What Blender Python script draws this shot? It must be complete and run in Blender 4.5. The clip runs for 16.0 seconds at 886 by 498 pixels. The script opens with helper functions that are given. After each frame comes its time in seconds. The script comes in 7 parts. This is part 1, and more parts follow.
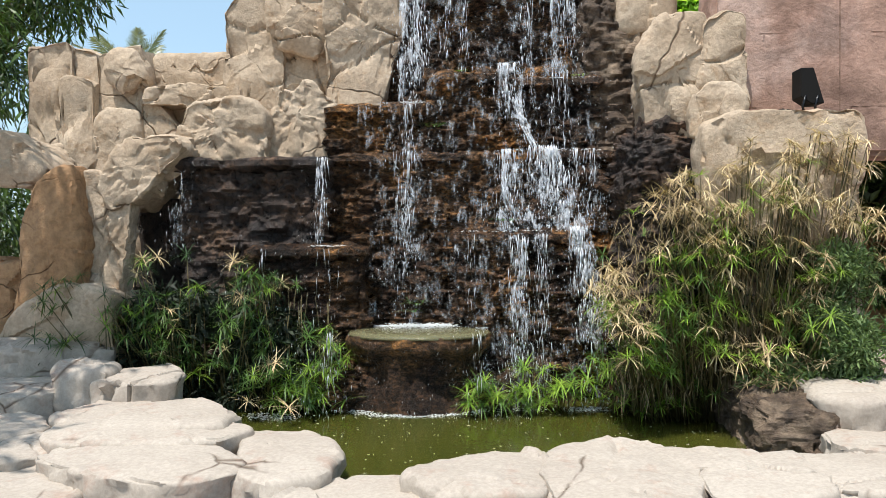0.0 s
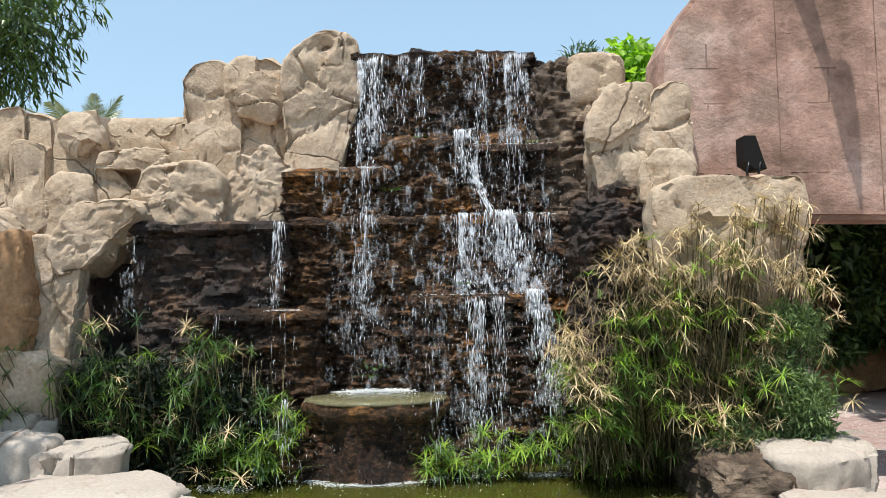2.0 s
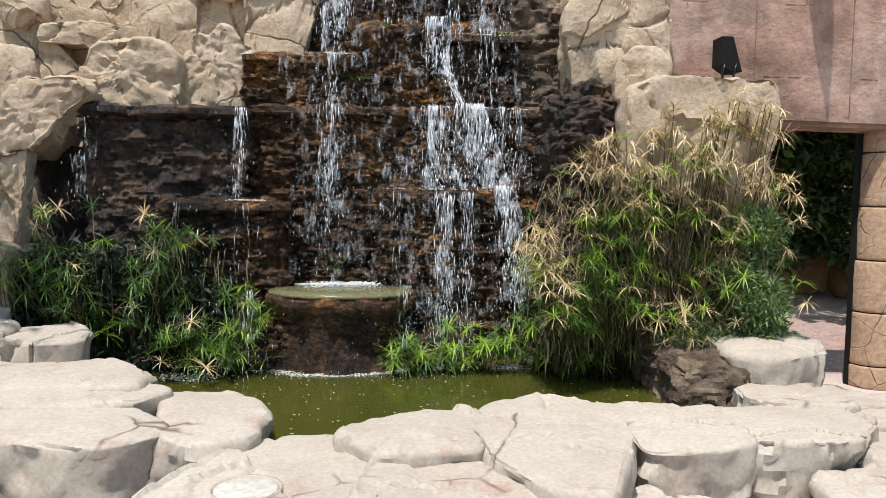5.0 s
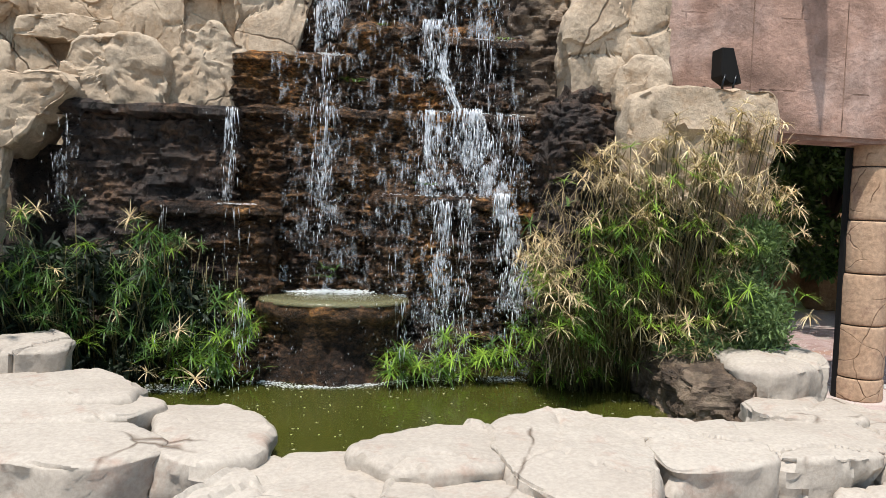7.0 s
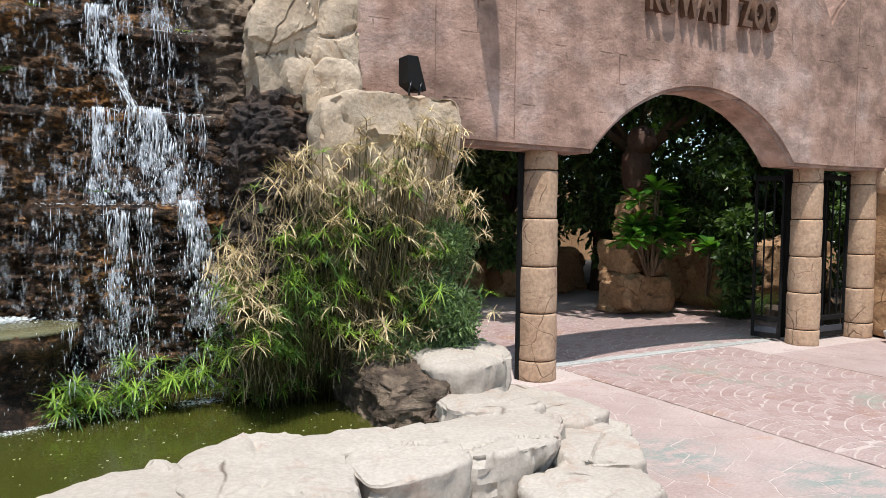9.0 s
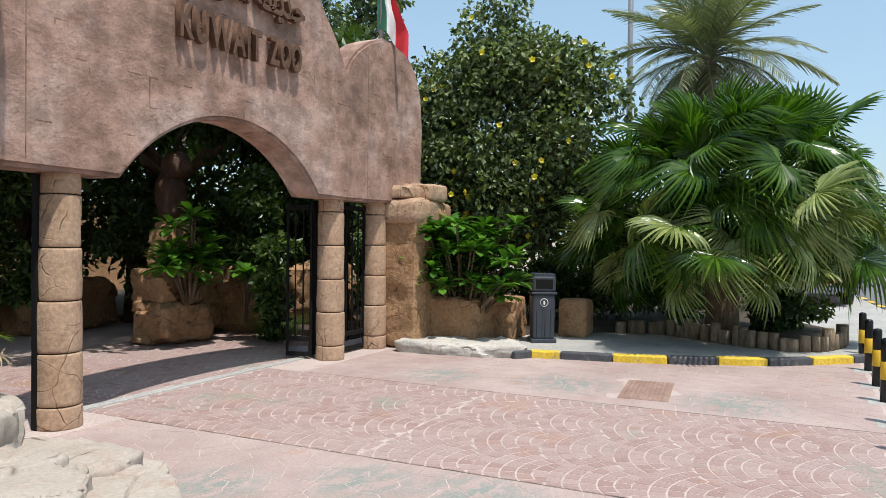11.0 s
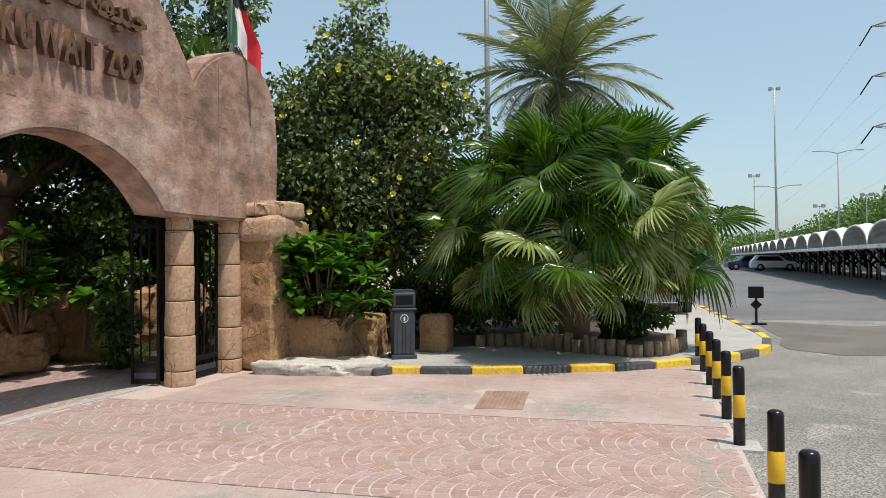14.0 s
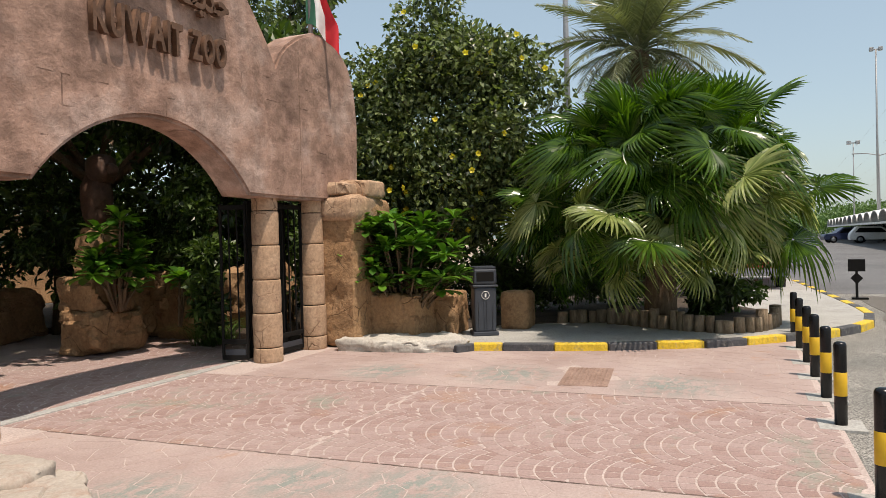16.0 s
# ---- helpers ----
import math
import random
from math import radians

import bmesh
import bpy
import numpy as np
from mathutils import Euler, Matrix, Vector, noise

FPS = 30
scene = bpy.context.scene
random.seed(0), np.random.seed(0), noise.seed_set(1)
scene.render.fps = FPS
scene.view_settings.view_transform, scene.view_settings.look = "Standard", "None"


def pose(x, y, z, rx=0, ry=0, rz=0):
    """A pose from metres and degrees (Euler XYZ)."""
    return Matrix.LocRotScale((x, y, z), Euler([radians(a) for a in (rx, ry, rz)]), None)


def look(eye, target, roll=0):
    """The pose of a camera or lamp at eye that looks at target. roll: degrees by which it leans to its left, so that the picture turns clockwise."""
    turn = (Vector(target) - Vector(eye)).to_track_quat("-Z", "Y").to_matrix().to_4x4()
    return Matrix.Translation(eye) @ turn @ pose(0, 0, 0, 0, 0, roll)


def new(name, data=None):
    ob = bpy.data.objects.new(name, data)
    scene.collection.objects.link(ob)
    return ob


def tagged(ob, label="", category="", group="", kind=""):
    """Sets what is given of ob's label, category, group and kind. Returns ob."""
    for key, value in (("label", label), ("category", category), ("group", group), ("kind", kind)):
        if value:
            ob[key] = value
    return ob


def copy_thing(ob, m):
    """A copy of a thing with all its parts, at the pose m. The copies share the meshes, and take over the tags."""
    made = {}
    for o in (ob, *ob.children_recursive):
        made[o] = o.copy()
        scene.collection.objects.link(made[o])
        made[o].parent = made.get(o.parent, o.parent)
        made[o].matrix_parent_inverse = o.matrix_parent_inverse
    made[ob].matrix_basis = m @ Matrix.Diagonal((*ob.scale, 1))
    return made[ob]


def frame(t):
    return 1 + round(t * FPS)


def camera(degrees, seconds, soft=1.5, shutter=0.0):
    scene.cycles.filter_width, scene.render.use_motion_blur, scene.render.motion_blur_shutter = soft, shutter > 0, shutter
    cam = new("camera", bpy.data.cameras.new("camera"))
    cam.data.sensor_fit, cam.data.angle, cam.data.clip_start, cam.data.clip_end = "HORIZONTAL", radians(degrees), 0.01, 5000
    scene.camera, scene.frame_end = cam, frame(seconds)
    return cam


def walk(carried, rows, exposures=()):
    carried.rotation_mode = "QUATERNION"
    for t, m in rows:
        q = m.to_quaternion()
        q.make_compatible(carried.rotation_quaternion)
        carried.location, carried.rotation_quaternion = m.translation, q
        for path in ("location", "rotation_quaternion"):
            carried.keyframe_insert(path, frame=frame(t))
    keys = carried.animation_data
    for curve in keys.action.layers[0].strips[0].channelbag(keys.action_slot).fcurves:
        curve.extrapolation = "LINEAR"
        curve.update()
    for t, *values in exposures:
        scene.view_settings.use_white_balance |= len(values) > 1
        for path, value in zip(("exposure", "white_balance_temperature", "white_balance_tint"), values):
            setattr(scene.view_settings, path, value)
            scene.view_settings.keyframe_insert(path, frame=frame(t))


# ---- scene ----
cam = camera(61.6, 16.0, soft=0.4)
PATH = [
    (0, (0.059, -0.268, 1.509), (-0.031, 1.729, 1.475), -0.4),
    (0.5, (0.065, -0.262, 1.508), (-0.014, 1.736, 1.474), -0.5),
    (1, (0.064, -0.267, 1.509), (-0.009, 1.732, 1.544), -0.5),
    (1.5, (0.068, -0.274, 1.502), (0.066, 1.719, 1.66), -0.4),
    (2, (0.067, -0.27, 1.499), (0.09, 1.725, 1.638), -0.8),
    (2.5, (0.07, -0.264, 1.494), (0.065, 1.732, 1.613), -0.7),
    (3, (0.075, -0.251, 1.491), (0.106, 1.747, 1.565), -0.5),
    (3.5, (0.068, -0.243, 1.486), (0.142, 1.756, 1.502), 0.2),
    (4, (0.03, -0.228, 1.484), (0.113, 1.77, 1.455), 0.8),
    (4.5, (-0.03, -0.216, 1.483), (0.093, 1.778, 1.374), 0.8),
    (4.7, (-0.055, -0.206, 1.483), (0.086, 1.784, 1.344), 0.8),
    (6.8, (-0.301, -0.048, 1.481), (-0.019, 1.928, 1.37), 2.0),
    (7, (-0.322, -0.035, 1.479), (-0.052, 1.943, 1.362), 1.8),
    (7.5, (-0.349, 0.017, 1.478), (-0.107, 1.991, 1.271), 1.3),
    (8, (-0.299, 0.075, 1.501), (0.018, 2.042, 1.323), 2.8),
    (8.5, (-0.238, 0.081, 1.528), (0.381, 1.979, 1.41), 2.7),
    (9, (-0.191, 0.117, 1.55), (0.809, 1.846, 1.439), 0.7),
    (9.5, (-0.185, 0.13, 1.57), (1.101, 1.657, 1.445), -0.1),
    (10, (-0.184, 0.148, 1.593), (1.319, 1.46, 1.46), -0.2),
    (10.2, (-0.183, 0.143, 1.596), (1.398, 1.363, 1.481), 0.1),
    (12.3, (-0.156, -0.038, 1.511), (1.779, 0.462, 1.582), -0.1),
    (12.5, (-0.148, -0.043, 1.51), (1.791, 0.441, 1.584), -0.2),
    (13, (-0.15, -0.049, 1.502), (1.792, 0.425, 1.547), -0.5),
    (13.5, (-0.121, -0.033, 1.509), (1.824, 0.433, 1.541), -0.8),
    (14, (-0.104, -0.024, 1.508), (1.824, 0.507, 1.537), -0.5),
    (14.5, (-0.119, -0.028, 1.507), (1.801, 0.53, 1.539), 0.4),
    (15, (-0.133, -0.021, 1.504), (1.787, 0.539, 1.498), 1.1),
    (15.5, (-0.098, -0.014, 1.494), (1.796, 0.627, 1.47), -0.6),
    (16, (-0.045, -0.004, 1.489), (1.814, 0.732, 1.462), -1.4),
]
walk(cam, [(t, look(eye, aim, roll)) for t, eye, aim, roll in PATH], [(0.0, 0.5, 6400, 10), (3.0, 0.48, 6400, 10), (4.5, 0.45, 6450, 11), (8.0, 0.45, 6300, 11), (9.5, 0.42, 6150, 11), (10.2, 0.34, 6200, 11), (12.5, 0.2, 6550, 10), (14.5, 0.15, 6900, 13), (16.0, 0.12, 7300, 16)])

# ---------------------------------------------------------------- light
SUN_TO = Vector((-0.2, -0.32, 1.0)).normalized()
world = bpy.data.worlds.new("sky_world")
scene.world = world
world.use_nodes = True
wn = world.node_tree
sky = wn.nodes.new("ShaderNodeTexSky")
sky.sky_type, sky.sun_disc = "NISHITA", False
sky.sun_elevation = math.asin(SUN_TO.z)
sky.sun_rotation = math.atan2(SUN_TO.x, SUN_TO.y)
sky.air_density, sky.dust_density, sky.ozone_density = 1.0, 1.8, 0.7
tint = wn.nodes.new("ShaderNodeMix")
tint.data_type, tint.blend_type = "RGBA", "MULTIPLY"
tint.inputs[0].default_value = 1.0
tint.inputs[7].default_value = (1.0, 1.05, 1.02, 1)
wn.links.new(sky.outputs[0], tint.inputs[6])
haze = wn.nodes.new("ShaderNodeMix")
haze.data_type = "RGBA"
haze.inputs[0].default_value = 0.45
haze.inputs[7].default_value = (2.85, 4.05, 4.85, 1)
wn.links.new(tint.outputs[2], haze.inputs[6])
wn.links.new(haze.outputs[2], wn.nodes["Background"].inputs[0])
wn.nodes["Background"].inputs[1].default_value = 0.15
sun = new("sun", bpy.data.lights.new("sun", "SUN"))
sun.data.energy, sun.data.angle, sun.data.color = 4.0, radians(0.6), (1.0, 0.95, 0.88)
sun.rotation_euler = SUN_TO.to_track_quat("Z", "Y").to_euler()


# ---------------------------------------------------------------- materials
def N(nt, kind, **vals):
    n = nt.nodes.new(kind)
    for k, v in vals.items():
        n.inputs[k].default_value = v
    return n


def ramp(nt, src, stops):
    r = nt.nodes.new("ShaderNodeValToRGB")
    el = r.color_ramp.elements
    while len(el) < len(stops):
        el.new(0.5)
    for e, (p, c) in zip(el, stops):
        e.position, e.color = p, (*c, 1)
    nt.links.new(src, r.inputs[0])
    return r.outputs[0]


def mix(nt, a, b, fac, mode="MIX"):
    m = nt.nodes.new("ShaderNodeMix")
    m.data_type, m.blend_type = "RGBA", mode
    for sock, v in ((m.inputs[0], fac), (m.inputs[6], a), (m.inputs[7], b)):
        if isinstance(v, bpy.types.NodeSocket):
            nt.links.new(v, sock)
        else:
            sock.default_value = v if sock.type == "VALUE" else (*v, 1)
    return m.outputs[2]


def base_mat(name, rough=0.8, metal=0.0, spec=0.5):
    m = bpy.data.materials.new(name)
    m.use_nodes = True
    nt = m.node_tree
    b = nt.nodes["Principled BSDF"]
    b.inputs["Roughness"].default_value = rough
    b.inputs["Metallic"].default_value = metal
    b.inputs["Specular IOR Level"].default_value = spec
    return m, nt, b


def noise_tex(nt, scale, detail=4, rough=0.55, stretch=None, local=False, dist=0.0):
    if local:
        src = nt.nodes.new("ShaderNodeTexCoord").outputs["Object"]
    else:
        src = nt.nodes.new("ShaderNodeNewGeometry").outputs["Position"]
    if stretch:
        mp = nt.nodes.new("ShaderNodeMapping")
        mp.inputs["Scale"].default_value = stretch
        nt.links.new(src, mp.inputs[0])
        src = mp.outputs[0]
    n = N(nt, "ShaderNodeTexNoise", Scale=scale, Detail=detail, Roughness=rough, Distortion=dist)
    nt.links.new(src, n.inputs["Vector"])
    return n.outputs["Fac"]


def bump(nt, bsdf, heights, dist=0.01):
    prev = None
    for h, strength in heights:
        b = N(nt, "ShaderNodeBump", Strength=strength, Distance=dist)
        nt.links.new(h, b.inputs["Height"])
        if prev:
            nt.links.new(prev, b.inputs["Normal"])
        prev = b.outputs[0]
    nt.links.new(prev, bsdf.inputs["Normal"])


def surf(name, c1, c2, c3=None, scale=1.5, grain=30, rough=0.85, bumpy=0.4, bdist=0.012, stretch=None, local=False, spec=0.4, metal=0.0, vary=0.25, cracks=0.0, span=0.13):
    """A two-scale surface: large patches of c1 and c2, spots of c3, fine grain and relief; cracks: their count over a metre."""
    m, nt, b = base_mat(name, rough, metal, spec)
    big = noise_tex(nt, scale, 5, 0.6, stretch, local)
    col = ramp(nt, big, [(0.35, c1), (0.65, c2)])
    fine = noise_tex(nt, grain, 6, 0.65, stretch, local)
    if c3:
        spots = noise_tex(nt, scale * 3.1, 6, 0.7, stretch, local)
        col = mix(nt, col, c3, ramp(nt, spots, [(0.55, (0, 0, 0)), (0.68, (1, 1, 1))]))
    col = mix(nt, col, ramp(nt, fine, [(0.5 - span, (1 - vary,) * 3), (0.5 + span, (1 + vary * 0.4,) * 3)]), 1.0, "MULTIPLY")
    hs = [(fine, bumpy), (big, bumpy * 0.5)]
    if cracks:
        geo = nt.nodes.new("ShaderNodeNewGeometry").outputs["Position"]
        wob = nt.nodes.new("ShaderNodeTexNoise")
        wob.inputs["Scale"].default_value, wob.inputs["Detail"].default_value = 2.2, 3
        nt.links.new(geo, wob.inputs["Vector"])
        va = nt.nodes.new("ShaderNodeVectorMath")
        va.operation = "MULTIPLY_ADD"
        va.inputs[1].default_value = (0.26, 0.26, 0.26)
        nt.links.new(wob.outputs["Color"], va.inputs[0])
        nt.links.new(geo, va.inputs[2])
        vo = nt.nodes.new("ShaderNodeTexVoronoi")
        vo.feature = "DISTANCE_TO_EDGE"
        vo.inputs["Scale"].default_value = cracks
        nt.links.new(va.outputs[0], vo.inputs["Vector"])
        line = ramp(nt, vo.outputs["Distance"], [(0.0, (0, 0, 0)), (0.014, (1, 1, 1))])
        gate = ramp(nt, noise_tex(nt, 1.7, 3), [(0.50, (1, 1, 1)), (0.58, (0, 0, 0))])
        line = mix(nt, line, (1, 1, 1), gate)
        col = mix(nt, mix(nt, col, (0.35, 0.3, 0.26), 1.0, "MULTIPLY"), col, line)
        hs.append((line, 0.8))
    nt.links.new(col, b.inputs["Base Color"])
    bump(nt, b, hs, bdist)
    return m


def leaf_mat(name, c1, c2, rough=0.45, trans=0.25):
    m, nt, b = base_mat(name, rough)
    info = nt.nodes.new("ShaderNodeNewGeometry")
    col = ramp(nt, info.outputs["Random Per Island"], [(0.0, c1), (1.0, c2)])
    col = mix(nt, col, ramp(nt, noise_tex(nt, 9, 2), [(0.3, (0.75,) * 3), (0.7, (1.15,) * 3)]), 1.0, "MULTIPLY")
    nt.links.new(col, b.inputs["Base Color"])
    t = nt.nodes.new("ShaderNodeBsdfTranslucent")
    nt.links.new(mix(nt, col, (1.3, 1.5, 0.5), 1.0, "MULTIPLY"), t.inputs[0])
    mx = N(nt, "ShaderNodeMixShader", Fac=trans)
    nt.links.new(b.outputs[0], mx.inputs[1])
    nt.links.new(t.outputs[0], mx.inputs[2])
    nt.links.new(mx.outputs[0], nt.nodes["Material Output"].inputs[0])
    return m


def plain(name, c, rough=0.5, metal=0.0, spec=0.5, dirt=0.15):
    m, nt, b = base_mat(name, rough, metal, spec)
    n = noise_tex(nt, 7, 5, 0.6)
    nt.links.new(mix(nt, tuple(v * (1 - dirt) for v in c), c, ramp(nt, n, [(0.35, (0, 0, 0)), (0.6, (1, 1, 1))])), b.inputs["Base Color"])
    bump(nt, b, [(noise_tex(nt, 60, 3), 0.08)], 0.004)
    return m


M_BEIGE = surf("beige_rock", (0.41, 0.31, 0.215), (0.515, 0.412, 0.305), (0.37, 0.26, 0.165), 1.9, 34, 0.92, 0.7, 0.016, cracks=1.25, vary=0.2)
M_RIM = surf("pale_rim_rock", (0.375, 0.32, 0.265), (0.435, 0.38, 0.32), (0.36, 0.265, 0.21), 1.1, 46, 0.92, 0.35, 0.008, cracks=1.1, vary=0.14)
M_FOOT = surf("whitewashed_stone", (0.46, 0.43, 0.38), (0.56, 0.53, 0.47), (0.36, 0.31, 0.26), 2.0, 36, 0.92, 0.4, 0.01, vary=0.2)
M_TAN = surf("tan_rock", (0.31, 0.175, 0.085), (0.40, 0.245, 0.13), (0.22, 0.115, 0.055), 1.5, 20, 0.88, 1.0, 0.02, cracks=2.4)
def plaster_mat():
    """Rose plaster, blotched by the sun, with faint scored block joints."""
    m, nt, b = base_mat("rose_plaster", 0.9, 0.0, 0.35)
    big = noise_tex(nt, 0.9, 6, 0.6)
    col = ramp(nt, big, [(0.38, (0.25, 0.158, 0.12)), (0.5, (0.375, 0.238, 0.182)), (0.62, (0.44, 0.32, 0.268))])
    mid = noise_tex(nt, 4.5, 6, 0.65, (0.8, 1, 1), dist=0.2)
    col = mix(nt, col, ramp(nt, mid, [(0.40, (0.74, 0.72, 0.70)), (0.60, (1.2, 1.19, 1.18))]), 1.0, "MULTIPLY")
    grit = noise_tex(nt, 50, 5, 0.7)
    col = mix(nt, col, ramp(nt, grit, [(0.40, (0.92,) * 3), (0.60, (1.05,) * 3)]), 1.0, "MULTIPLY")
    stain = noise_tex(nt, 1.0, 5, 0.65, (3.2, 1, 0.7))
    col = mix(nt, col, ramp(nt, stain, [(0.36, (0.84, 0.82, 0.82)), (0.5, (1.0,) * 3)]), 1.0, "MULTIPLY")
    geo = nt.nodes.new("ShaderNodeNewGeometry").outputs["Position"]
    sep = nt.nodes.new("ShaderNodeSeparateXYZ")
    com = nt.nodes.new("ShaderNodeCombineXYZ")
    nt.links.new(geo, sep.inputs[0])
    nt.links.new(sep.outputs["X"], com.inputs["X"])
    nt.links.new(sep.outputs["Z"], com.inputs["Y"])
    br = nt.nodes.new("ShaderNodeTexBrick")
    for k, v in (("Scale", 1.0), ("Mortar Size", 0.007), ("Mortar Smooth", 0.3), ("Brick Width", 0.62), ("Row Height", 0.27)):
        br.inputs[k].default_value = v
    nt.links.new(com.outputs[0], br.inputs["Vector"])
    gate = ramp(nt, noise_tex(nt, 2.3, 3, 0.5, (1.5, 1, 1)), [(0.60, (0, 0, 0)), (0.64, (0.7,) * 3)])
    line = mix(nt, (0, 0, 0), br.outputs["Fac"], gate)
    col = mix(nt, col, mix(nt, col, (0.5, 0.46, 0.44), 1.0, "MULTIPLY"), line)
    nt.links.new(col, b.inputs["Base Color"])
    inv = nt.nodes.new("ShaderNodeInvert")
    nt.links.new(line, inv.inputs["Color"])
    bump(nt, b, [(noise_tex(nt, 16, 6, 0.7), 0.7), (mid, 0.9), (inv.outputs[0], 0.9)], 0.02)
    return m


M_PLASTER = plaster_mat()
M_WALL_JOINT = surf("stained_joint", (0.13, 0.075, 0.05), (0.30, 0.19, 0.14), None, 5, 40, 0.9, 0.3)
M_COLUMN = surf("column_stone", (0.41, 0.265, 0.165), (0.50, 0.345, 0.23), (0.33, 0.205, 0.14), 2.2, 28, 0.92, 0.5, 0.012, cracks=3.0)
M_JOINT = surf("dark_joint", (0.05, 0.035, 0.025), (0.08, 0.055, 0.04), None, 6, 40, 0.95, 0.3)
M_ASPHALT = surf("asphalt", (0.22, 0.215, 0.195), (0.30, 0.285, 0.255), (0.40, 0.375, 0.33), 0.5, 62, 0.92, 0.9, 0.012, vary=0.6, span=0.07)
M_PATCH = surf("asphalt_patch", (0.125, 0.112, 0.095), (0.175, 0.16, 0.14), None, 0.8, 60, 0.92, 0.5, 0.008, vary=0.4)
M_ROAD = surf("road_asphalt", (0.125, 0.125, 0.126), (0.175, 0.175, 0.174), (0.20, 0.195, 0.185), 0.22, 45, 0.9, 0.5, 0.01, vary=0.4, span=0.08)
M_SIDEWALK = surf("concrete_pavement", (0.36, 0.35, 0.32), (0.44, 0.43, 0.40), (0.30, 0.29, 0.27), 1.0, 40, 0.92, 0.4)
M_SAND = surf("sandy_ground", (0.34, 0.28, 0.21), (0.42, 0.35, 0.27), None, 0.08, 20, 0.95, 0.4)
M_SOIL = surf("dark_soil", (0.05, 0.035, 0.025), (0.09, 0.065, 0.045), None, 2.0, 25, 0.95, 0.7, 0.02)
M_BLACK = plain("black_paint", (0.006, 0.006, 0.007), 0.26, 0.0, 0.35)
M_YELLOW = plain("yellow_paint", (0.72, 0.43, 0.02), 0.45)
M_KERB_Y = surf("kerb_yellow", (0.68, 0.45, 0.03), (0.76, 0.53, 0.06), (0.45, 0.36, 0.18), 3.0, 30, 0.8, 0.35)
M_KERB_B = surf("kerb_black", (0.06, 0.062, 0.068), (0.10, 0.10, 0.105), (0.20, 0.19, 0.17), 3.0, 30, 0.8, 0.35)
M_BIN = plain("bin_plastic", (0.04, 0.047, 0.06), 0.45)
M_DARK = plain("dark_metal", (0.008, 0.0075, 0.007), 0.8, 0.0, 0.2)
M_STEEL = plain("grey_steel", (0.33, 0.34, 0.35), 0.5, 0.4)
M_WHITE = plain("white_sheet", (0.78, 0.77, 0.74), 0.6)
M_BARK = surf("bark", (0.13, 0.085, 0.05), (0.2, 0.14, 0.09), None, 5, 40, 0.95, 0.8, 0.02, (1, 1, 0.3))
M_LOG = surf("weathered_log", (0.20, 0.14, 0.09), (0.33, 0.25, 0.17), None, 6, 40, 0.95, 0.8, 0.02, (1, 1, 0.3))
M_SIGN = surf("brown_sign_letter", (0.10, 0.052, 0.03), (0.15, 0.08, 0.048), None, 4, 30, 0.75, 0.3)


def wet_rock_mat():
    m, nt, b = base_mat("wet_dark_rock", 0.4, 0.0, 0.28)
    big = noise_tex(nt, 1.9, 6, 0.65)
    col = ramp(nt, big, [(0.30, (0.020, 0.014, 0.011)), (0.43, (0.064, 0.038, 0.024)), (0.54, (0.122, 0.070, 0.036)), (0.62, (0.25, 0.13, 0.045)), (0.72, (0.33, 0.14, 0.038))])
    strat = noise_tex(nt, 9, 8, 0.75, (1, 1, 2.6), dist=0.6)
    col = mix(nt, col, ramp(nt, strat, [(0.40, (0.35,) * 3), (0.60, (1.6, 1.5, 1.4))]), 1.0, "MULTIPLY")
    pale = noise_tex(nt, 3.5, 8, 0.75)
    col = mix(nt, col, (0.16, 0.118, 0.088), ramp(nt, pale, [(0.62, (0, 0, 0)), (0.74, (0.5,) * 3)]))
    speck = noise_tex(nt, 30, 7, 0.8, (1, 1, 1.5))
    col = mix(nt, col, ramp(nt, speck, [(0.40, (0.15,) * 3), (0.5, (0.7,) * 3), (0.60, (1.9, 1.8, 1.65))]), 1.0, "MULTIPLY")
    nt.links.new(col, b.inputs["Base Color"])
    r = ramp(nt, pale, [(0.35, (0.22,) * 3), (0.6, (0.7,) * 3)])
    nt.links.new(r, b.inputs["Roughness"])
    bump(nt, b, [(speck, 1.0), (strat, 0.9), (noise_tex(nt, 75, 4, 0.7, (1, 1, 1.6)), 0.8)], 0.026)
    return m


M_WET = wet_rock_mat()


def half_wet_mat():
    m, nt, b = base_mat("lava_textured_rock", 0.75, 0.0, 0.4)
    big = noise_tex(nt, 2.6, 6, 0.7)
    col = ramp(nt, big, [(0.36, (0.03, 0.021, 0.016)), (0.5, (0.12, 0.082, 0.055)), (0.66, (0.32, 0.24, 0.165))])
    strat = noise_tex(nt, 7, 7, 0.7, (1, 1, 3))
    col = mix(nt, col, ramp(nt, strat, [(0.35, (0.45,) * 3), (0.65, (1.35,) * 3)]), 1.0, "MULTIPLY")
    nt.links.new(col, b.inputs["Base Color"])
    bump(nt, b, [(noise_tex(nt, 26, 6, 0.7, (1, 1, 2)), 1.0), (strat, 0.6)], 0.025)
    return m


M_LAVA = half_wet_mat()


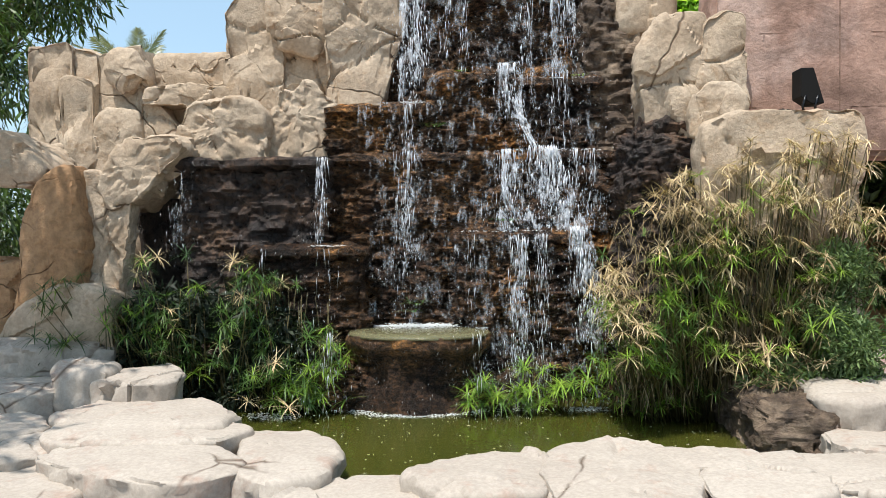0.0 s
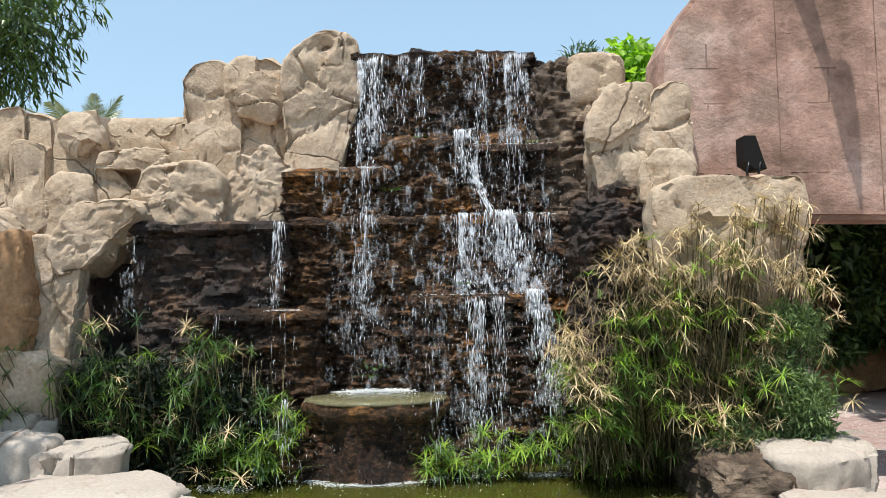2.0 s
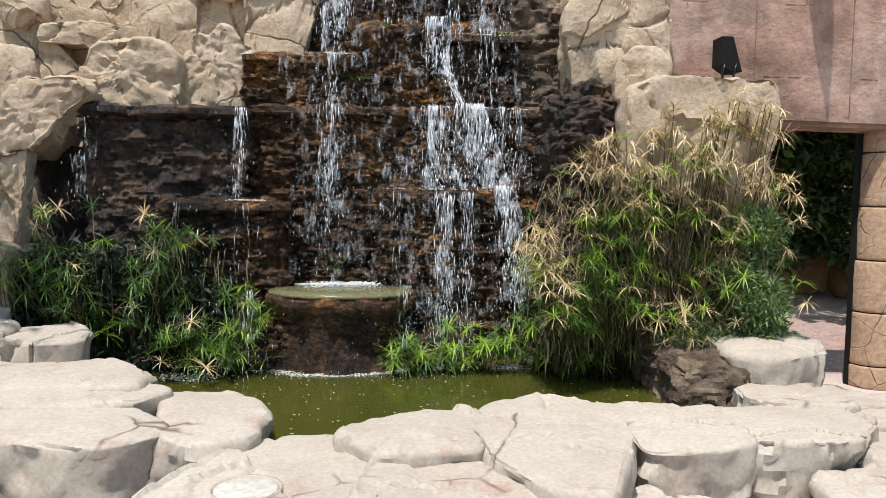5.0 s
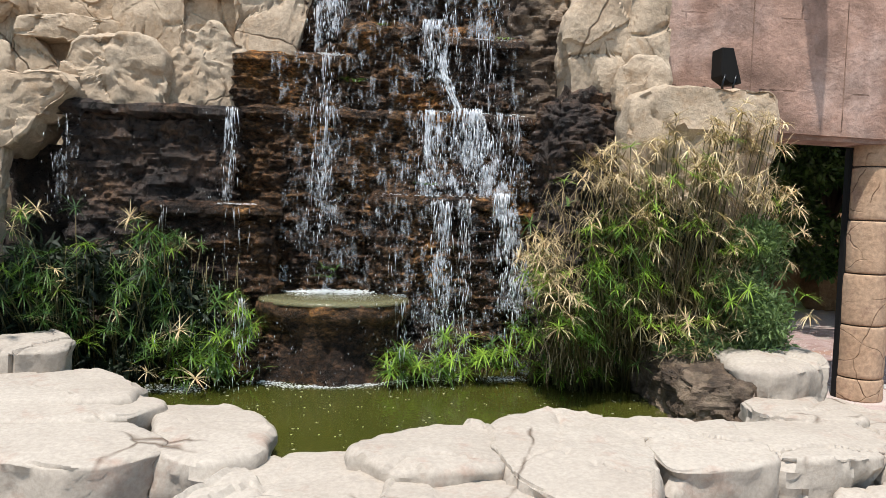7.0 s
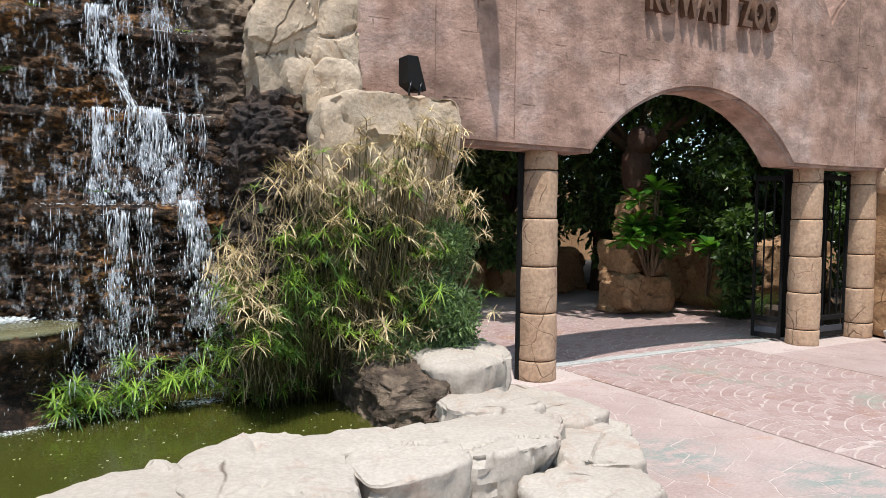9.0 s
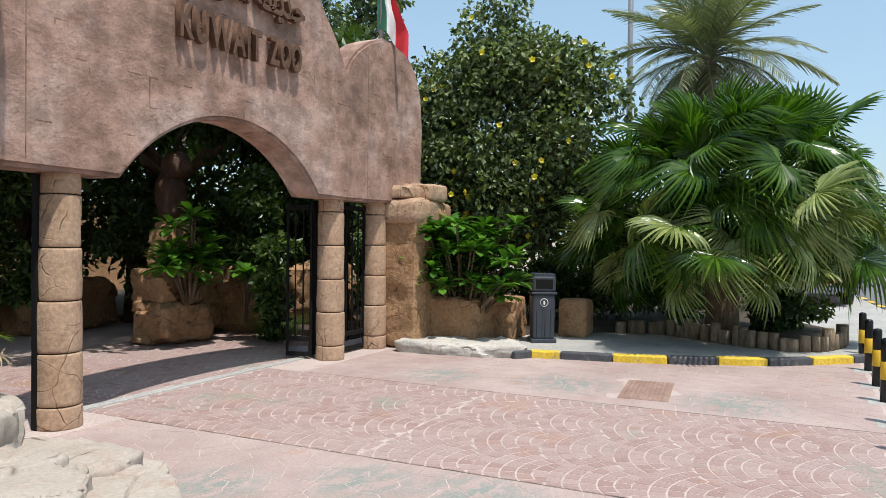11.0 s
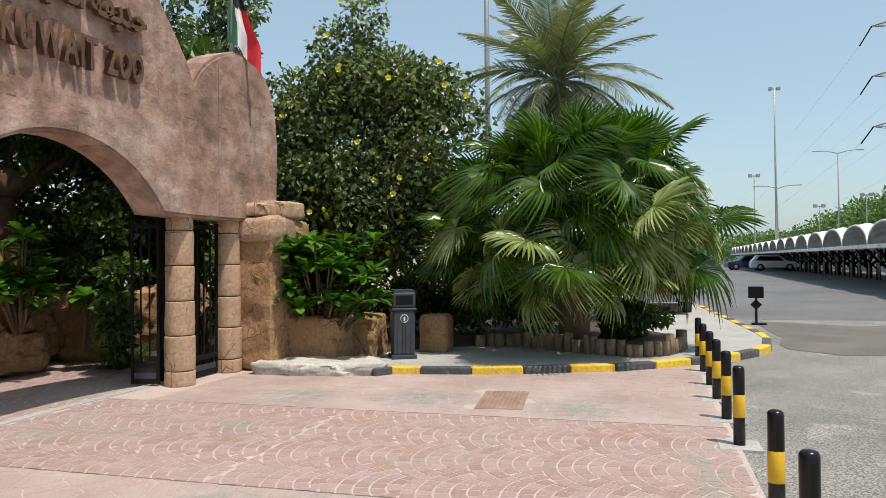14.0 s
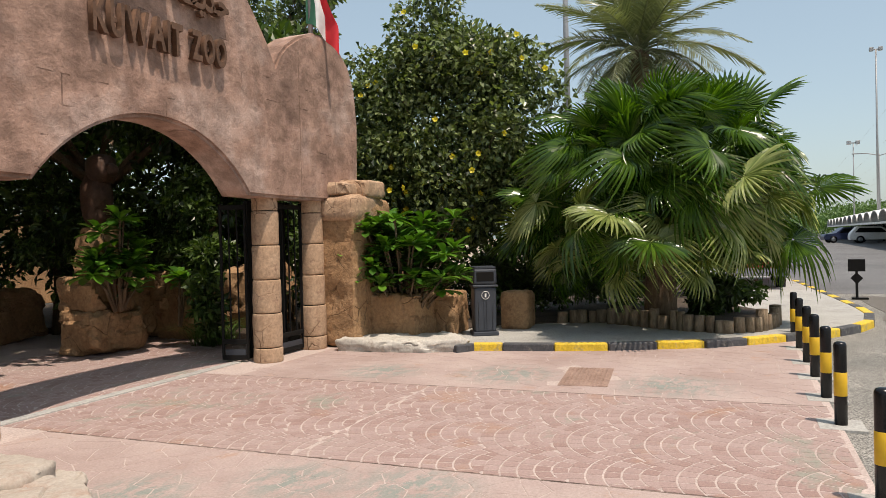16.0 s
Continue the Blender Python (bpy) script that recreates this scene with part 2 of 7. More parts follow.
def black_rock_mat():
    m, nt, b = base_mat("wet_black_rock", 0.4, 0.0, 0.4)
    big = noise_tex(nt, 3.0, 6, 0.7)
    col = ramp(nt, big, [(0.36, (0.012, 0.009, 0.008)), (0.52, (0.036, 0.023, 0.017)), (0.64, (0.10, 0.058, 0.034)), (0.76, (0.2, 0.09, 0.035))])
    speck = noise_tex(nt, 22, 8, 0.8)
    col = mix(nt, col, ramp(nt, speck, [(0.38, (0.2,) * 3), (0.5, (1.0,) * 3), (0.64, (2.6,) * 3)]), 1.0, "MULTIPLY")
    nt.links.new(col, b.inputs["Base Color"])
    nt.links.new(ramp(nt, speck, [(0.4, (0.25,) * 3), (0.65, (0.65,) * 3)]), b.inputs["Roughness"])
    bump(nt, b, [(speck, 1.0), (big, 0.6)], 0.025)
    return m


M_BLACKROCK = black_rock_mat()


def pool_mat():
    m, nt, b = base_mat("green_pool_water", 0.06, 0.0, 0.5)
    n = noise_tex(nt, 0.9, 3)
    nt.links.new(ramp(nt, n, [(0.3, (0.040, 0.046, 0.008)), (0.7, (0.065, 0.066, 0.012))]), b.inputs["Base Color"])
    bump(nt, b, [(noise_tex(nt, 9, 4, 0.6), 0.25), (noise_tex(nt, 30, 2), 0.12)], 0.01)
    return m


M_POOL = pool_mat()


def water_mat(name, trans, rough, col=(0.93, 0.96, 1.0)):
    m, nt, b = base_mat(name, rough)
    b.inputs["Base Color"].default_value = (*col, 1)
    b.inputs["Transmission Weight"].default_value = trans
    b.inputs["IOR"].default_value = 1.33
    bump(nt, b, [(noise_tex(nt, 40, 3), 0.4)], 0.01)
    return m


M_FALL = water_mat("falling_water", 0.45, 0.15)


def veil_mat(name, lo, hi, most):
    """A torn curtain of water: clear, with white streaks that run down."""
    m, nt, b = base_mat(name, 0.2, 0.0, 0.5)
    b.inputs["Base Color"].default_value = (0.86, 0.90, 0.95, 1)
    fine = noise_tex(nt, 1.0, 5, 0.7, (75, 30, 15.0), dist=0.9)
    wide = noise_tex(nt, 1.0, 4, 0.65, (12, 5, 6.0), dist=0.4)
    both = mix(nt, fine, wide, 0.5)
    clear = N(nt, "ShaderNodeBsdfTransparent")
    mx = nt.nodes.new("ShaderNodeMixShader")
    nt.links.new(ramp(nt, both, [(lo, (0, 0, 0)), (hi, (most,) * 3)]), mx.inputs[0])
    nt.links.new(clear.outputs[0], mx.inputs[1])
    nt.links.new(b.outputs[0], mx.inputs[2])
    nt.links.new(mx.outputs[0], nt.nodes["Material Output"].inputs[0])
    bump(nt, b, [(fine, 0.6)], 0.01)
    return m


M_VEIL = veil_mat("white_water_curtain", 0.49, 0.66, 0.72)
M_VEIL_THIN = veil_mat("thin_water_curtain", 0.53, 0.68, 0.5)
M_FOAM = water_mat("white_foam", 0.3, 0.4, (0.80, 0.83, 0.83))


# ---------------------------------------------------------------- mesh helpers
def mesh_from(name, verts, faces, smooth=True):
    me = bpy.data.meshes.new(name)
    me.from_pydata([tuple(v) for v in verts], [], faces)
    if smooth:
        me.polygons.foreach_set("use_smooth", [True] * len(me.polygons))
    me.update()
    return me


def thing(name, label, category, at=(0, 0, 0), rz=0.0, group="", kind=""):
    ob = new(name)
    ob.empty_display_size = 0.1
    ob.matrix_basis = pose(*at, 0, 0, rz)
    return tagged(ob, label, category, group, kind)


def part(name, shape, material, parent=None, label=""):
    """Links a bmesh or a mesh as one object under parent, in the parent's space."""
    if isinstance(shape, bmesh.types.BMesh):
        me = bpy.data.meshes.new(name)
        shape.to_mesh(me)
        shape.free()
    else:
        me = shape
    if not me.materials:
        me.materials.append(material)
    ob = new(name, me)
    ob.parent = parent
    return tagged(ob, label)


def solid(name, shape, material, label, category, at=(0, 0, 0), rz=0.0, group="", kind=""):
    """A thing that is one mesh."""
    ob = part(name, shape, material)
    ob.matrix_basis = pose(*at, 0, 0, rz)
    return tagged(ob, label, category, group, kind)


def box(x0, x1, y0, y1, z0, z1, bevel=0.0, seg=2):
    bm = bmesh.new()
    bmesh.ops.create_cube(bm, size=1.0)
    for v in bm.verts:
        v.co = Vector((x0 + (v.co.x + 0.5) * (x1 - x0), y0 + (v.co.y + 0.5) * (y1 - y0), z0 + (v.co.z + 0.5) * (z1 - z0)))
    if bevel:
        bmesh.ops.bevel(bm, geom=bm.edges[:], offset=bevel, segments=seg, affect="EDGES", profile=0.5)
    return bm


def lathe(profile, n=24, smooth=True):
    """A turned mesh from (radius, height) pairs."""
    verts, faces = [], []
    for r, z in profile:
        verts += [(r * math.cos(2 * math.pi * i / n), r * math.sin(2 * math.pi * i / n), z) for i in range(n)]
    for k in range(len(profile) - 1):
        for i in range(n):
            j = (i + 1) % n
            faces.append((k * n + i, k * n + j, (k + 1) * n + j, (k + 1) * n + i))
    faces += [tuple(range(n - 1, -1, -1)), tuple((len(profile) - 1) * n + i for i in range(n))]
    return mesh_from("turned", verts, faces, smooth)


def tube(path, radii, n=8):
    """A round limb along a path."""
    verts, faces = [], []
    for k, p in enumerate(path):
        p = Vector(p)
        d = (Vector(path[min(k + 1, len(path) - 1)]) - Vector(path[max(k - 1, 0)])).normalized()
        a = d.orthogonal().normalized()
        b = d.cross(a)
        r = radii[k] if hasattr(radii, "__len__") else radii
        for i in range(n):
            w = 2 * math.pi * i / n
            verts.append(p + a * (r * math.cos(w)) + b * (r * math.sin(w)))
    for k in range(len(path) - 1):
        for i in range(n):
            j = (i + 1) % n
            faces.append((k * n + i, k * n + j, (k + 1) * n + j, (k + 1) * n + i))
    faces += [tuple(range(n - 1, -1, -1)), tuple((len(path) - 1) * n + i for i in range(n))]
    return verts, faces


def join(shapes):
    verts, faces = [], []
    for v, f in shapes:
        o = len(verts)
        verts += v
        faces += [tuple(i + o for i in q) for q in f]
    return verts, faces


def prism(outline, y0, y1):
    """A slab with an outline in x and z, from y0 to y1."""
    bm = bmesh.new()
    front = bm.faces.new([bm.verts.new((x, y0, z)) for x, z in outline])
    got = bmesh.ops.extrude_face_region(bm, geom=[front])
    for v in got["geom"]:
        if isinstance(v, bmesh.types.BMVert):
            v.co.y = y1
    bmesh.ops.recalc_face_normals(bm, faces=bm.faces[:])
    return bm


def rock_mesh(w, d, h, seed, k=6.0, amp=0.02, freq=2.0, crack=0.02, strata=0.0, pits=0.0, step=0.03, taper=(0.0, 0.0), lean=(0.0, 0.0), facets=14, chip=0.84, chisel=0.15, squash=1.0, fine=0.7):
    """A boulder in a box of w x d x h on z = 0: rounded by k, hewn by facets, split by cracks, layered by strata, worn by noise."""
    nx, ny, nz = (max(4, min(120, int(s / step))) for s in (w, d, h))
    index, verts, faces = {}, [], []
    off = Vector((seed * 3.71, seed * 1.93, seed * 2.57))
    rg = random.Random(seed * 17 + 3)
    cuts = []
    for i in range(facets):
        n = Vector((rg.gauss(0, 1), rg.gauss(0, 1), rg.gauss(0, 0.8))).normalized()
        reach = abs(n.x) * w / 2 + abs(n.y) * d / 2 + abs(n.z) * h / 2
        cuts.append((n, reach * rg.uniform(chip - 0.08, chip + 0.12)))

    def vert(i, j, l):
        key = (i, j, l)
        if key in index:
            return index[key]
        u = Vector((2 * i / nx - 1, 2 * j / ny - 1, 2 * l / nz - 1))
        u = u / (abs(u.x) ** k + abs(u.y) ** k + abs(u.z) ** k) ** (1 / k)
        nrm = Vector([math.copysign(abs(c) ** (k - 1), c) for c in u])
        nrm = Vector((nrm.x / w, nrm.y / d, nrm.z / h)).normalized()
        s = Vector((u.x * w / 2, u.y * d / 2, u.z * h / 2))
        for n, m in cuts:
            over = s.dot(n) - m
            if over > 0:
                s -= n * over
        up = s.z / h + 0.5
        p = Vector((s.x * (1 - taper[0] * up) + lean[0] * up, s.y * (1 - taper[1] * up) + lean[1] * up, up * h))
        q = p + off
        e = amp * 1.3 * noise.fractal(q * freq, 0.8, 2.1, 5)
        if chisel:
            for f, t in ((2.6, chisel), (6.5, chisel * fine)):
                s = Vector((q.x * f, q.y * f, q.z * f * squash))
                v = noise.voronoi(s)
                c = v[1][0]
                n = noise.cell_vector(c * 5.1) - Vector((0.5, 0.5, 0.5))
                e += t * (s - c).dot(n) * 2.0 / f - t * 0.10 / f * max(0.0, 1 - (v[0][1] - v[0][0]) / 0.10)
        if strata:
            wx, wz = 0.5 * noise.noise(q * 3), 0.5 * noise.noise(q * 3 + off)
            e += strata * (noise.cell(Vector((q.x * 4.2 + wx * 2, q.y * 4.2, q.z * 11 + wz * 2))) - 0.5) * 0.15
            e += strata * 1.6 * noise.fractal(Vector((q.x * 5, q.y * 5, q.z * 17)), 0.7, 2.0, 3)
        if pits:
            e -= pits * max(0.0, noise.fractal(q * 11.0, 0.6, 2.0, 3)) ** 1.2
        if crack:
            v = noise.voronoi(q * (freq * 0.7) + Vector((0.25 * noise.noise(q * 3), 0.25 * noise.noise(q * 3 + off), 0)))
            g = v[0][1] - v[0][0]
            e -= crack * 1.3 * max(0.0, 1 - g / 0.06)
            e += crack * 0.5 * (noise.cell(v[1][0] * 7.3) - 0.5)
        index[key] = len(verts)
        verts.append(p + nrm * e)
        return index[key]

    for a, b, c, flip in ((0, 1, 2, 0), (0, 2, 1, 1), (1, 2, 0, 0)):
        n = (nx, ny, nz)
        for side in (0, n[c]):
            for i in range(n[a]):
                for j in range(n[b]):
                    quad = []
                    for di, dj in ((0, 0), (1, 0), (1, 1), (0, 1)):
                        key = [0, 0, 0]
                        key[a], key[b], key[c] = i + di, j + dj, side
                        quad.append(vert(*key))
                    if bool(side) == bool(flip):
                        quad.reverse()
                    faces.append(quad)
    me = mesh_from("rock", verts, faces)
    me.set_sharp_from_angle(angle=radians(30))
    return me


rock_count = [0]


def rock(x0, x1, y0, y1, z0, z1, material, label, rz=0.0, name="boulder", category="rock", group="", **kw):
    rock_count[0] += 1
    me = rock_mesh(x1 - x0, y1 - y0, z1 - z0, rock_count[0], **kw)
    return solid(name, me, material, label, category, ((x0 + x1) / 2, (y0 + y1) / 2, z0), rz, group)


# ---------------------------------------------------------------- ground, road, pavement
solid("ground", box(-400, 900, -500, 700, -0.6, -0.06), M_SAND, "pale sandy ground reaching the horizon", "ground", kind="structure")
solid("asphalt_yard", box(-30, 19.5, -60, -0.2, -0.3, -0.02), M_ASPHALT, "worn grey asphalt with loose grit", "asphalt", kind="structure")
patch = bmesh.new()
fc = patch.faces.new([patch.verts.new((x, y, -0.03)) for x, y in [(13.9, -2.2), (13.2, -2.25), (12.55, -2.9), (12.8, -4.2), (13.6, -6.0), (14.4, -8.0), (18.6, -9.0), (18.8, -6.0), (17.8, -4.4), (18.6, -3.2), (18.9, -2.4), (16.4, -2.4), (15.2, -2.45)]])
ex = bmesh.ops.extrude_face_region(patch, geom=[fc])
for v in ex["geom"]:
    if isinstance(v, bmesh.types.BMVert):
        v.co.z = -0.014
bmesh.ops.recalc_face_normals(patch, faces=patch.faces[:])
solid("asphalt_patch", patch, M_PATCH, "darker brownish asphalt patch with a ragged edge", "asphalt", kind="structure")
solid("road", box(19.5, 320, -60, -0.4, -0.3, -0.016), M_ROAD, "smooth grey asphalt road", "road", kind="structure")
solid("plaza_base", box(-12, 11.6, -0.72, 14.0, -0.3, -0.0008), surf("pink_bed", (0.45, 0.36, 0.32), (0.53, 0.435, 0.395), (0.38, 0.29, 0.255), 0.9, 45, 0.9, 0.4, 0.006, vary=0.25), "pink stamped concrete bed between the paving setts", "paving", kind="structure")

# ---------------------------------------------------------------- gate wall
WY0, WY1 = 5.29, 5.72


def arc(cx, cz, r, a0, a1, n):
    return [(cx + r * math.cos(radians(a0 + (a1 - a0) * i / n)), cz + r * math.sin(radians(a0 + (a1 - a0) * i / n))) for i in range(n + 1)]


top_right = [(9.90, 2.10), (9.95, 3.2), (9.88, 3.72), (9.70, 4.06), (9.42, 4.27), (9.08, 4.35), (8.75, 4.33), (8.4, 4.2), (8.1, 4.02), (7.93, 3.86), (7.83, 3.71)]
top_mid = [(7.68, 3.95), (7.5, 4.16), (7.24, 4.44), (6.9, 4.68), (6.45, 4.88), (5.9, 5.0), (5.5, 5.02), (5.1, 4.96), (4.7, 4.8), (4.35, 4.55), (4.1, 4.28), (3.92, 3.98), (3.8, 3.75)]
top_left = [(3.62, 3.95), (3.35, 4.15), (3.0, 4.27), (2.6, 4.25), (2.3, 4.06), (2.08, 3.80), (1.92, 3.58), (1.82, 3.38), (1.79, 3.0), (1.79, 2.10)]
arch = arc(5.79, 0.92, 1.83, 38.5, 141.5, 24)
outline = top_left[-1:] + [(3.5, 2.07)] + arch[::-1] + [(7.9, 2.05), (8.9, 2.06)] + top_right + top_mid + top_left[:-1]
gate_wall = thing("wall_gate", "rose-brown plastered gate wall with a scalloped top and an arch", "wall", kind="structure")
bm = prism(outline, WY0, WY1)
bmesh.ops.triangulate(bm, faces=[f for f in bm.faces if len(f.verts) > 4])
ed = [e for e in bm.edges if len(e.link_faces) == 2 and e.calc_face_angle(0) > 0.9 and abs(e.verts[0].co.y - e.verts[1].co.y) < 0.01]
bmesh.ops.bevel(bm, geom=ed, offset=0.035, segments=2, affect="EDGES")
part("wall_body", bm, M_PLASTER, gate_wall)
for x, z1 in ((2.71, 4.15), (3.48, 3.98), (8.35, 4.05)):
    part("control_joint", box(x - 0.004, x + 0.004, WY0 - 0.002, WY0 + 0.01, 2.14, z1), M_WALL_JOINT, gate_wall, "thin rust-stained joint")


def column(x, y, h, seed, name="column"):
    col = thing(name, "round column of stacked tan stone drums with dark joints", "column", (x, y, 0), group="gate columns")
    z, k = 0.0, 0
    heights = [0.19, 0.43, 0.42, 0.43, 0.43, h - 1.90]
    for hh in heights:
        rr = 0.185 - 0.012 * z
        n = 28
        verts, faces, rings = [], [], 7
        for j in range(rings + 1):
            u = (0, 0.03, 0.08, 0.35, 0.65, 0.92, 0.97, 1.0)[j]
            edge = 0.006 * max(0, 1 - min(u, 1 - u) / 0.05)
            for i in range(n):
                a = 2 * math.pi * i / n
                p = Vector((math.cos(a), math.sin(a), 0))
                q = p * 0.6 + Vector((seed, k * 1.7, z + u * hh))
                r = rr - edge + 0.008 * noise.fractal(q * 4, 0.9, 2.0, 3)
                verts.append((p.x * r, p.y * r, z + u * (hh - 0.012)))
        for j in range(rings):
            for i in range(n):
                faces.append((j * n + i, j * n + (i + 1) % n, (j + 1) * n + (i + 1) % n, (j + 1) * n + i))
        faces += [tuple(range(n - 1, -1, -1)), tuple(rings * n + i for i in range(n))]
        part("drum", mesh_from("drum", verts, faces), M_COLUMN, col)
        z += hh
        k += 1
    part("core", lathe([(0.155, 0.0), (0.15, h - 0.02)], 20), M_JOINT, col)
    return col


column(3.93, 5.52, 2.09, 1.0)
column(7.84, 5.52, 2.09, 5.0)
column(8.97, 5.55, 2.09, 9.0)
solid("threshold", box(4.1, 7.66, 5.8, 5.92, -0.02, 0.012, 0.004), M_SIDEWALK, "straight concrete gate track across the paving", "threshold", kind="structure")

# ---------------------------------------------------------------- waterfall
WATER = 0.28
G = "waterfall tiers"
wet = dict(k=14.0, amp=0.035, freq=4.0, crack=0.018, strata=0.026, pits=0.055, step=0.0175, facets=5, chip=0.93, chisel=0.17, squash=2.6)


def tier(x0, x1, y0, y1, z0, z1, label, lip=0.0, mat=None, **kw):
    """A wet block with a thin overhanging lip on its top edge."""
    rock_count[0] += 1
    t = thing("waterfall_tier", label, "rock tier", ((x0 + x1) / 2, (y0 + y1) / 2, z0), 0, G)
    part("face", rock_mesh(x1 - x0, y1 - y0, z1 - z0 - (0.03 if lip else 0), rock_count[0], **{**wet, **kw}), mat or M_WET, t)
    if lip:
        ob = part("lip", rock_mesh(x1 - x0 + 0.04, y1 - y0, 0.085, rock_count[0] + 50, k=10.0, amp=0.02, freq=5.0, crack=0.0, strata=0.0, pits=0.02, step=0.02, facets=6, chip=0.95, chisel=0.12), mat or M_WET, t)
        ob.location = (0.0, -lip, z1 - z0 - 0.085)
    return t


LBL = "wet dark brown rock tier of the waterfall"
tier(-0.72, 1.05, 5.95, 6.6, 0.2, 3.56, "tall wet dark rock face at the waterfall's top", lip=0.03)
tier(-0.62, 1.00, 5.86, 6.4, 3.44, 3.60, "rust-brown lip that the water runs over", lip=0.02, chisel=0.06, amp=0.012, pits=0.01)
tier(-0.36, 0.30, 5.62, 6.3, 1.9, 2.80, LBL, lip=0.05)
tier(0.27, 1.02, 5.60, 6.3, 1.9, 2.74, LBL, lip=0.08)
tier(-1.14, -0.28, 5.56, 6.3, 1.9, 2.55, LBL, lip=0.04)
tier(-1.12, 1.16, 5.48, 6.2, 0.2, 2.16, "broad wet brown rock face with rusty streaks", lip=0.03)
tier(-2.24, -1.05, 5.36, 6.1, 0.3, 2.12, "blackish wet rock block beside the waterfall", lip=0.06, mat=M_BLACKROCK, chisel=0.10, strata=0.018, fine=0.3)
tier(-0.12, 0.85, 5.22, 5.8, 0.2, 1.54, "wet rock ledge that splits the falling water", lip=0.05)
tier(-1.66, -0.76, 5.18, 5.8, 0.2, 1.44, "wet lower rock ledge with a thin lip", lip=0.06)
tier(0.75, 1.25, 5.48, 6.0, 0.2, 2.0, LBL, lip=0.02)
tier(0.95, 1.75, 5.30, 6.0, 0.2, 1.95, LBL, lip=0.02)
bowl = thing("basin_rock", "round rock basin brimming with greenish water", "basin", (-0.36, 5.12, 0.0))
vs, fs, nb = [], [], 56
prof = [(0.56, 0.0), (0.52, 0.12), (0.47, 0.26), (0.44, 0.38), (0.43, 0.50), (0.435, 0.60), (0.455, 0.66), (0.50, 0.70), (0.525, 0.735), (0.53, 0.77), (0.52, 0.80), (0.50, 0.812), (0.47, 0.80), (0.44, 0.76)]
for r, z in prof:
    for i in range(nb):
        a = 2 * math.pi * i / nb
        q = Vector((math.cos(a) * r, math.sin(a) * r, z))
        e = 0.09 * noise.fractal(q * 6, 0.7, 2.0, 5) * (1 if z < 0.68 else 0.35) + 0.02 * (noise.cell(Vector((a * 4, z * 11, 3))) - 0.5) * (1 if z < 0.68 else 0)
        vs.append(((r + e) * math.cos(a), (r + e) * 0.72 * math.sin(a), z + (0.008 * noise.fractal(Vector((math.cos(a) * 3, math.sin(a) * 3, 5)), 0.7, 2.0, 4) if z > 0.68 else 0)))
for k in range(len(prof) - 1):
    for i in range(nb):
        fs.append((k * nb + i, k * nb + (i + 1) % nb, (k + 1) * nb + (i + 1) % nb, (k + 1) * nb + i))
part("stone", mesh_from("basin", vs, fs), M_WET, bowl)
part("water", lathe([(0.525, 0.80), (0.51, 0.822), (0.42, 0.832), (0.2, 0.838), (0.0, 0.839)], 40), water_mat("basin_water", 0.6, 0.12, (0.33, 0.31, 0.17)), bowl, "greenish brimming water").scale = (1.0, 0.72, 1.0)

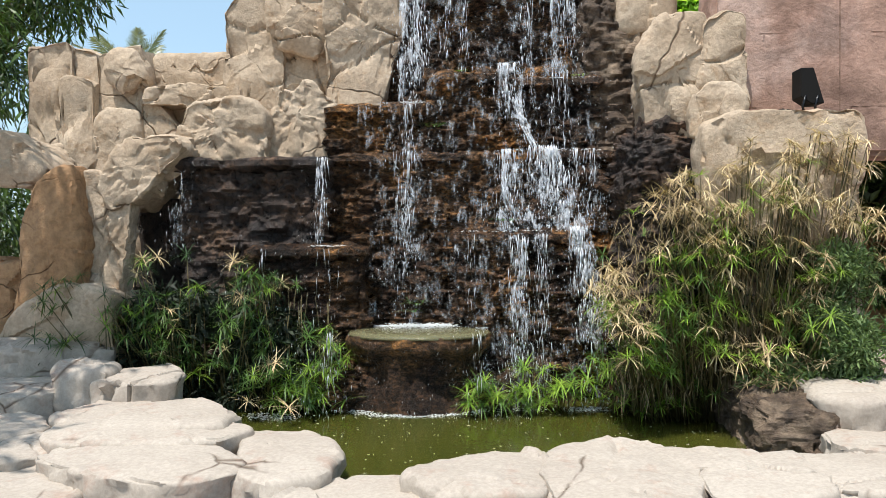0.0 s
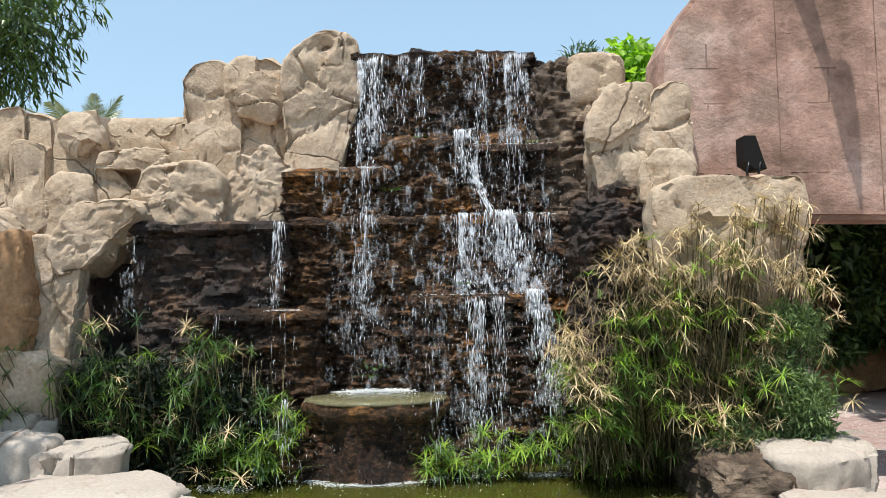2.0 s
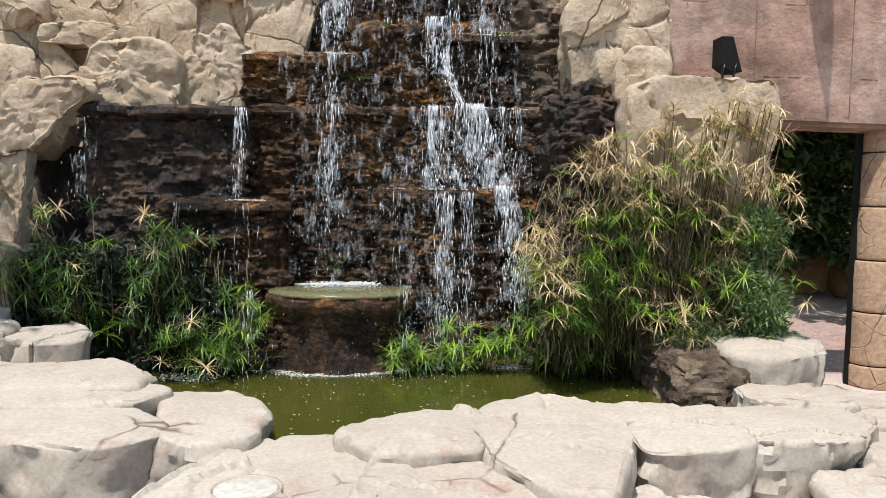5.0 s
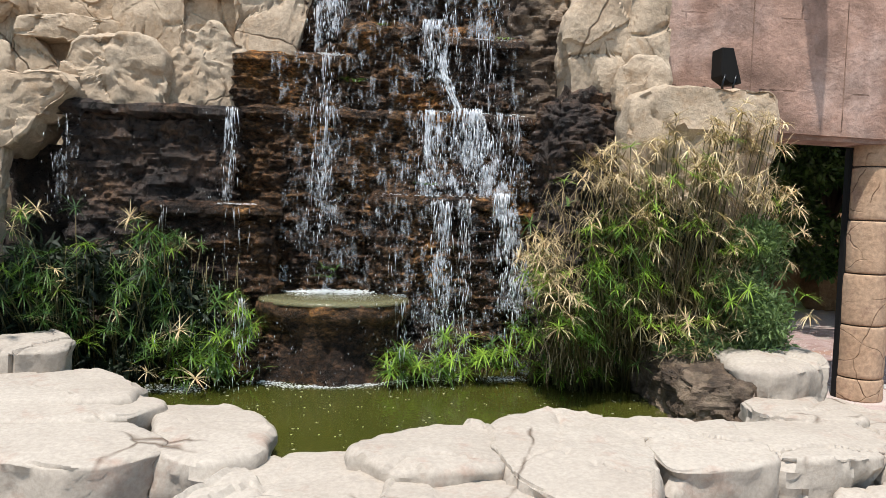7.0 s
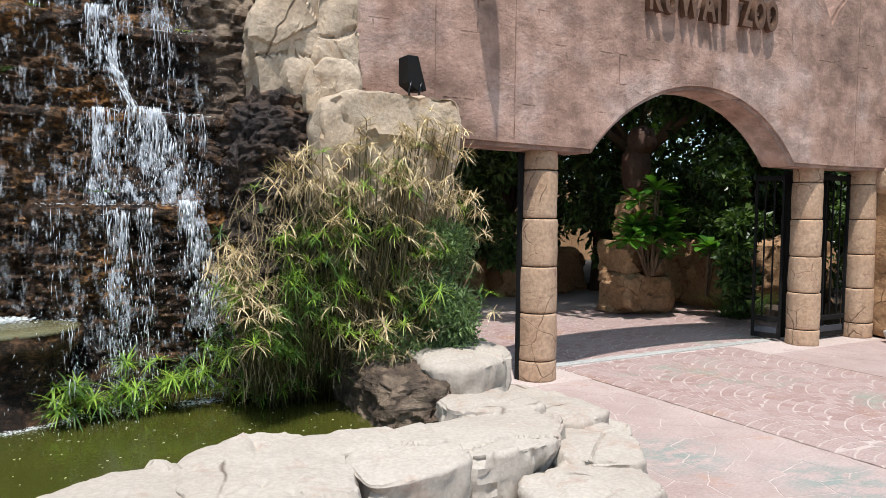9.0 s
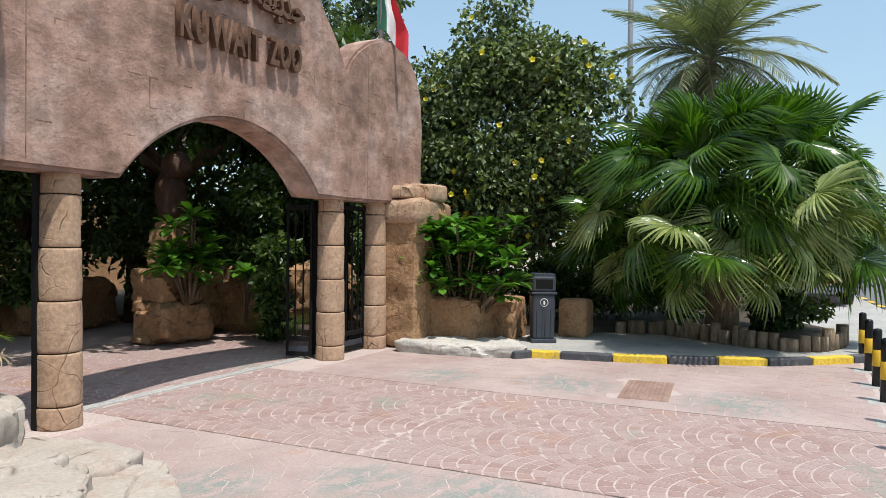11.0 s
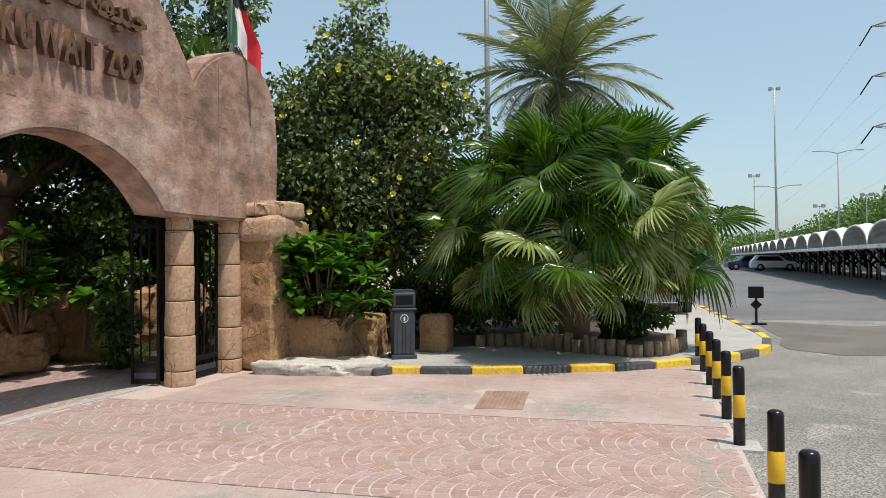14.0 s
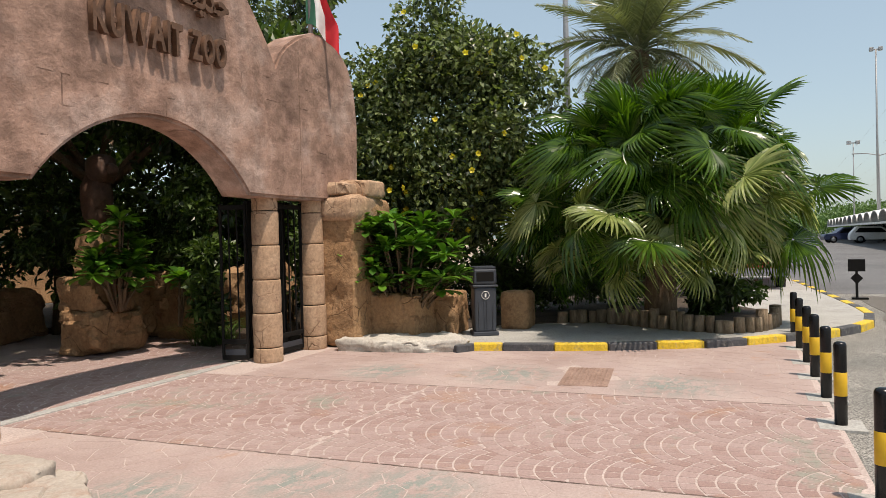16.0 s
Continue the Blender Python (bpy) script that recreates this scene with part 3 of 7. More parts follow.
tier(-1.0, -0.62, 4.92, 5.4, 0.1, 0.62, "low wet rock beside the basin", k=5.0)
tier(0.05, 0.42, 5.0, 5.5, 0.1, 0.52, "low wet rock beside the basin", k=5.0)
def slab_mesh(plan, z0, z1, seed, edge=0.07, crown=0.025, amp=0.016, tilt=(0.0, 0.0), split=0.010, pits=0.0, facet=0.4, corner=1.0):
    """A worn slab with a plan outline, a nearly flat top, a rounded shoulder and a craggy skirt; tilt: the top's fall along x and y."""
    c = Vector((sum(p[0] for p in plan) / len(plan), sum(p[1] for p in plan) / len(plan), 0))
    pts = [Vector((p[0], p[1])) for p in plan]
    for k in range(2):
        soft = []
        for a, b in zip(pts, pts[1:] + pts[:1]):
            f = min(0.13, corner / max(0.01, (b - a).length))
            soft += [a.lerp(b, f), a.lerp(b, 1 - f)]
        pts = soft
    n = 110
    reach = []
    for i in range(n):
        w = 2 * math.pi * i / n
        d = Vector((math.cos(w), math.sin(w)))
        best = 0.05
        for a, b in zip(pts, pts[1:] + pts[:1]):
            a2, e = a - c.xy, b - a
            den = d.x * e.y - d.y * e.x
            if abs(den) < 1e-9:
                continue
            t, u = (a2.x * e.y - a2.y * e.x) / den, (a2.x * d.y - a2.y * d.x) / den
            if t > 0 and -1e-6 <= u <= 1 + 1e-6:
                best = max(best, t)
        q = Vector((math.cos(w) * 1.6, math.sin(w) * 1.6, seed * 3.7))
        reach.append(best + 0.026 + 0.016 * noise.fractal(q * 1.2, 0.9, 2.0, 3))
    off = Vector((seed * 2.31, seed * 4.17, seed * 1.39))
    rows = [(u, 0.0, 0) for u in [0.04 + 0.96 * k / 15 for k in range(16)]] + [(1.0, a, 1) for a in (18, 36, 54, 72, 90)] + [(1.0, k / 14, 2) for k in range(1, 15)]
    verts, faces = [], []
    for u, f, kind in rows:
        for i in range(n):
            w = 2 * math.pi * i / n
            d = Vector((math.cos(w), math.sin(w), 0))
            r = reach[i]
            ed = min(edge * (0.55 + 0.5 * noise.noise(Vector((d.x * 2, d.y * 2, seed)))), r * 0.5)
            top = z1 + tilt[0] * d.x * r * u + tilt[1] * d.y * r * u
            if kind == 0:
                p, nrm = c + d * ((r - ed) * u), Vector((0, 0, 1))
                z = top - crown * 0.5 * u * u
            elif kind == 1:
                a = radians(f)
                p, nrm = c + d * (r - ed + ed * math.sin(a)), d * math.sin(a) + Vector((0, 0, math.cos(a)))
                z = top - crown * 0.5 - ed * 0.8 * (1 - math.cos(a))
            else:
                hi = top - crown * 0.5 - ed * 0.8
                p, nrm = c + d * (r - 0.05 * f * f), d
                z = hi + (z0 - hi) * f
            p = Vector((p.x, p.y, z))
            q = p + off
            e = amp * noise.fractal(q * 2.2, 0.9, 2.0, 5)
            if kind == 2:
                e += 0.03 * noise.fractal(q * 5.0, 0.8, 2.0, 4) - 0.03 * max(0.0, noise.fractal(Vector((q.x * 2, q.y * 2, q.z * 6)), 0.8, 2.0, 3))
            for fr, t in ((1.7, 0.07), (4.3, 0.05)):
                g = q * fr
                v = noise.voronoi(g)
                tip = noise.cell_vector(v[1][0] * 5.1) - Vector((0.5, 0.5, 0.5))
                e += (t * 0.9 if kind == 2 else (t if kind else t * facet)) * (g - v[1][0]).dot(tip) * 2.0 / fr
            if pits:
                e -= pits * max(0.0, noise.fractal(q * 9.0, 0.7, 2.0, 3)) ** 1.2
            g = q * 1.25 + 0.22 * Vector((noise.noise(q * 2.5), noise.noise(q * 2.5 + off), 0))
            v = noise.voronoi(g)
            gap = v[0][1] - v[0][0]
            e -= split * 1.8 * max(0.0, 1 - gap / 0.03)
            verts.append(p + nrm * e)
    for k in range(len(rows) - 1):
        for i in range(n):
            j = (i + 1) % n
            faces.append((k * n + j, k * n + i, (k + 1) * n + i, (k + 1) * n + j))
    faces.append(tuple(range(n)))
    me = mesh_from("slab", [v - Vector((c.x, c.y, 0)) for v in verts], faces)
    me.set_sharp_from_angle(angle=radians(35))
    return me, (c.x, c.y, 0)


slab_count, cliff_count = [0], [0]


def cliff(outline, y0, y1, label, material=None, name="boulder", group="beige artificial rocks", **kw):
    """A rock face with an outline in x and z that stands between y0 and y1."""
    cliff_count[0] += 1
    me, at = slab_mesh(outline, 0.0, y1 - y0, cliff_count[0] + 200, **{**dict(edge=0.03, crown=0.02, amp=0.034, split=0.022, facet=1.3, corner=0.035), **kw})
    me.transform(Matrix.Rotation(math.pi / 2, 4, "X"))
    return solid(name, me, material or M_BEIGE, label, "rock", (at[0], y1, at[1]), 0.0, group)


BG = "beige artificial rocks"
dry = dict(material=M_BEIGE, amp=0.034, freq=1.6, crack=0.020, step=0.021, chisel=0.10, fine=0.22, group=BG)


def beige(x0, x1, y0, y1, z0, z1, label, **kw):
    return rock(x0, x1, y0, y1, z0, z1, label=label, **{**dry, **kw})


beige(-1.60, -1.05, 6.0, 6.7, 1.5, 2.8, "beige artificial rock face", k=12.6)
beige(-0.60, -0.15, 6.2, 6.8, 3.3, 3.70, "beige rock behind the waterfall lip", k=7.2)
beige(0.2, 1.2, 6.2, 6.8, 3.2, 3.66, "beige rock behind the waterfall lip", k=7.2)
beige(-3.4, -2.98, 5.34, 5.9, 1.55, 2.02, "rounded beige rock behind the shoulder", k=4)
# the hollow's shade is put into this rock's black colour
rock(-2.75, -2.1, 5.72, 6.2, 0.3, 1.98, M_BLACKROCK, "black wet rock whose colour gives the hollow's shade", k=9, group=BG)
cliff([(-2.04, 1.8), (-2.06, 3.40), (-1.96, 3.52), (-1.80, 3.55), (-1.63, 3.50), (-1.58, 3.3), (-1.56, 1.8)], 5.95, 6.6, "tall beige artificial rock pillar")
cliff([(-1.64, 1.8), (-1.65, 3.3), (-1.5, 3.5), (-1.2, 3.45), (-1.13, 3.1), (-1.08, 1.8)], 6.0, 6.6, "beige artificial rock face")
cliff([(-1.65, 3.16), (-1.66, 3.46), (-1.54, 3.57), (-1.28, 3.58), (-1.12, 3.46), (-1.10, 3.18), (-1.26, 3.02), (-1.48, 3.10)], 5.88, 6.4, "bulging beige artificial rock over the cliff", edge=0.05, crown=0.05)
cliff([(-1.15, 2.3), (-1.17, 3.44), (-0.98, 3.68), (-0.77, 3.77), (-0.58, 3.70), (-0.55, 3.2), (-0.68, 2.8), (-0.76, 2.3)], 5.84, 6.6, "pointed beige rock that frames the fall", tilt=(-0.2, 0.0))
cliff([(-2.36, 2.05), (-2.31, 2.3), (-2.19, 2.54), (-1.95, 2.59), (-1.74, 2.58), (-1.61, 2.48), (-1.58, 2.05)], 5.46, 6.1, "white-topped pitted rock over the cascade", pits=0.05, edge=0.06, split=0.0)
cliff([(-1.65, 2.05), (-1.6, 2.4), (-1.5, 2.65), (-1.42, 2.74), (-1.28, 2.75), (-1.03, 2.55), (-1.06, 2.05)], 5.6, 6.2, "domed half-wet rock with a rough face", pits=0.05, edge=0.06, split=0.0)
cliff([(-2.74, 1.9), (-2.68, 2.06), (-2.6, 2.2), (-2.5, 2.25), (-2.18, 2.28), (-2.12, 2.15), (-2.34, 1.95), (-2.5, 1.78), (-2.68, 1.72)], 5.14, 5.9, "sloping beige rock shoulder over a dark hollow", pits=0.05, edge=0.06, split=0.0)
cliff([(-3.0, 0.7), (-3.0, 1.9), (-2.9, 2.02), (-2.7, 1.98), (-2.54, 1.78), (-2.6, 1.3), (-2.68, 0.7)], 5.18, 5.42, "beige rock jamb beside a dark hollow", pits=0.03)
cliff([(-3.84, 0.9), (-3.84, 3.14), (-3.62, 3.22), (-3.46, 3.2), (-3.46, 0.9)], 6.08, 6.8, "beige rock wall slab with carved joints", crown=0.01)
cliff([(-3.5, 0.9), (-3.5, 3.19), (-3.25, 3.13), (-3.18, 0.9)], 6.12, 6.8, "beige rock wall slab with carved joints", crown=0.01)
cliff([(-3.53, 0.9), (-3.52, 2.84), (-3.45, 2.88), (-3.23, 2.88), (-3.2, 0.9)], 5.98, 6.6, "narrow raised beige rock slab", crown=0.01)
cliff([(-3.22, 0.9), (-3.24, 3.12), (-2.82, 3.19), (-2.78, 0.9)], 6.1, 6.8, "beige rock wall slab with carved joints", crown=0.01)
cliff([(-3.08, 2.92), (-3.04, 3.1), (-2.88, 3.11), (-2.83, 2.9), (-2.95, 2.80)], 6.0, 6.4, "rounded rock carved out of the wall", edge=0.06, split=0.0)
cliff([(-3.24, 2.0), (-3.2, 2.5), (-3.1, 2.62), (-2.85, 2.6), (-2.80, 2.0)], 5.99, 6.4, "rounded rock carved out of the wall", edge=0.06, split=0.0)
cliff([(-2.78, 2.66), (-2.76, 2.80), (-2.4, 2.81), (-2.02, 2.80), (-2.02, 2.64)], 5.97, 6.5, "beige rock shelf over a niche", edge=0.05, crown=0.02)
cliff([(-2.83, 1.6), (-2.83, 2.66), (-2.68, 2.66), (-2.42, 2.32), (-2.3, 1.6)], 6.04, 6.5, "beige rock jamb of a niche")
cliff([(-3.37, 0.8), (-3.28, 1.61), (-3.18, 1.88), (-3.05, 2.0), (-2.90, 2.0), (-2.86, 1.6), (-2.86, 0.8)], 5.0, 5.7, "tall rounded tan boulder", M_TAN, edge=0.12, crown=0.05, split=0.0, facet=0.5)
cliff([(-4.3, 1.95), (-4.0, 2.2), (-3.6, 2.28), (-3.45, 2.30), (-3.35, 2.22), (-3.14, 2.03), (-3.3, 1.9), (-3.6, 1.95)], 5.1, 5.9, "pale arched rock slab at the pool's edge")
cliff([(-3.42, 0.5), (-3.36, 0.78), (-3.22, 1.0), (-3.0, 1.12), (-2.74, 1.15), (-2.56, 1.08), (-2.5, 0.5)], 4.86, 5.4, "beige arched rock under the tan boulder", edge=0.06, split=0.0)
cliff([(1.30, 2.1), (1.27, 2.79), (1.38, 3.04), (1.55, 3.1), (1.71, 3.08), (1.74, 2.1)], 5.16, 5.9, "large beige rock block beside the wall")
cliff([(1.68, 2.1), (1.69, 3.02), (1.84, 3.11), (1.97, 3.05), (2.0, 2.1)], 5.12, 5.8, "narrow upright beige rock")
cliff([(1.55, 2.2), (1.57, 2.46), (1.68, 2.55), (1.82, 2.56), (1.91, 2.46), (1.92, 2.2)], 4.96, 5.6, "small rounded beige boulder", edge=0.06, split=0.0)
cliff([(1.60, 0.3), (1.60, 2.22), (1.8, 2.31), (2.2, 2.33), (2.58, 2.31), (2.61, 2.2), (2.60, 0.3)], 4.76, 5.5, "broad beige rock ledge with a floodlight on it", edge=0.05, crown=0.02)
panel = thing("carved_panel", "beige rock panel carved with fish scales", "rock wall", (-2.42, 6.6, 0.0))
part("slab", rock_mesh(0.86, 0.6, 3.18, 555, k=24.0, amp=0.012, crack=0.0, facets=3, chip=0.98, chisel=0.06), M_BEIGE, panel)
for r in range(3):
    for c in range(3):
        cx, cz = -0.32 + 0.2 * c + (0.1 if r % 2 else 0.0), 3.10 - 0.13 * r
        part("scale", mesh_from("scale", *tube([(cx + 0.1 * math.cos(w), -0.302, cz + 0.1 * math.sin(w)) for w in [math.pi + math.pi * i / 10 for i in range(11)]], 0.012, 5)), M_BEIGE, panel)
beige(-4.3, -3.1, 5.1, 5.9, 0.3, 1.35, "tan rock in shade at the pool's edge", k=7, material=M_TAN)
rock(0.82, 1.45, 5.55, 6.4, 1.9, 3.50, M_LAVA, "dark wet craggy rock beside the fall", k=7.2, amp=0.06, strata=0.015, pits=0.07, step=0.02, chisel=0.07, taper=(0.3, 0.1), group=BG)
beige(1.15, 1.66, 5.6, 6.3, 3.05, 3.52, "rounded beige rock on the cliff top", k=6.3)
tier(1.06, 1.70, 5.04, 5.7, 0.2, 2.36, "dripping black rock under the ledge", k=5.0, mat=M_BLACKROCK, squash=1.2, chisel=0.14)

# pool and rim
pool = bmesh.new()
fc = pool.faces.new([pool.verts.new((x, y, 0.02)) for x, y in [(-2.6, 3.6), (-0.7, 2.95), (1.0, 3.12), (2.05, 3.5), (2.1, 6.0), (-2.8, 6.0)]])
ex = bmesh.ops.extrude_face_region(pool, geom=[fc])
for v in ex["geom"]:
    if isinstance(v, bmesh.types.BMVert):
        v.co.z = WATER
bmesh.ops.recalc_face_normals(pool, faces=pool.faces[:])
solid("pool_water", pool, M_POOL, "still murky green pool water", "water", kind="structure")
RG = "pool rim rocks"


def rim(plan, z1, label="sun-bleached flat boulder on the pool rim", material=None, name="rim_boulder", group=RG, z0=-0.05, **kw):
    slab_count[0] += 1
    me, at = slab_mesh(plan, z0, z1, slab_count[0], **kw)
    return solid(name, me, material or M_RIM, label, "rock", at, 0.0, group)


# left of the gap in the rim
rim([(-2.2, 4.08), (-1.46, 3.96), (-1.14, 3.66), (-1.28, 3.38), (-2.2, 3.36)], 0.505, edge=0.06)
rim([(-1.98, 3.50), (-1.3, 3.44), (-1.05, 3.2), (-1.03, 3.0), (-1.27, 2.84), (-1.78, 3.02), (-2.1, 3.22)], 0.475, edge=0.05, label="broad pale boulder with a cracked top on the pool rim")
rim([(-1.28, 3.84), (-0.80, 3.75), (-0.63, 3.42), (-0.65, 3.05), (-0.80, 2.93), (-1.06, 3.02), (-1.12, 3.38)], 0.462, edge=0.08)
rim([(-2.32, 4.12), (-1.66, 4.30), (-1.35, 4.02), (-1.32, 3.62), (-1.95, 3.58), (-2.36, 3.8)], 0.525, edge=0.10, label="smooth pale slab stepping down to the pool")
rim([(-2.36, 4.5), (-2.12, 4.72), (-1.86, 4.5), (-1.80, 4.2), (-2.05, 4.1), (-2.33, 4.2)], 0.66, label="pale boulder with a dark cracked side", edge=0.09, split=0.03)
rim([(-2.62, 4.42), (-2.48, 4.58), (-2.3, 4.5), (-2.24, 4.3), (-2.38, 4.2), (-2.58, 4.26)], 0.735, label="rounded pebble-like boulder on the rim", edge=0.16, crown=0.05, split=0.0)
rim([(-3.4, 4.6), (-2.75, 4.62), (-2.5, 4.3), (-2.7, 4.0), (-3.4, 3.95)], 0.60)
rim([(-3.25, 4.0), (-2.55, 4.02), (-2.3, 3.72), (-2.6, 3.32), (-3.3, 3.3)], 0.49)
rim([(-2.52, 3.85), (-2.2, 3.88), (-2.0, 3.5), (-2.3, 3.15), (-2.65, 3.3)], 0.45)
rim([(-2.9, 3.3), (-2.0, 3.32), (-1.72, 3.0), (-1.85, 2.6), (-2.9, 2.6)], 0.39)
rim([(-3.7, 5.1), (-2.75, 5.1), (-2.5, 4.82), (-2.9, 4.6), (-3.7, 4.5)], 0.80, edge=0.14, label="grey slab under the tan boulder")
# low front slabs
rim([(-0.95, 2.5), (-0.80, 2.74), (-0.62, 3.16), (-0.16, 3.19), (-0.06, 2.88), (-0.10, 2.4), (-0.45, 2.1), (-0.95, 2.1)], 0.40, edge=0.05, crown=0.01, label="smooth low slab at the pool's lip")
rim([(-0.12, 2.80), (0.13, 2.82), (0.34, 2.84), (0.5, 2.45), (0.7, 2.3), (0.6, 2.0), (-0.05, 2.0), (-0.16, 2.4)], 0.41, edge=0.05, crown=0.012, label="smooth low slab in front of the rim")
rim([(-2.0, 2.85), (-1.3, 2.78), (-0.95, 2.55), (-1.0, 2.1), (-2.1, 2.1)], 0.22, edge=0.06)
# right of the gap
rim([(-0.27, 3.04), (-0.08, 3.28), (0.10, 3.39), (0.38, 3.40), (0.40, 3.1), (0.33, 2.83), (0.13, 2.80), (-0.09, 2.79)], 0.468, edge=0.07, label="lens-shaped pale boulder at the pool's edge")
rim([(0.39, 3.40), (0.68, 3.52), (0.97, 3.54), (1.09, 3.22), (1.03, 2.96), (0.88, 2.64), (0.74, 2.28), (0.52, 2.38), (0.34, 2.80)], 0.47, edge=0.06, label="long pale slab sloping from the pool")
rim([(0.90, 3.52), (1.38, 3.42), (1.42, 3.2), (1.2, 3.1), (1.03, 3.2)], 0.468, edge=0.05)
rim([(1.05, 3.1), (1.33, 3.32), (1.62, 3.40), (1.56, 2.86), (1.25, 2.76), (1.02, 2.75)], 0.46, edge=0.05, split=0.02, label="cracked pale boulder with a steep outer face")
rim([(1.58, 3.40), (1.92, 3.46), (2.24, 3.42), (2.34, 3.22), (2.1, 2.92), (1.8, 2.84), (1.55, 2.87)], 0.458, edge=0.05, split=0.02, label="cracked pale boulder with a steep outer face")
rim([(1.85, 3.55), (2.0, 4.08), (2.3, 3.98), (2.46, 3.7), (2.38, 3.42), (2.1, 3.38)], 0.465, edge=0.06)
rim([(0.8, 2.62), (1.02, 2.7), (1.08, 2.5), (0.92, 2.34), (0.74, 2.38)], 0.33, edge=0.07, label="small pale stone at the rim's foot")
rim([(1.02, 2.72), (1.3, 2.74), (1.38, 2.52), (1.15, 2.42), (1.02, 2.52)], 0.26, edge=0.07, label="small pale stone at the rim's foot")
rim([(1.35, 2.82), (1.9, 2.86), (2.1, 2.62), (1.7, 2.44), (1.3, 2.52)], 0.20, edge=0.06, label="low pale stone at the rim's foot")
rim([(2.32, 3.66), (2.54, 3.76), (2.84, 3.70), (2.78, 3.32), (2.5, 3.22), (2.3, 3.32)], 0.40, edge=0.06)
rim([(2.28, 3.26), (2.66, 3.24), (2.6, 2.9), (2.4, 2.66), (2.2, 2.76), (2.14, 2.96)], 0.37, edge=0.06)
rim([(2.12, 2.88), (2.34, 2.72), (2.28, 2.42), (2.0, 2.32), (1.7, 2.5), (1.8, 2.82)], 0.34, edge=0.06)
rim([(2.6, 3.8), (3.05, 3.9), (3.15, 3.5), (2.85, 3.25), (2.7, 3.35)], 0.22, edge=0.07)
rim([(2.0, 4.36), (2.42, 4.52), (2.62, 4.25), (2.46, 3.88), (2.12, 3.78), (1.94, 3.92)], 0.645, edge=0.12, label="large pale boulder at the sedge's foot")
rim([(2.5, 4.5), (3.0, 4.5), (3.1, 3.95), (2.6, 3.75), (2.4, 3.9)], 0.28, edge=0.07)
rock(1.58, 2.10, 3.78, 4.8, -0.05, 0.58, M_LAVA, "dark wet craggy rock at the waterline", name="rim_boulder", group=RG, k=7.0, pits=0.06, amp=0.05, strata=0.012, step=0.02, chisel=0.08, fine=0.4, squash=1.6, freq=1.5, crack=0.014, facets=8, chip=0.9)
lid = thing("round_lid", "round concrete lid set into the rim slab", "lid", (-0.58, 2.55, 0.388))
part("disc", lathe([(0.0, -0.02), (0.118, -0.02), (0.118, 0.006), (0.112, 0.010), (0.0, 0.011)], 40), M_FOOT, lid)
part("ring", lathe([(0.123, -0.02), (0.135, -0.02), (0.135, 0.012), (0.123, 0.012), (0.123, -0.02)], 40), M_RIM, lid, "raised mortar ring")

# ---------------------------------------------------------------- planter rocks beside the gate
PG = "planter rocks"
tan = dict(material=M_TAN, k=12.0, amp=0.018, freq=1.8, crack=0.02, step=0.026, chisel=0.06, fine=0.2, facets=7, chip=0.93, group=PG)
rock(9.06, 10.2, 4.88, 5.75, 0.0, 2.1, label="tall tan rock pier ending the gate wall", **{**tan, "k": 16, "chisel": 0.02, "fine": 0.1, "crack": 0.0, "amp": 0.025, "step": 0.024})
rock(8.98, 9.9, 4.86, 5.5, 1.74, 2.16, label="bulging pale stone shoulder on the rock pier", **{**tan, "material": M_COLUMN, "k": 4.0, "chisel": 0.04, "fine": 0.1, "crack": 0.0, "step": 0.022})
rock(9.0, 9.7, 4.98, 5.6, 2.12, 2.32, label="flat tan stone cap on the rock pier", **{**tan, "material": M_COLUMN, "k": 7, "chisel": 0.05, "fine": 0.1, "crack": 0.0, "step": 0.022})
rock(9.3, 9.95, 4.84, 5.5, 2.10, 2.36, label="flat tan stone cap on the rock pier", **{**tan, "material": M_COLUMN, "k": 8, "chisel": 0.05, "fine": 0.1, "crack": 0.0, "step": 0.022})
rock(9.9, 10.9, 5.0, 5.7, 0.0, 1.6, label="tan rock face behind the shrubs", **tan)
rock(9.45, 10.35, 4.15, 5.0, 0.05, 0.72, label="low tan rock planter wall", **{**tan, "k": 16})
rock(10.1, 10.75, 3.85, 4.5, 0.05, 0.70, label="low tan rock planter wall", **{**tan, "k": 16})
rim([(8.78, 5.15), (8.80, 4.6), (8.92, 3.85), (9.08, 3.36), (9.3, 3.34), (9.7, 3.7), (9.8, 4.2), (9.6, 5.0)], 0.17, label="low whitewashed stone footing beside the gate", name="stone_footing", group=PG, edge=0.10, material=M_FOOT)
soil = bmesh.new()
fc = soil.faces.new([soil.verts.new((x, y, -0.1)) for x, y in [(9.5, 5.4), (9.9, 4.6), (10.7, 4.0), (11.3, 3.6), (11.9, 2.65), (12.1, 2.05), (11.65, 1.4), (11.25, 0.75), (11.04, 0.2), (11.25, -0.15), (11.78, -0.42), (12.4, -0.5), (14.2, -0.4), (16.0, 0.6), (30, 1.5), (30, 16), (9.5, 16)]])
ex = bmesh.ops.extrude_face_region(soil, geom=[fc])
for v in ex["geom"]:
    if isinstance(v, bmesh.types.BMVert):
        v.co.z = 0.10
bmesh.ops.recalc_face_normals(soil, faces=soil.faces[:])
solid("planter_soil", soil, M_SOIL, "dark planting soil under the palms", "soil", kind="structure")

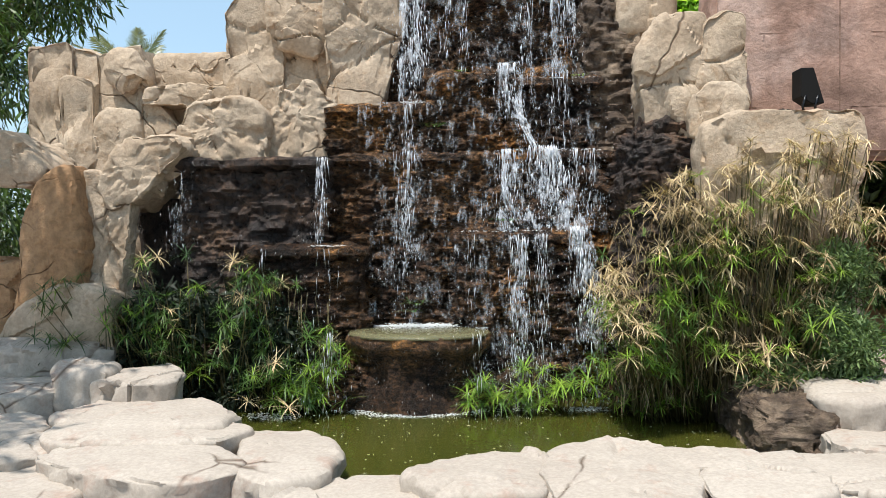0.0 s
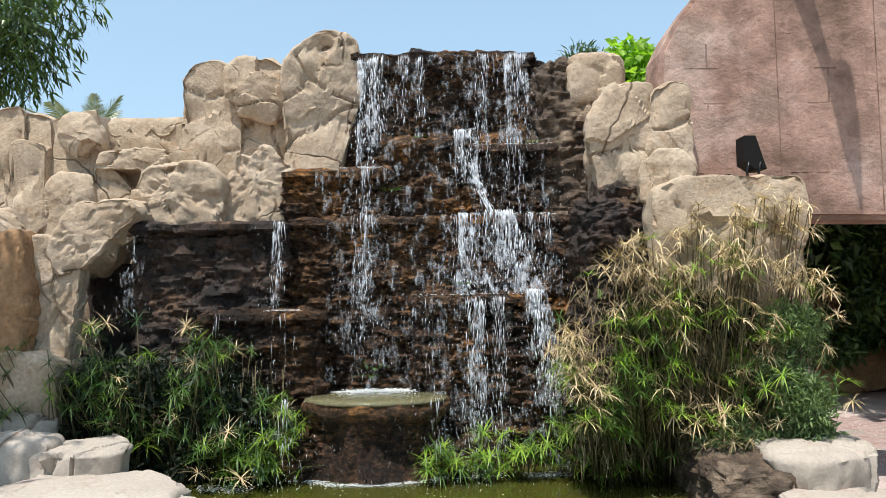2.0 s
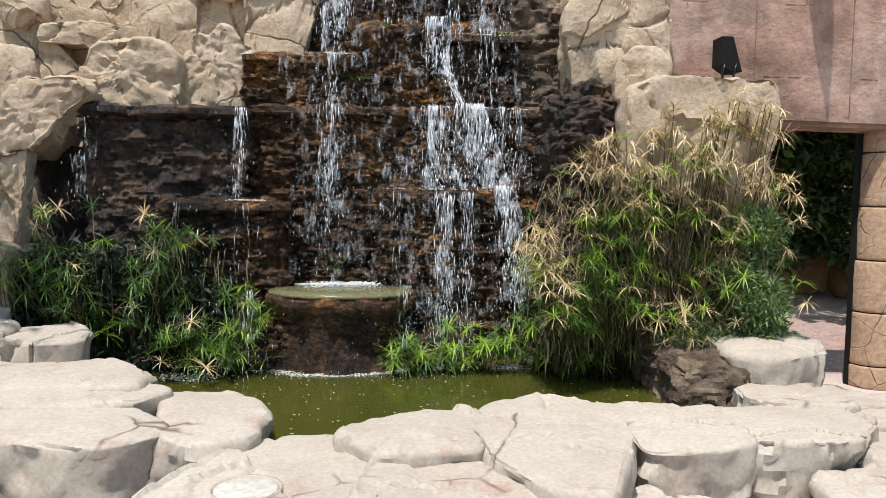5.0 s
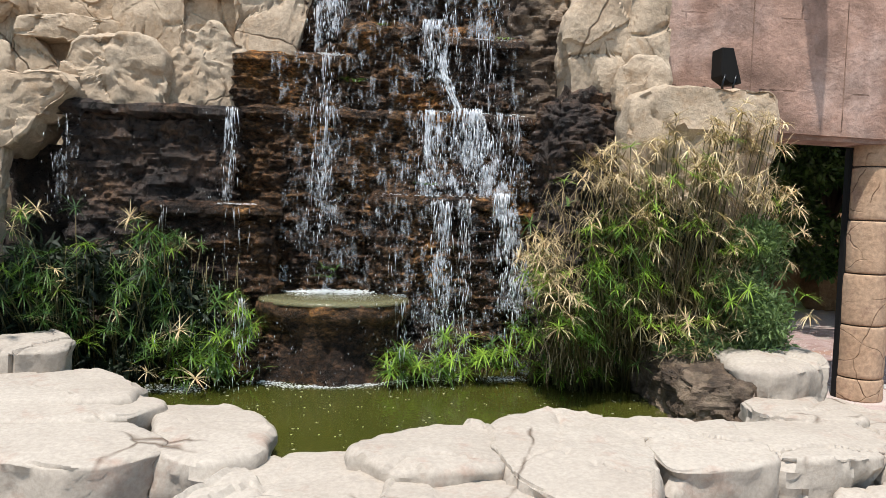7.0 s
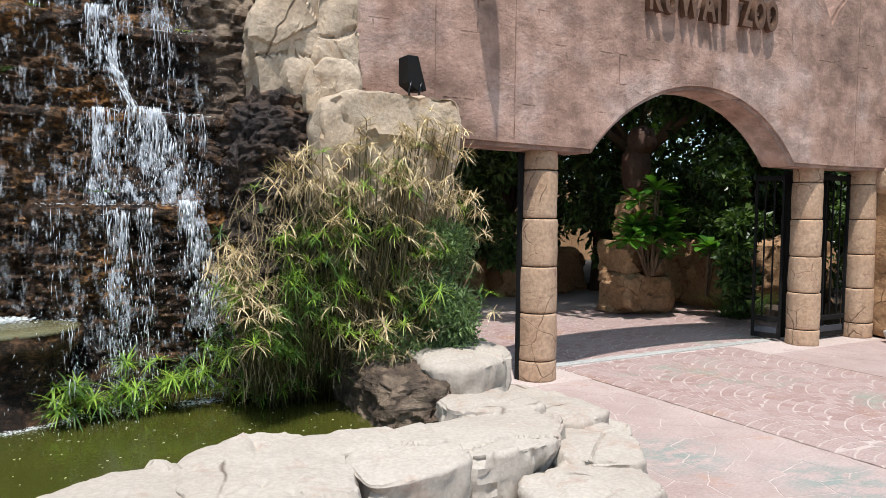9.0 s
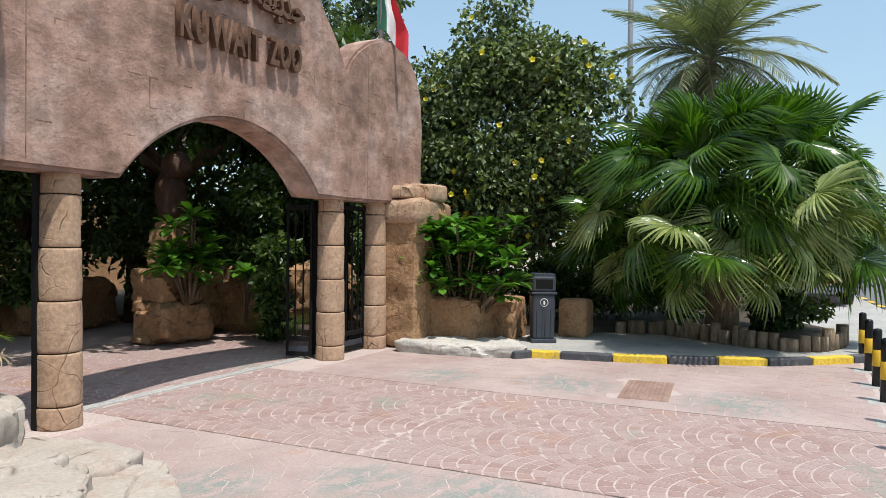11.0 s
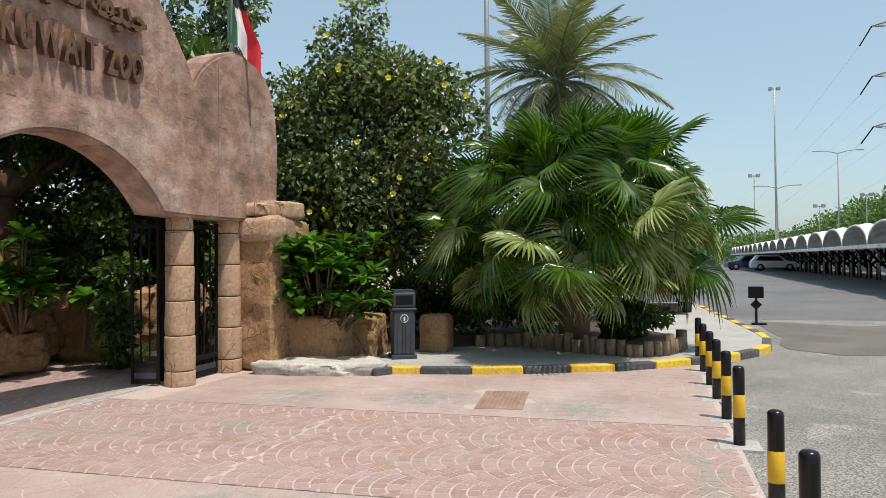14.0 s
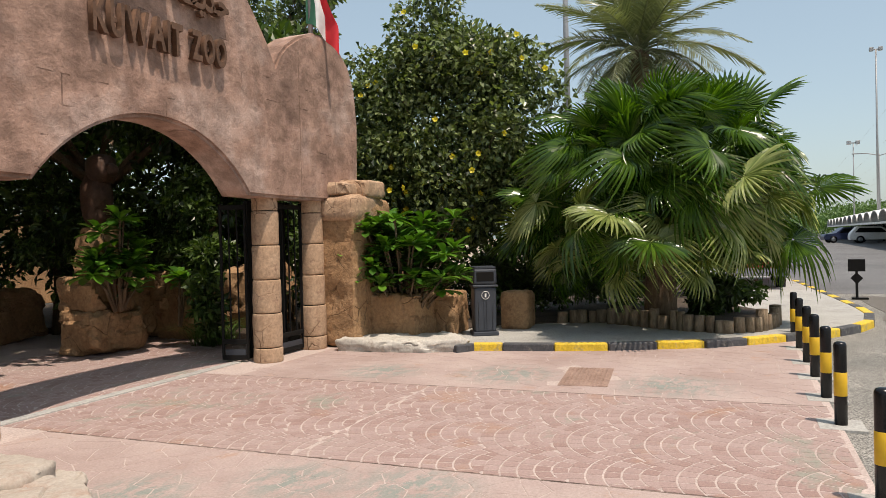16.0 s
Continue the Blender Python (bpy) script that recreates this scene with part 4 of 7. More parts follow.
# ---------------------------------------------------------------- kerb, manhole, bollards, bin
pave = bmesh.new()
pts = [(9.1, 3.5), (9.35, 2.9), (9.47, 2.24), (9.65, 1.58), (9.9, 1.0), (10.13, 0.43), (10.48, -0.07), (10.91, -0.55), (11.3, -0.93), (11.75, -1.28), (12.25, -1.6), (12.9, -1.84), (14.0, -2.0), (15.0, -2.0), (18.5, -1.78), (23, -1.48), (40, -1.0), (40, 3.0), (13.5, 3.6), (11.5, 4.3)]
fc = pave.faces.new([pave.verts.new((x, y, 0.08)) for x, y in pts])
ex = bmesh.ops.extrude_face_region(pave, geom=[fc])
for v in ex["geom"]:
    if isinstance(v, bmesh.types.BMVert):
        v.co.z = -0.1
bmesh.ops.recalc_face_normals(pave, faces=pave.faces[:])
solid("pavement", pave, M_SIDEWALK, "grey concrete pavement under the palms", "pavement", kind="structure")


def kerb_run(a, b, first, n=None):
    a, b = Vector(a), Vector(b)
    ln = (b - a).length
    n = n or max(1, round(ln / 0.62))
    ang = math.degrees(math.atan2(b.y - a.y, b.x - a.x))
    for i in range(n):
        p = a.lerp(b, (i + 0.5) / n)
        mat = M_KERB_Y if (i + first) % 2 else M_KERB_B
        bm = box(-ln / n / 2 + 0.004, ln / n / 2 - 0.004, -0.075, 0.075, -0.1, 0.097, 0.018)
        solid("kerb_stone", bm, mat, "yellow painted kerb stone" if (i + first) % 2 else "black painted kerb stone", "kerb", (p.x, p.y, 0), ang, "painted kerb")


KERB = [(9.02, 3.47), (9.27, 3.29), (9.35, 2.9), (9.47, 2.24), (9.65, 1.58), (9.9, 1.0), (10.13, 0.43), (10.48, -0.07), (10.91, -0.55), (11.3, -0.93), (11.75, -1.28), (12.25, -1.6), (12.9, -1.86), (14.0, -2.02), (15.0, -2.02)]
for k, (a, b) in enumerate(zip(KERB, KERB[1:])):
    kerb_run(a, b, k, 1)
kerb_run((15.0, -2.02), (18.5, -1.8), 0, 5)
kerb_run((18.5, -1.8), (23, -1.5), 1, 7)


def bollard(x, y):
    b = thing("bollard", "black steel bollard with a yellow band", "bollard", (x, y, 0), group="bollards along the plaza")
    part("post", lathe([(0.046, -0.05), (0.046, 0.606), (0.043, 0.62), (0.036, 0.63), (0.022, 0.636), (0.0, 0.638)], 24), M_BLACK, b)
    part("band", lathe([(0.0465, 0.225), (0.0475, 0.227), (0.0475, 0.403), (0.0465, 0.405)], 24), M_YELLOW, b, "yellow painted band")
    part("footing", box(-0.17, 0.17, -0.16, 0.16, -0.05, 0.004, 0.003), M_SIDEWALK, b, "patch of pale concrete")
    return b


b0 = bollard(6.3, -0.716)
for bx in (3.58, 4.5, 7.3, 8.32, 9.22, 10.3, 11.3):
    copy_thing(b0, pose(bx, -0.716, 0))

man = thing("manhole_cover", "long rusty chequered manhole cover in the paving", "manhole", (7.77, 1.49, 0.0), 5)
part("plate", box(-0.49, 0.49, -0.225, 0.225, -0.02, 0.010, 0.004), surf("rust_plate", (0.26, 0.165, 0.125), (0.35, 0.235, 0.185), None, 4, 60, 0.8, 0.4), man)
tr = []
for i in range(-10, 11):
    for j in range(-4, 5):
        a = 0.8 if (i + j) % 2 else 2.37
        cx, cy, c, s = i * 0.046, j * 0.046, 0.02 * math.cos(a), 0.02 * math.sin(a)
        tr.append(([(cx - c + s * 0.3, cy - s - c * 0.3, 0.010), (cx - c - s * 0.3, cy - s + c * 0.3, 0.010), (cx + c - s * 0.3, cy + s + c * 0.3, 0.010), (cx + c + s * 0.3, cy + s - c * 0.3, 0.010), (cx, cy, 0.017)], [(0, 4, 1), (1, 4, 2), (2, 4, 3), (3, 4, 0)]))
tagged(part("chequer", mesh_from("chequer", *join(tr), smooth=False), bpy.data.materials["rust_plate"], man), kind="stuff")
part("frame", box(-0.51, 0.51, -0.245, 0.245, -0.02, 0.006, 0.002), bpy.data.materials["rust_plate"], man)

bin_ = thing("litter_bin", "dark slate-grey plastic litter bin with a hooded slot", "litter bin", (10.24, 3.45, 0.08), -62)
part("base", box(-0.185, 0.185, -0.18, 0.18, 0.0, 0.06, 0.01), M_BIN, bin_)
bb = box(-0.165, 0.165, -0.165, 0.165, 0.05, 0.70, 0.03)
for v in bb.verts:
    v.co.x *= 0.94 + 0.09 * v.co.z
    v.co.y *= 0.94 + 0.09 * v.co.z
part("body", bb, M_BIN, bin_)
for rx in (-0.10, -0.02, 0.02, 0.10):
    part("rib", box(rx - 0.006, rx + 0.006, -0.171, -0.155, 0.1, 0.50, 0.003), M_BIN, bin_)
part("collar", box(-0.185, 0.185, -0.185, 0.185, 0.70, 0.735, 0.012), M_BIN, bin_)
part("hood", box(-0.172, 0.172, -0.172, 0.172, 0.735, 0.97, 0.03), M_BIN, bin_)
part("top", box(-0.165, 0.165, -0.165, 0.165, 0.965, 1.0, 0.03), M_BIN, bin_)
# black plate on the hood stands in for the shade inside the slot
part("slot", box(-0.125, 0.125, -0.178, -0.165, 0.785, 0.92, 0.005), M_DARK, bin_, "black plate in place of the slot's dark opening")
part("emblem_ring", mesh_from("ring", *tube([(0.055 * math.cos(w), -0.170, 0.585 + 0.055 * math.sin(w)) for w in [6.283 * i / 20 for i in range(21)]], 0.005, 5)), M_WHITE, bin_, "pale painted ring")
part("emblem_bar", box(-0.012, 0.014, -0.173, -0.166, 0.555, 0.61, 0.002), M_WHITE, bin_, "pale painted bar")

# ---------------------------------------------------------------- plants
def rnd(a, b):
    return random.uniform(a, b)


def blade(base, d, ln, w, droop, segs=3):
    """One tapering leaf blade as a strip."""
    d = Vector(d).normalized()
    side = d.cross(Vector((0, 0, 1)))
    if side.length < 0.05:
        side = Vector((1, 0, 0))
    side.normalize()
    verts, faces, p = [], [], Vector(base)
    for i in range(segs + 1):
        u = i / segs
        ww = w * (1 - u) ** 0.6 * (0.55 + 0.45 * min(1, u * 4)) if i < segs else 0
        if i < segs:
            verts += [p - side * ww / 2, p + side * ww / 2]
        else:
            verts.append(p.copy())
        d = (d + Vector((0, 0, -droop / segs))).normalized()
        p = p + d * (ln / segs)
    for i in range(segs - 1):
        faces.append((2 * i, 2 * i + 1, 2 * i + 3, 2 * i + 2))
    faces.append((2 * segs - 2, 2 * segs - 1, 2 * segs))
    return verts, faces


def thin(a, b, r=0.004, sag=0.0):
    a, b = Vector(a), Vector(b)
    m = a.lerp(b, 0.55) + Vector((0, 0, sag))
    return tube([a, m, b], [r * 1.3, r, r * 0.8], 4)


M_SEDGE = leaf_mat("sedge_green", (0.035, 0.085, 0.014), (0.11, 0.20, 0.034))
M_SEDGE_DARK = leaf_mat("sedge_dark_green", (0.015, 0.045, 0.010), (0.05, 0.11, 0.022))
M_STRAW = leaf_mat("dry_straw", (0.42, 0.30, 0.15), (0.72, 0.58, 0.36), 0.7, 0.1)
M_DRY = leaf_mat("withered_straw", (0.20, 0.14, 0.07), (0.42, 0.32, 0.18), 0.8, 0.1)
M_LIME = leaf_mat("sedge_lime", (0.14, 0.26, 0.022), (0.30, 0.43, 0.055))
M_STALK = leaf_mat("sedge_stalk", (0.06, 0.055, 0.018), (0.18, 0.14, 0.055), 0.6, 0.1)


def sedge_bush(name, label, heads, mats, at, stalk=0.5, width=0.009):
    """heads: rows of (centre, radius, blades, material index); stalks rise from at."""
    ob = thing(name, label, "sedge plant", at)
    groups = {}
    stalks = []
    o = Vector(at)
    for c, r, n, mi in heads:
        c = Vector(c) - o
        groups.setdefault(mi, []).extend(sedge_head(c, r, n + 5, 0.6 if mi in (0, 2) else rnd(0.4, 1.3), width))
        if rnd(0, 1) < stalk:
            stalks.append(thin((c.x * 0.7 + rnd(-0.1, 0.1), c.y * 0.4 + rnd(0.05, 0.3), 0), c, 0.0035, 0.08))
    for mi, sh in groups.items():
        tagged(part("leaves", mesh_from("leaves", *join(sh), smooth=False), mats[mi], ob), kind="stuff")
    if stalks:
        tagged(part("stalk_clump", mesh_from("stalks", *join(stalks)), M_STALK, ob), kind="stuff")
    return ob


def sedge_head(c, r, n, droop=0.7, w=0.009):
    """A star of narrow leaves on a stalk's tip; a dried one hangs like a mop."""
    out = []
    axis = Vector((rnd(-0.5, 0.5), rnd(-0.8, 0.2), 1)).normalized()
    s1 = axis.orthogonal().normalized()
    s2 = axis.cross(s1)
    a0 = rnd(0, 6.28)
    for i in range(n):
        a = a0 + 6.283 * i / n + rnd(-0.25, 0.25)
        d = s1 * math.cos(a) + s2 * math.sin(a) + axis * rnd(0.0, 0.7)
        out.append(blade(c, d, r * rnd(0.6, 1.3), w * rnd(0.7, 1.2), droop * rnd(0.4, 1.5), 4))
    return out


def crest(x, knots):
    """The height of a bush's outline at x, between knots (x, z)."""
    for (xa, za), (xb, zb) in zip(knots, knots[1:]):
        if x <= xb:
            return za + (zb - za) * max(0.0, x - xa) / (xb - xa)
    return knots[-1][1]


def thicket(n, x0, x1, y0, y1, z0, z1, r=0.0035):
    """Bare stalks that stand close together."""
    out = []
    for i in range(n):
        x, y = rnd(x0, x1), rnd(y0, y1)
        out.append(thin((x, y, z0), (x + rnd(-0.14, 0.14), y + rnd(-0.12, 0.06), rnd(z0 + 0.4 * (z1 - z0), z1)), r * rnd(0.6, 1.2), rnd(-0.02, 0.06)))
    return out


KNOTS = [(0.82, 1.15), (1.05, 1.6), (1.25, 1.84), (1.6, 2.02), (2.0, 2.14), (2.35, 2.18), (2.62, 2.0)]
heads = [((0.90, 4.72, 1.38), 0.14, 12, 0), ((0.84, 4.58, 1.06), 0.17, 14, 2), ((0.96, 4.55, 0.98), 0.16, 14, 1), ((0.88, 4.62, 0.8), 0.15, 12, 0), ((1.08, 4.6, 1.66), 0.14, 13, 2), ((0.80, 4.60, 1.16), 0.13, 12, 1)]
for i in range(900):
    u, v = rnd(0, 1), rnd(0, 1) ** 0.68
    x = 0.86 + 1.68 * u
    top = crest(x, KNOTS) + 0.10 * noise.noise(Vector((u * 9, 3, 7)))
    low = 0.50 + 0.3 * max(0, 0.3 - u)
    z = low + (top - low) * v
    if (v > 0.85 and rnd(0, 1) < 0.3) or noise.noise(Vector((x * 4.2, z * 3.6, 11))) < -0.16 or (x > 2.22 and z < 1.5 and rnd(0, 1) < 0.85):
        continue
    y = 4.58 - 0.30 * math.sin(math.pi * min(1, 0.15 + v * 0.85)) + rnd(-0.14, 0.24) + 0.16 * noise.noise(Vector((x * 3, z * 3, 1)))
    dry_share = 0.34 + 1.1 * max(0, v - 0.35) + 0.45 * (u - 0.45) + 0.5 * noise.noise(Vector((x * 2.6, z * 2.6, 5)))
    q = rnd(0, 1)
    mi = (1 if rnd(0, 1) < 0.72 else 3) if q < dry_share else (2 if q < dry_share + 0.38 else 0)
    heads.append(((x, y, z), rnd(0.085, 0.155), 13, mi))
bush = sedge_bush("sedge_bush", "large umbrella sedge bush, half dried to straw", heads, [M_SEDGE, M_STRAW, M_LIME, M_DRY], (1.9, 4.75, 0.25), 0.6, 0.0088)
tagged(part("stalk_thicket", mesh_from("stalks", *join(thicket(90, -0.85, 0.5, -0.28, 0.15, 0.1, 1.1))), M_STALK, bush), kind="stuff")
tagged(part("leaf_litter", mesh_from("dead", *join([blade((rnd(-0.95, 0.4), rnd(-0.36, 0.0), rnd(0.25, 1.4)), (rnd(-1, 1), rnd(-1, 0.3), rnd(-1.4, 0.2)), rnd(0.08, 0.2), 0.006, 0.8, 3) for i in range(1700)]), smooth=False), M_DRY, bush), kind="stuff")
LKNOTS = [(-3.0, 1.25), (-2.5, 1.36), (-2.05, 1.42), (-1.6, 1.36), (-1.25, 1.2), (-1.0, 0.85), (-0.85, 0.6)]
heads = []
for i in range(430):
    u, v = rnd(0, 1), rnd(0, 1) ** 0.7
    x = -2.98 + 2.1 * u
    low = 0.52 if x < -1.5 else 0.34
    z = low + (crest(x, LKNOTS) - low) * v
    if noise.noise(Vector((x * 3.6, z * 3.6, 4))) < -0.06:
        continue
    q = rnd(0, 1)
    heads.append(((x, 4.92 - 0.3 * (1 - v) + rnd(-0.15, 0.2), z), rnd(0.09, 0.155), 13, 0 if q < 0.30 else (1 if q < 0.72 else (2 if q < 0.82 else 3))))
bush = sedge_bush("sedge_bush", "dense dark green umbrella sedge bush by the pool", heads, [M_SEDGE_DARK, M_SEDGE, M_STRAW, M_LIME], (-1.95, 5.05, 0.25), 0.7, 0.009)
tagged(part("stalk_thicket", mesh_from("stalks", *join(thicket(90, -0.7, 1.0, -0.2, 0.15, 0.03, 0.9))), M_STALK, bush), kind="stuff")
for k, (cx, cy, n, hh) in enumerate(((-1.25, 4.78, 14, 0.22), (-0.98, 4.86, 20, 0.36), (0.10, 4.84, 16, 0.26), (0.28, 4.80, 14, 0.2), (0.45, 4.88, 16, 0.34), (0.66, 4.84, 14, 0.26), (0.85, 4.90, 18, 0.42), (1.12, 4.78, 30, 0.5), (1.35, 4.66, 26, 0.45))):
    heads = [((cx + rnd(-0.14, 0.14), cy + rnd(-0.12, 0.12), WATER + rnd(0.05, hh)), rnd(0.09, 0.16), 9, 0 if rnd(0, 1) < 0.66 else 1) for i in range(n)]
    sedge_bush("water_sedge", "bright green sedge tuft growing in the pool", heads, [M_LIME, M_SEDGE], (cx, cy, WATER - 0.02), 0.7, 0.0115)


# ---------------------------------------------------------------- leaf builders
def leaf_cloud(name, blobs, n, size, slim=0.45, shell=0.55, hang=0.0, seed=1):
    """n folded leaves spread through ellipsoids (centre, radii), denser towards their skin."""
    rg = np.random.default_rng(seed)
    vol = np.array([b[1][0] * b[1][1] * b[1][2] for b in blobs]) ** 0.75
    pick = rg.choice(len(blobs), n, p=vol / vol.sum())
    c = np.array([b[0] for b in blobs])[pick]
    r = np.array([b[1] for b in blobs])[pick]
    d = rg.normal(size=(n, 3))
    d /= np.linalg.norm(d, axis=1, keepdims=True)
    rad = shell + (1.08 - shell) * rg.random((n, 1)) ** 0.6
    p = c + d * r * rad
    ax = rg.normal(size=(n, 3)) + d * 0.7 + np.array([0, 0, -hang])
    ax /= np.linalg.norm(ax, axis=1, keepdims=True)
    up = rg.normal(size=(n, 3)) * 0.8 + np.array([0, 0, 1.0])
    sd = np.cross(ax, up)
    sd /= np.linalg.norm(sd, axis=1, keepdims=True) + 1e-9
    nn = np.cross(sd, ax)
    ln = size * (0.6 + 0.8 * rg.random((n, 1)))
    w = ln * slim * 0.5
    v = np.stack([p, p + ax * ln * 0.5 - sd * w + nn * ln * 0.08, p + ax * ln - nn * ln * 0.1, p + ax * ln * 0.5 + sd * w + nn * ln * 0.08], 1).reshape(-1, 3)
    f = np.arange(4 * n).reshape(-1, 4)
    me = bpy.data.meshes.new(name)
    me.from_pydata(v.tolist(), [], f.tolist())
    return me


def blob_ring(c, rx, ry, rz, n, r, seed):
    rg = random.Random(seed)
    out = []
    for i in range(n):
        a, h = rg.uniform(0, 6.28), rg.uniform(-1, 1)
        q = math.sqrt(max(0, 1 - h * h)) * rg.uniform(0.55, 1.0)
        s = rg.uniform(0.6, 1.25)
        out.append(((c[0] + rx * q * math.cos(a), c[1] + ry * q * math.sin(a), c[2] + rz * h), (r * s, r * s, r * s * 0.85)))
    return out


def limbs(base, tips, r, seed, forks=1):
    rg = random.Random(seed)
    sh = []
    b = Vector(base)
    for t in tips:
        t = Vector(t)
        m = b.lerp(t, 0.5) + Vector((rg.uniform(-0.2, 0.2), rg.uniform(-0.2, 0.2), 0.1))
        sh.append(tube([b, b.lerp(m, 0.5) + Vector((rg.uniform(-0.06, 0.06), rg.uniform(-0.06, 0.06), 0)), m, t], [r, r * 0.75, r * 0.5, r * 0.15], 7))
    return mesh_from("limb", *join(sh))


def tree(name, label, base, height, blobs, n, size, mat, trunk=0.09, slim=0.45, shell=0.5, hang=0.0, seed=1, category="tree"):
    ob = thing(name, label, category, base)
    b = Vector(base)
    loc = [(tuple(Vector(c) - b), r) for c, r in blobs]
    fork = Vector((0.05, 0.05, height))
    part("trunk", mesh_from("trunk", *tube([(0, 0, -0.05), (0.03, -0.02, height * 0.5), fork], [trunk * 1.25, trunk, trunk * 0.85], 10)), M_BARK, ob)
    rg = random.Random(seed)
    for c, r in rg.sample(loc, min(9, len(loc))):
        part("limb", limbs(fork - Vector((0, 0, height * 0.15)), [c], trunk * 0.5, seed), M_BARK, ob)
    part("crown", leaf_cloud("crown", loc, n, size, slim, shell, hang, seed), mat, ob)
    return ob


M_LEAF = leaf_mat("tree_leaf", (0.012, 0.028, 0.008), (0.25, 0.31, 0.12), 0.32)
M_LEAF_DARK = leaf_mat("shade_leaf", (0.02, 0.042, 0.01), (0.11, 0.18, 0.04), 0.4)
M_LEAF_BRIGHT = leaf_mat("bright_leaf", (0.18, 0.34, 0.03), (0.38, 0.56, 0.09), 0.4, 0.5)
M_LEAF_GREY = leaf_mat("grey_green_leaf", (0.075, 0.13, 0.045), (0.25, 0.34, 0.14), 0.55)
M_FRANGI = leaf_mat("frangipani_leaf", (0.04, 0.12, 0.015), (0.12, 0.27, 0.03), 0.3, 0.25)
M_FAN = leaf_mat("fan_palm_leaf", (0.022, 0.066, 0.006), (0.10, 0.19, 0.02), 0.25, 0.3)
M_FAN_PALE = leaf_mat("fan_palm_worn_leaf", (0.13, 0.18, 0.045), (0.36, 0.40, 0.14), 0.26, 0.25)
M_DATE = leaf_mat("date_palm_leaf", (0.12, 0.145, 0.075), (0.27, 0.29, 0.165), 0.36, 0.2)
M_PETAL = leaf_mat("yellow_petal", (0.75, 0.55, 0.03), (0.85, 0.72, 0.08), 0.6, 0.3)
M_HEDGE = leaf_mat("far_tree_leaf", (0.06, 0.13, 0.03), (0.13, 0.22, 0.06), 0.6)

# tree with yellow flowers beside the gate
fb = blob_ring((12.2, 4.75, 3.3), 1.1, 1.85, 1.5, 60, 0.55, 3) + [((12.2, 4.8, 5.8), (0.5, 0.42, 0.5)), ((12.2, 5.2, 5.3), (0.6, 0.6, 0.5)), ((12.2, 4.9, 4.8), (0.7, 0.9, 0.7)), ((12.2, 3.4, 4.3), (0.7, 0.7, 0.6)), ((12.1, 6.1, 4.4), (0.6, 0.7, 0.6)), ((12.2, 2.9, 3.9), (0.5, 0.45, 0.4)), ((12.1, 6.3, 3.7), (0.5, 0.5, 0.6)), ((12.2, 3.2, 2.6), (0.8, 0.8, 0.6)), ((12.2, 4.4, 2.2), (0.9, 0.9, 0.6)), ((12.2, 5.4, 2.4), (0.8, 0.8, 0.7)), ((12.1, 4.75, 3.4), (0.9, 1.2, 1.1)), ((12.0, 4.2, 3.0), (0.8, 0.9, 0.9)), ((12.0, 5.3, 3.2), (0.8, 0.9, 0.9))]
ft = tree("flowering_tree", "bushy green tree dotted with yellow flowers", (12.4, 4.9, 0.09), 1.6, fb, 38000, 0.105, M_LEAF, 0.08, 0.66, 0.35, 0.3, 4)
rf = random.Random(12)
for i in range(62):
    c, r = rf.choice(fb)
    a, h = rf.uniform(2.2, 4.2), rf.uniform(-0.4, 0.9)
    p = Vector(c) + Vector((math.cos(a) * r[0], math.sin(a) * r[1], h * r[2])) * 1.14 - Vector((12.4, 4.9, 0.09))
    fl = []
    ax = Vector((math.cos(a), math.sin(a), rf.uniform(-0.2, 0.5))).normalized()
    s1 = ax.orthogonal().normalized()
    s2 = ax.cross(s1)
    for k in range(5):
        w = 6.283 * k / 5
        q = s1 * math.cos(w) + s2 * math.sin(w)
        t2 = q.cross(ax)
        fl.append(([p, p + q * 0.036 - t2 * 0.024 + ax * 0.03, p + q * 0.053 + ax * 0.05, p + q * 0.036 + t2 * 0.024 + ax * 0.03], [(0, 1, 2, 3)]))
    part("flower", mesh_from("flower", *join(fl), smooth=False), M_PETAL, ft, "yellow trumpet flower" if i == 0 else "")


# frangipani shrub with rosettes of long leaves
def rosette(c, r, n, seed):
    rg = random.Random(seed)
    out = []
    c = Vector(c)
    for i in range(n):
        a = rg.uniform(0, 6.28)
        e = rg.uniform(-0.35, 0.9)
        d = Vector((math.cos(a), math.sin(a), e)).normalized()
        s = d.cross(Vector((0, 0, 1))).normalized()
        u = s.cross(d)
        ln = r * rg.uniform(0.7, 1.1)
        w = ln * 0.21
        pts = []
        for k, (f, g, dz) in enumerate(((0.12, 0.2, 0), (0.4, 0.65, 0.02), (0.72, 1.0, 0.0), (0.92, 0.75, -0.06))):
            m = c + d * (ln * f) + u * (dz * ln)
            pts += [m - s * w * g + u * w * 0.25, m - u * 0.0, m + s * w * g + u * w * 0.25]
        tip = c + d * ln - u * (0.1 * ln)
        v = [c.copy()] + pts + [tip]
        f = [(0, 2, 1), (0, 3, 2)]
        for k in range(3):
            b0 = 1 + 3 * k
            f += [(b0, b0 + 1, b0 + 4, b0 + 3), (b0 + 1, b0 + 2, b0 + 5, b0 + 4)]
        f += [(10, 11, 13), (11, 12, 13)]
        out.append((v, f))
    return out


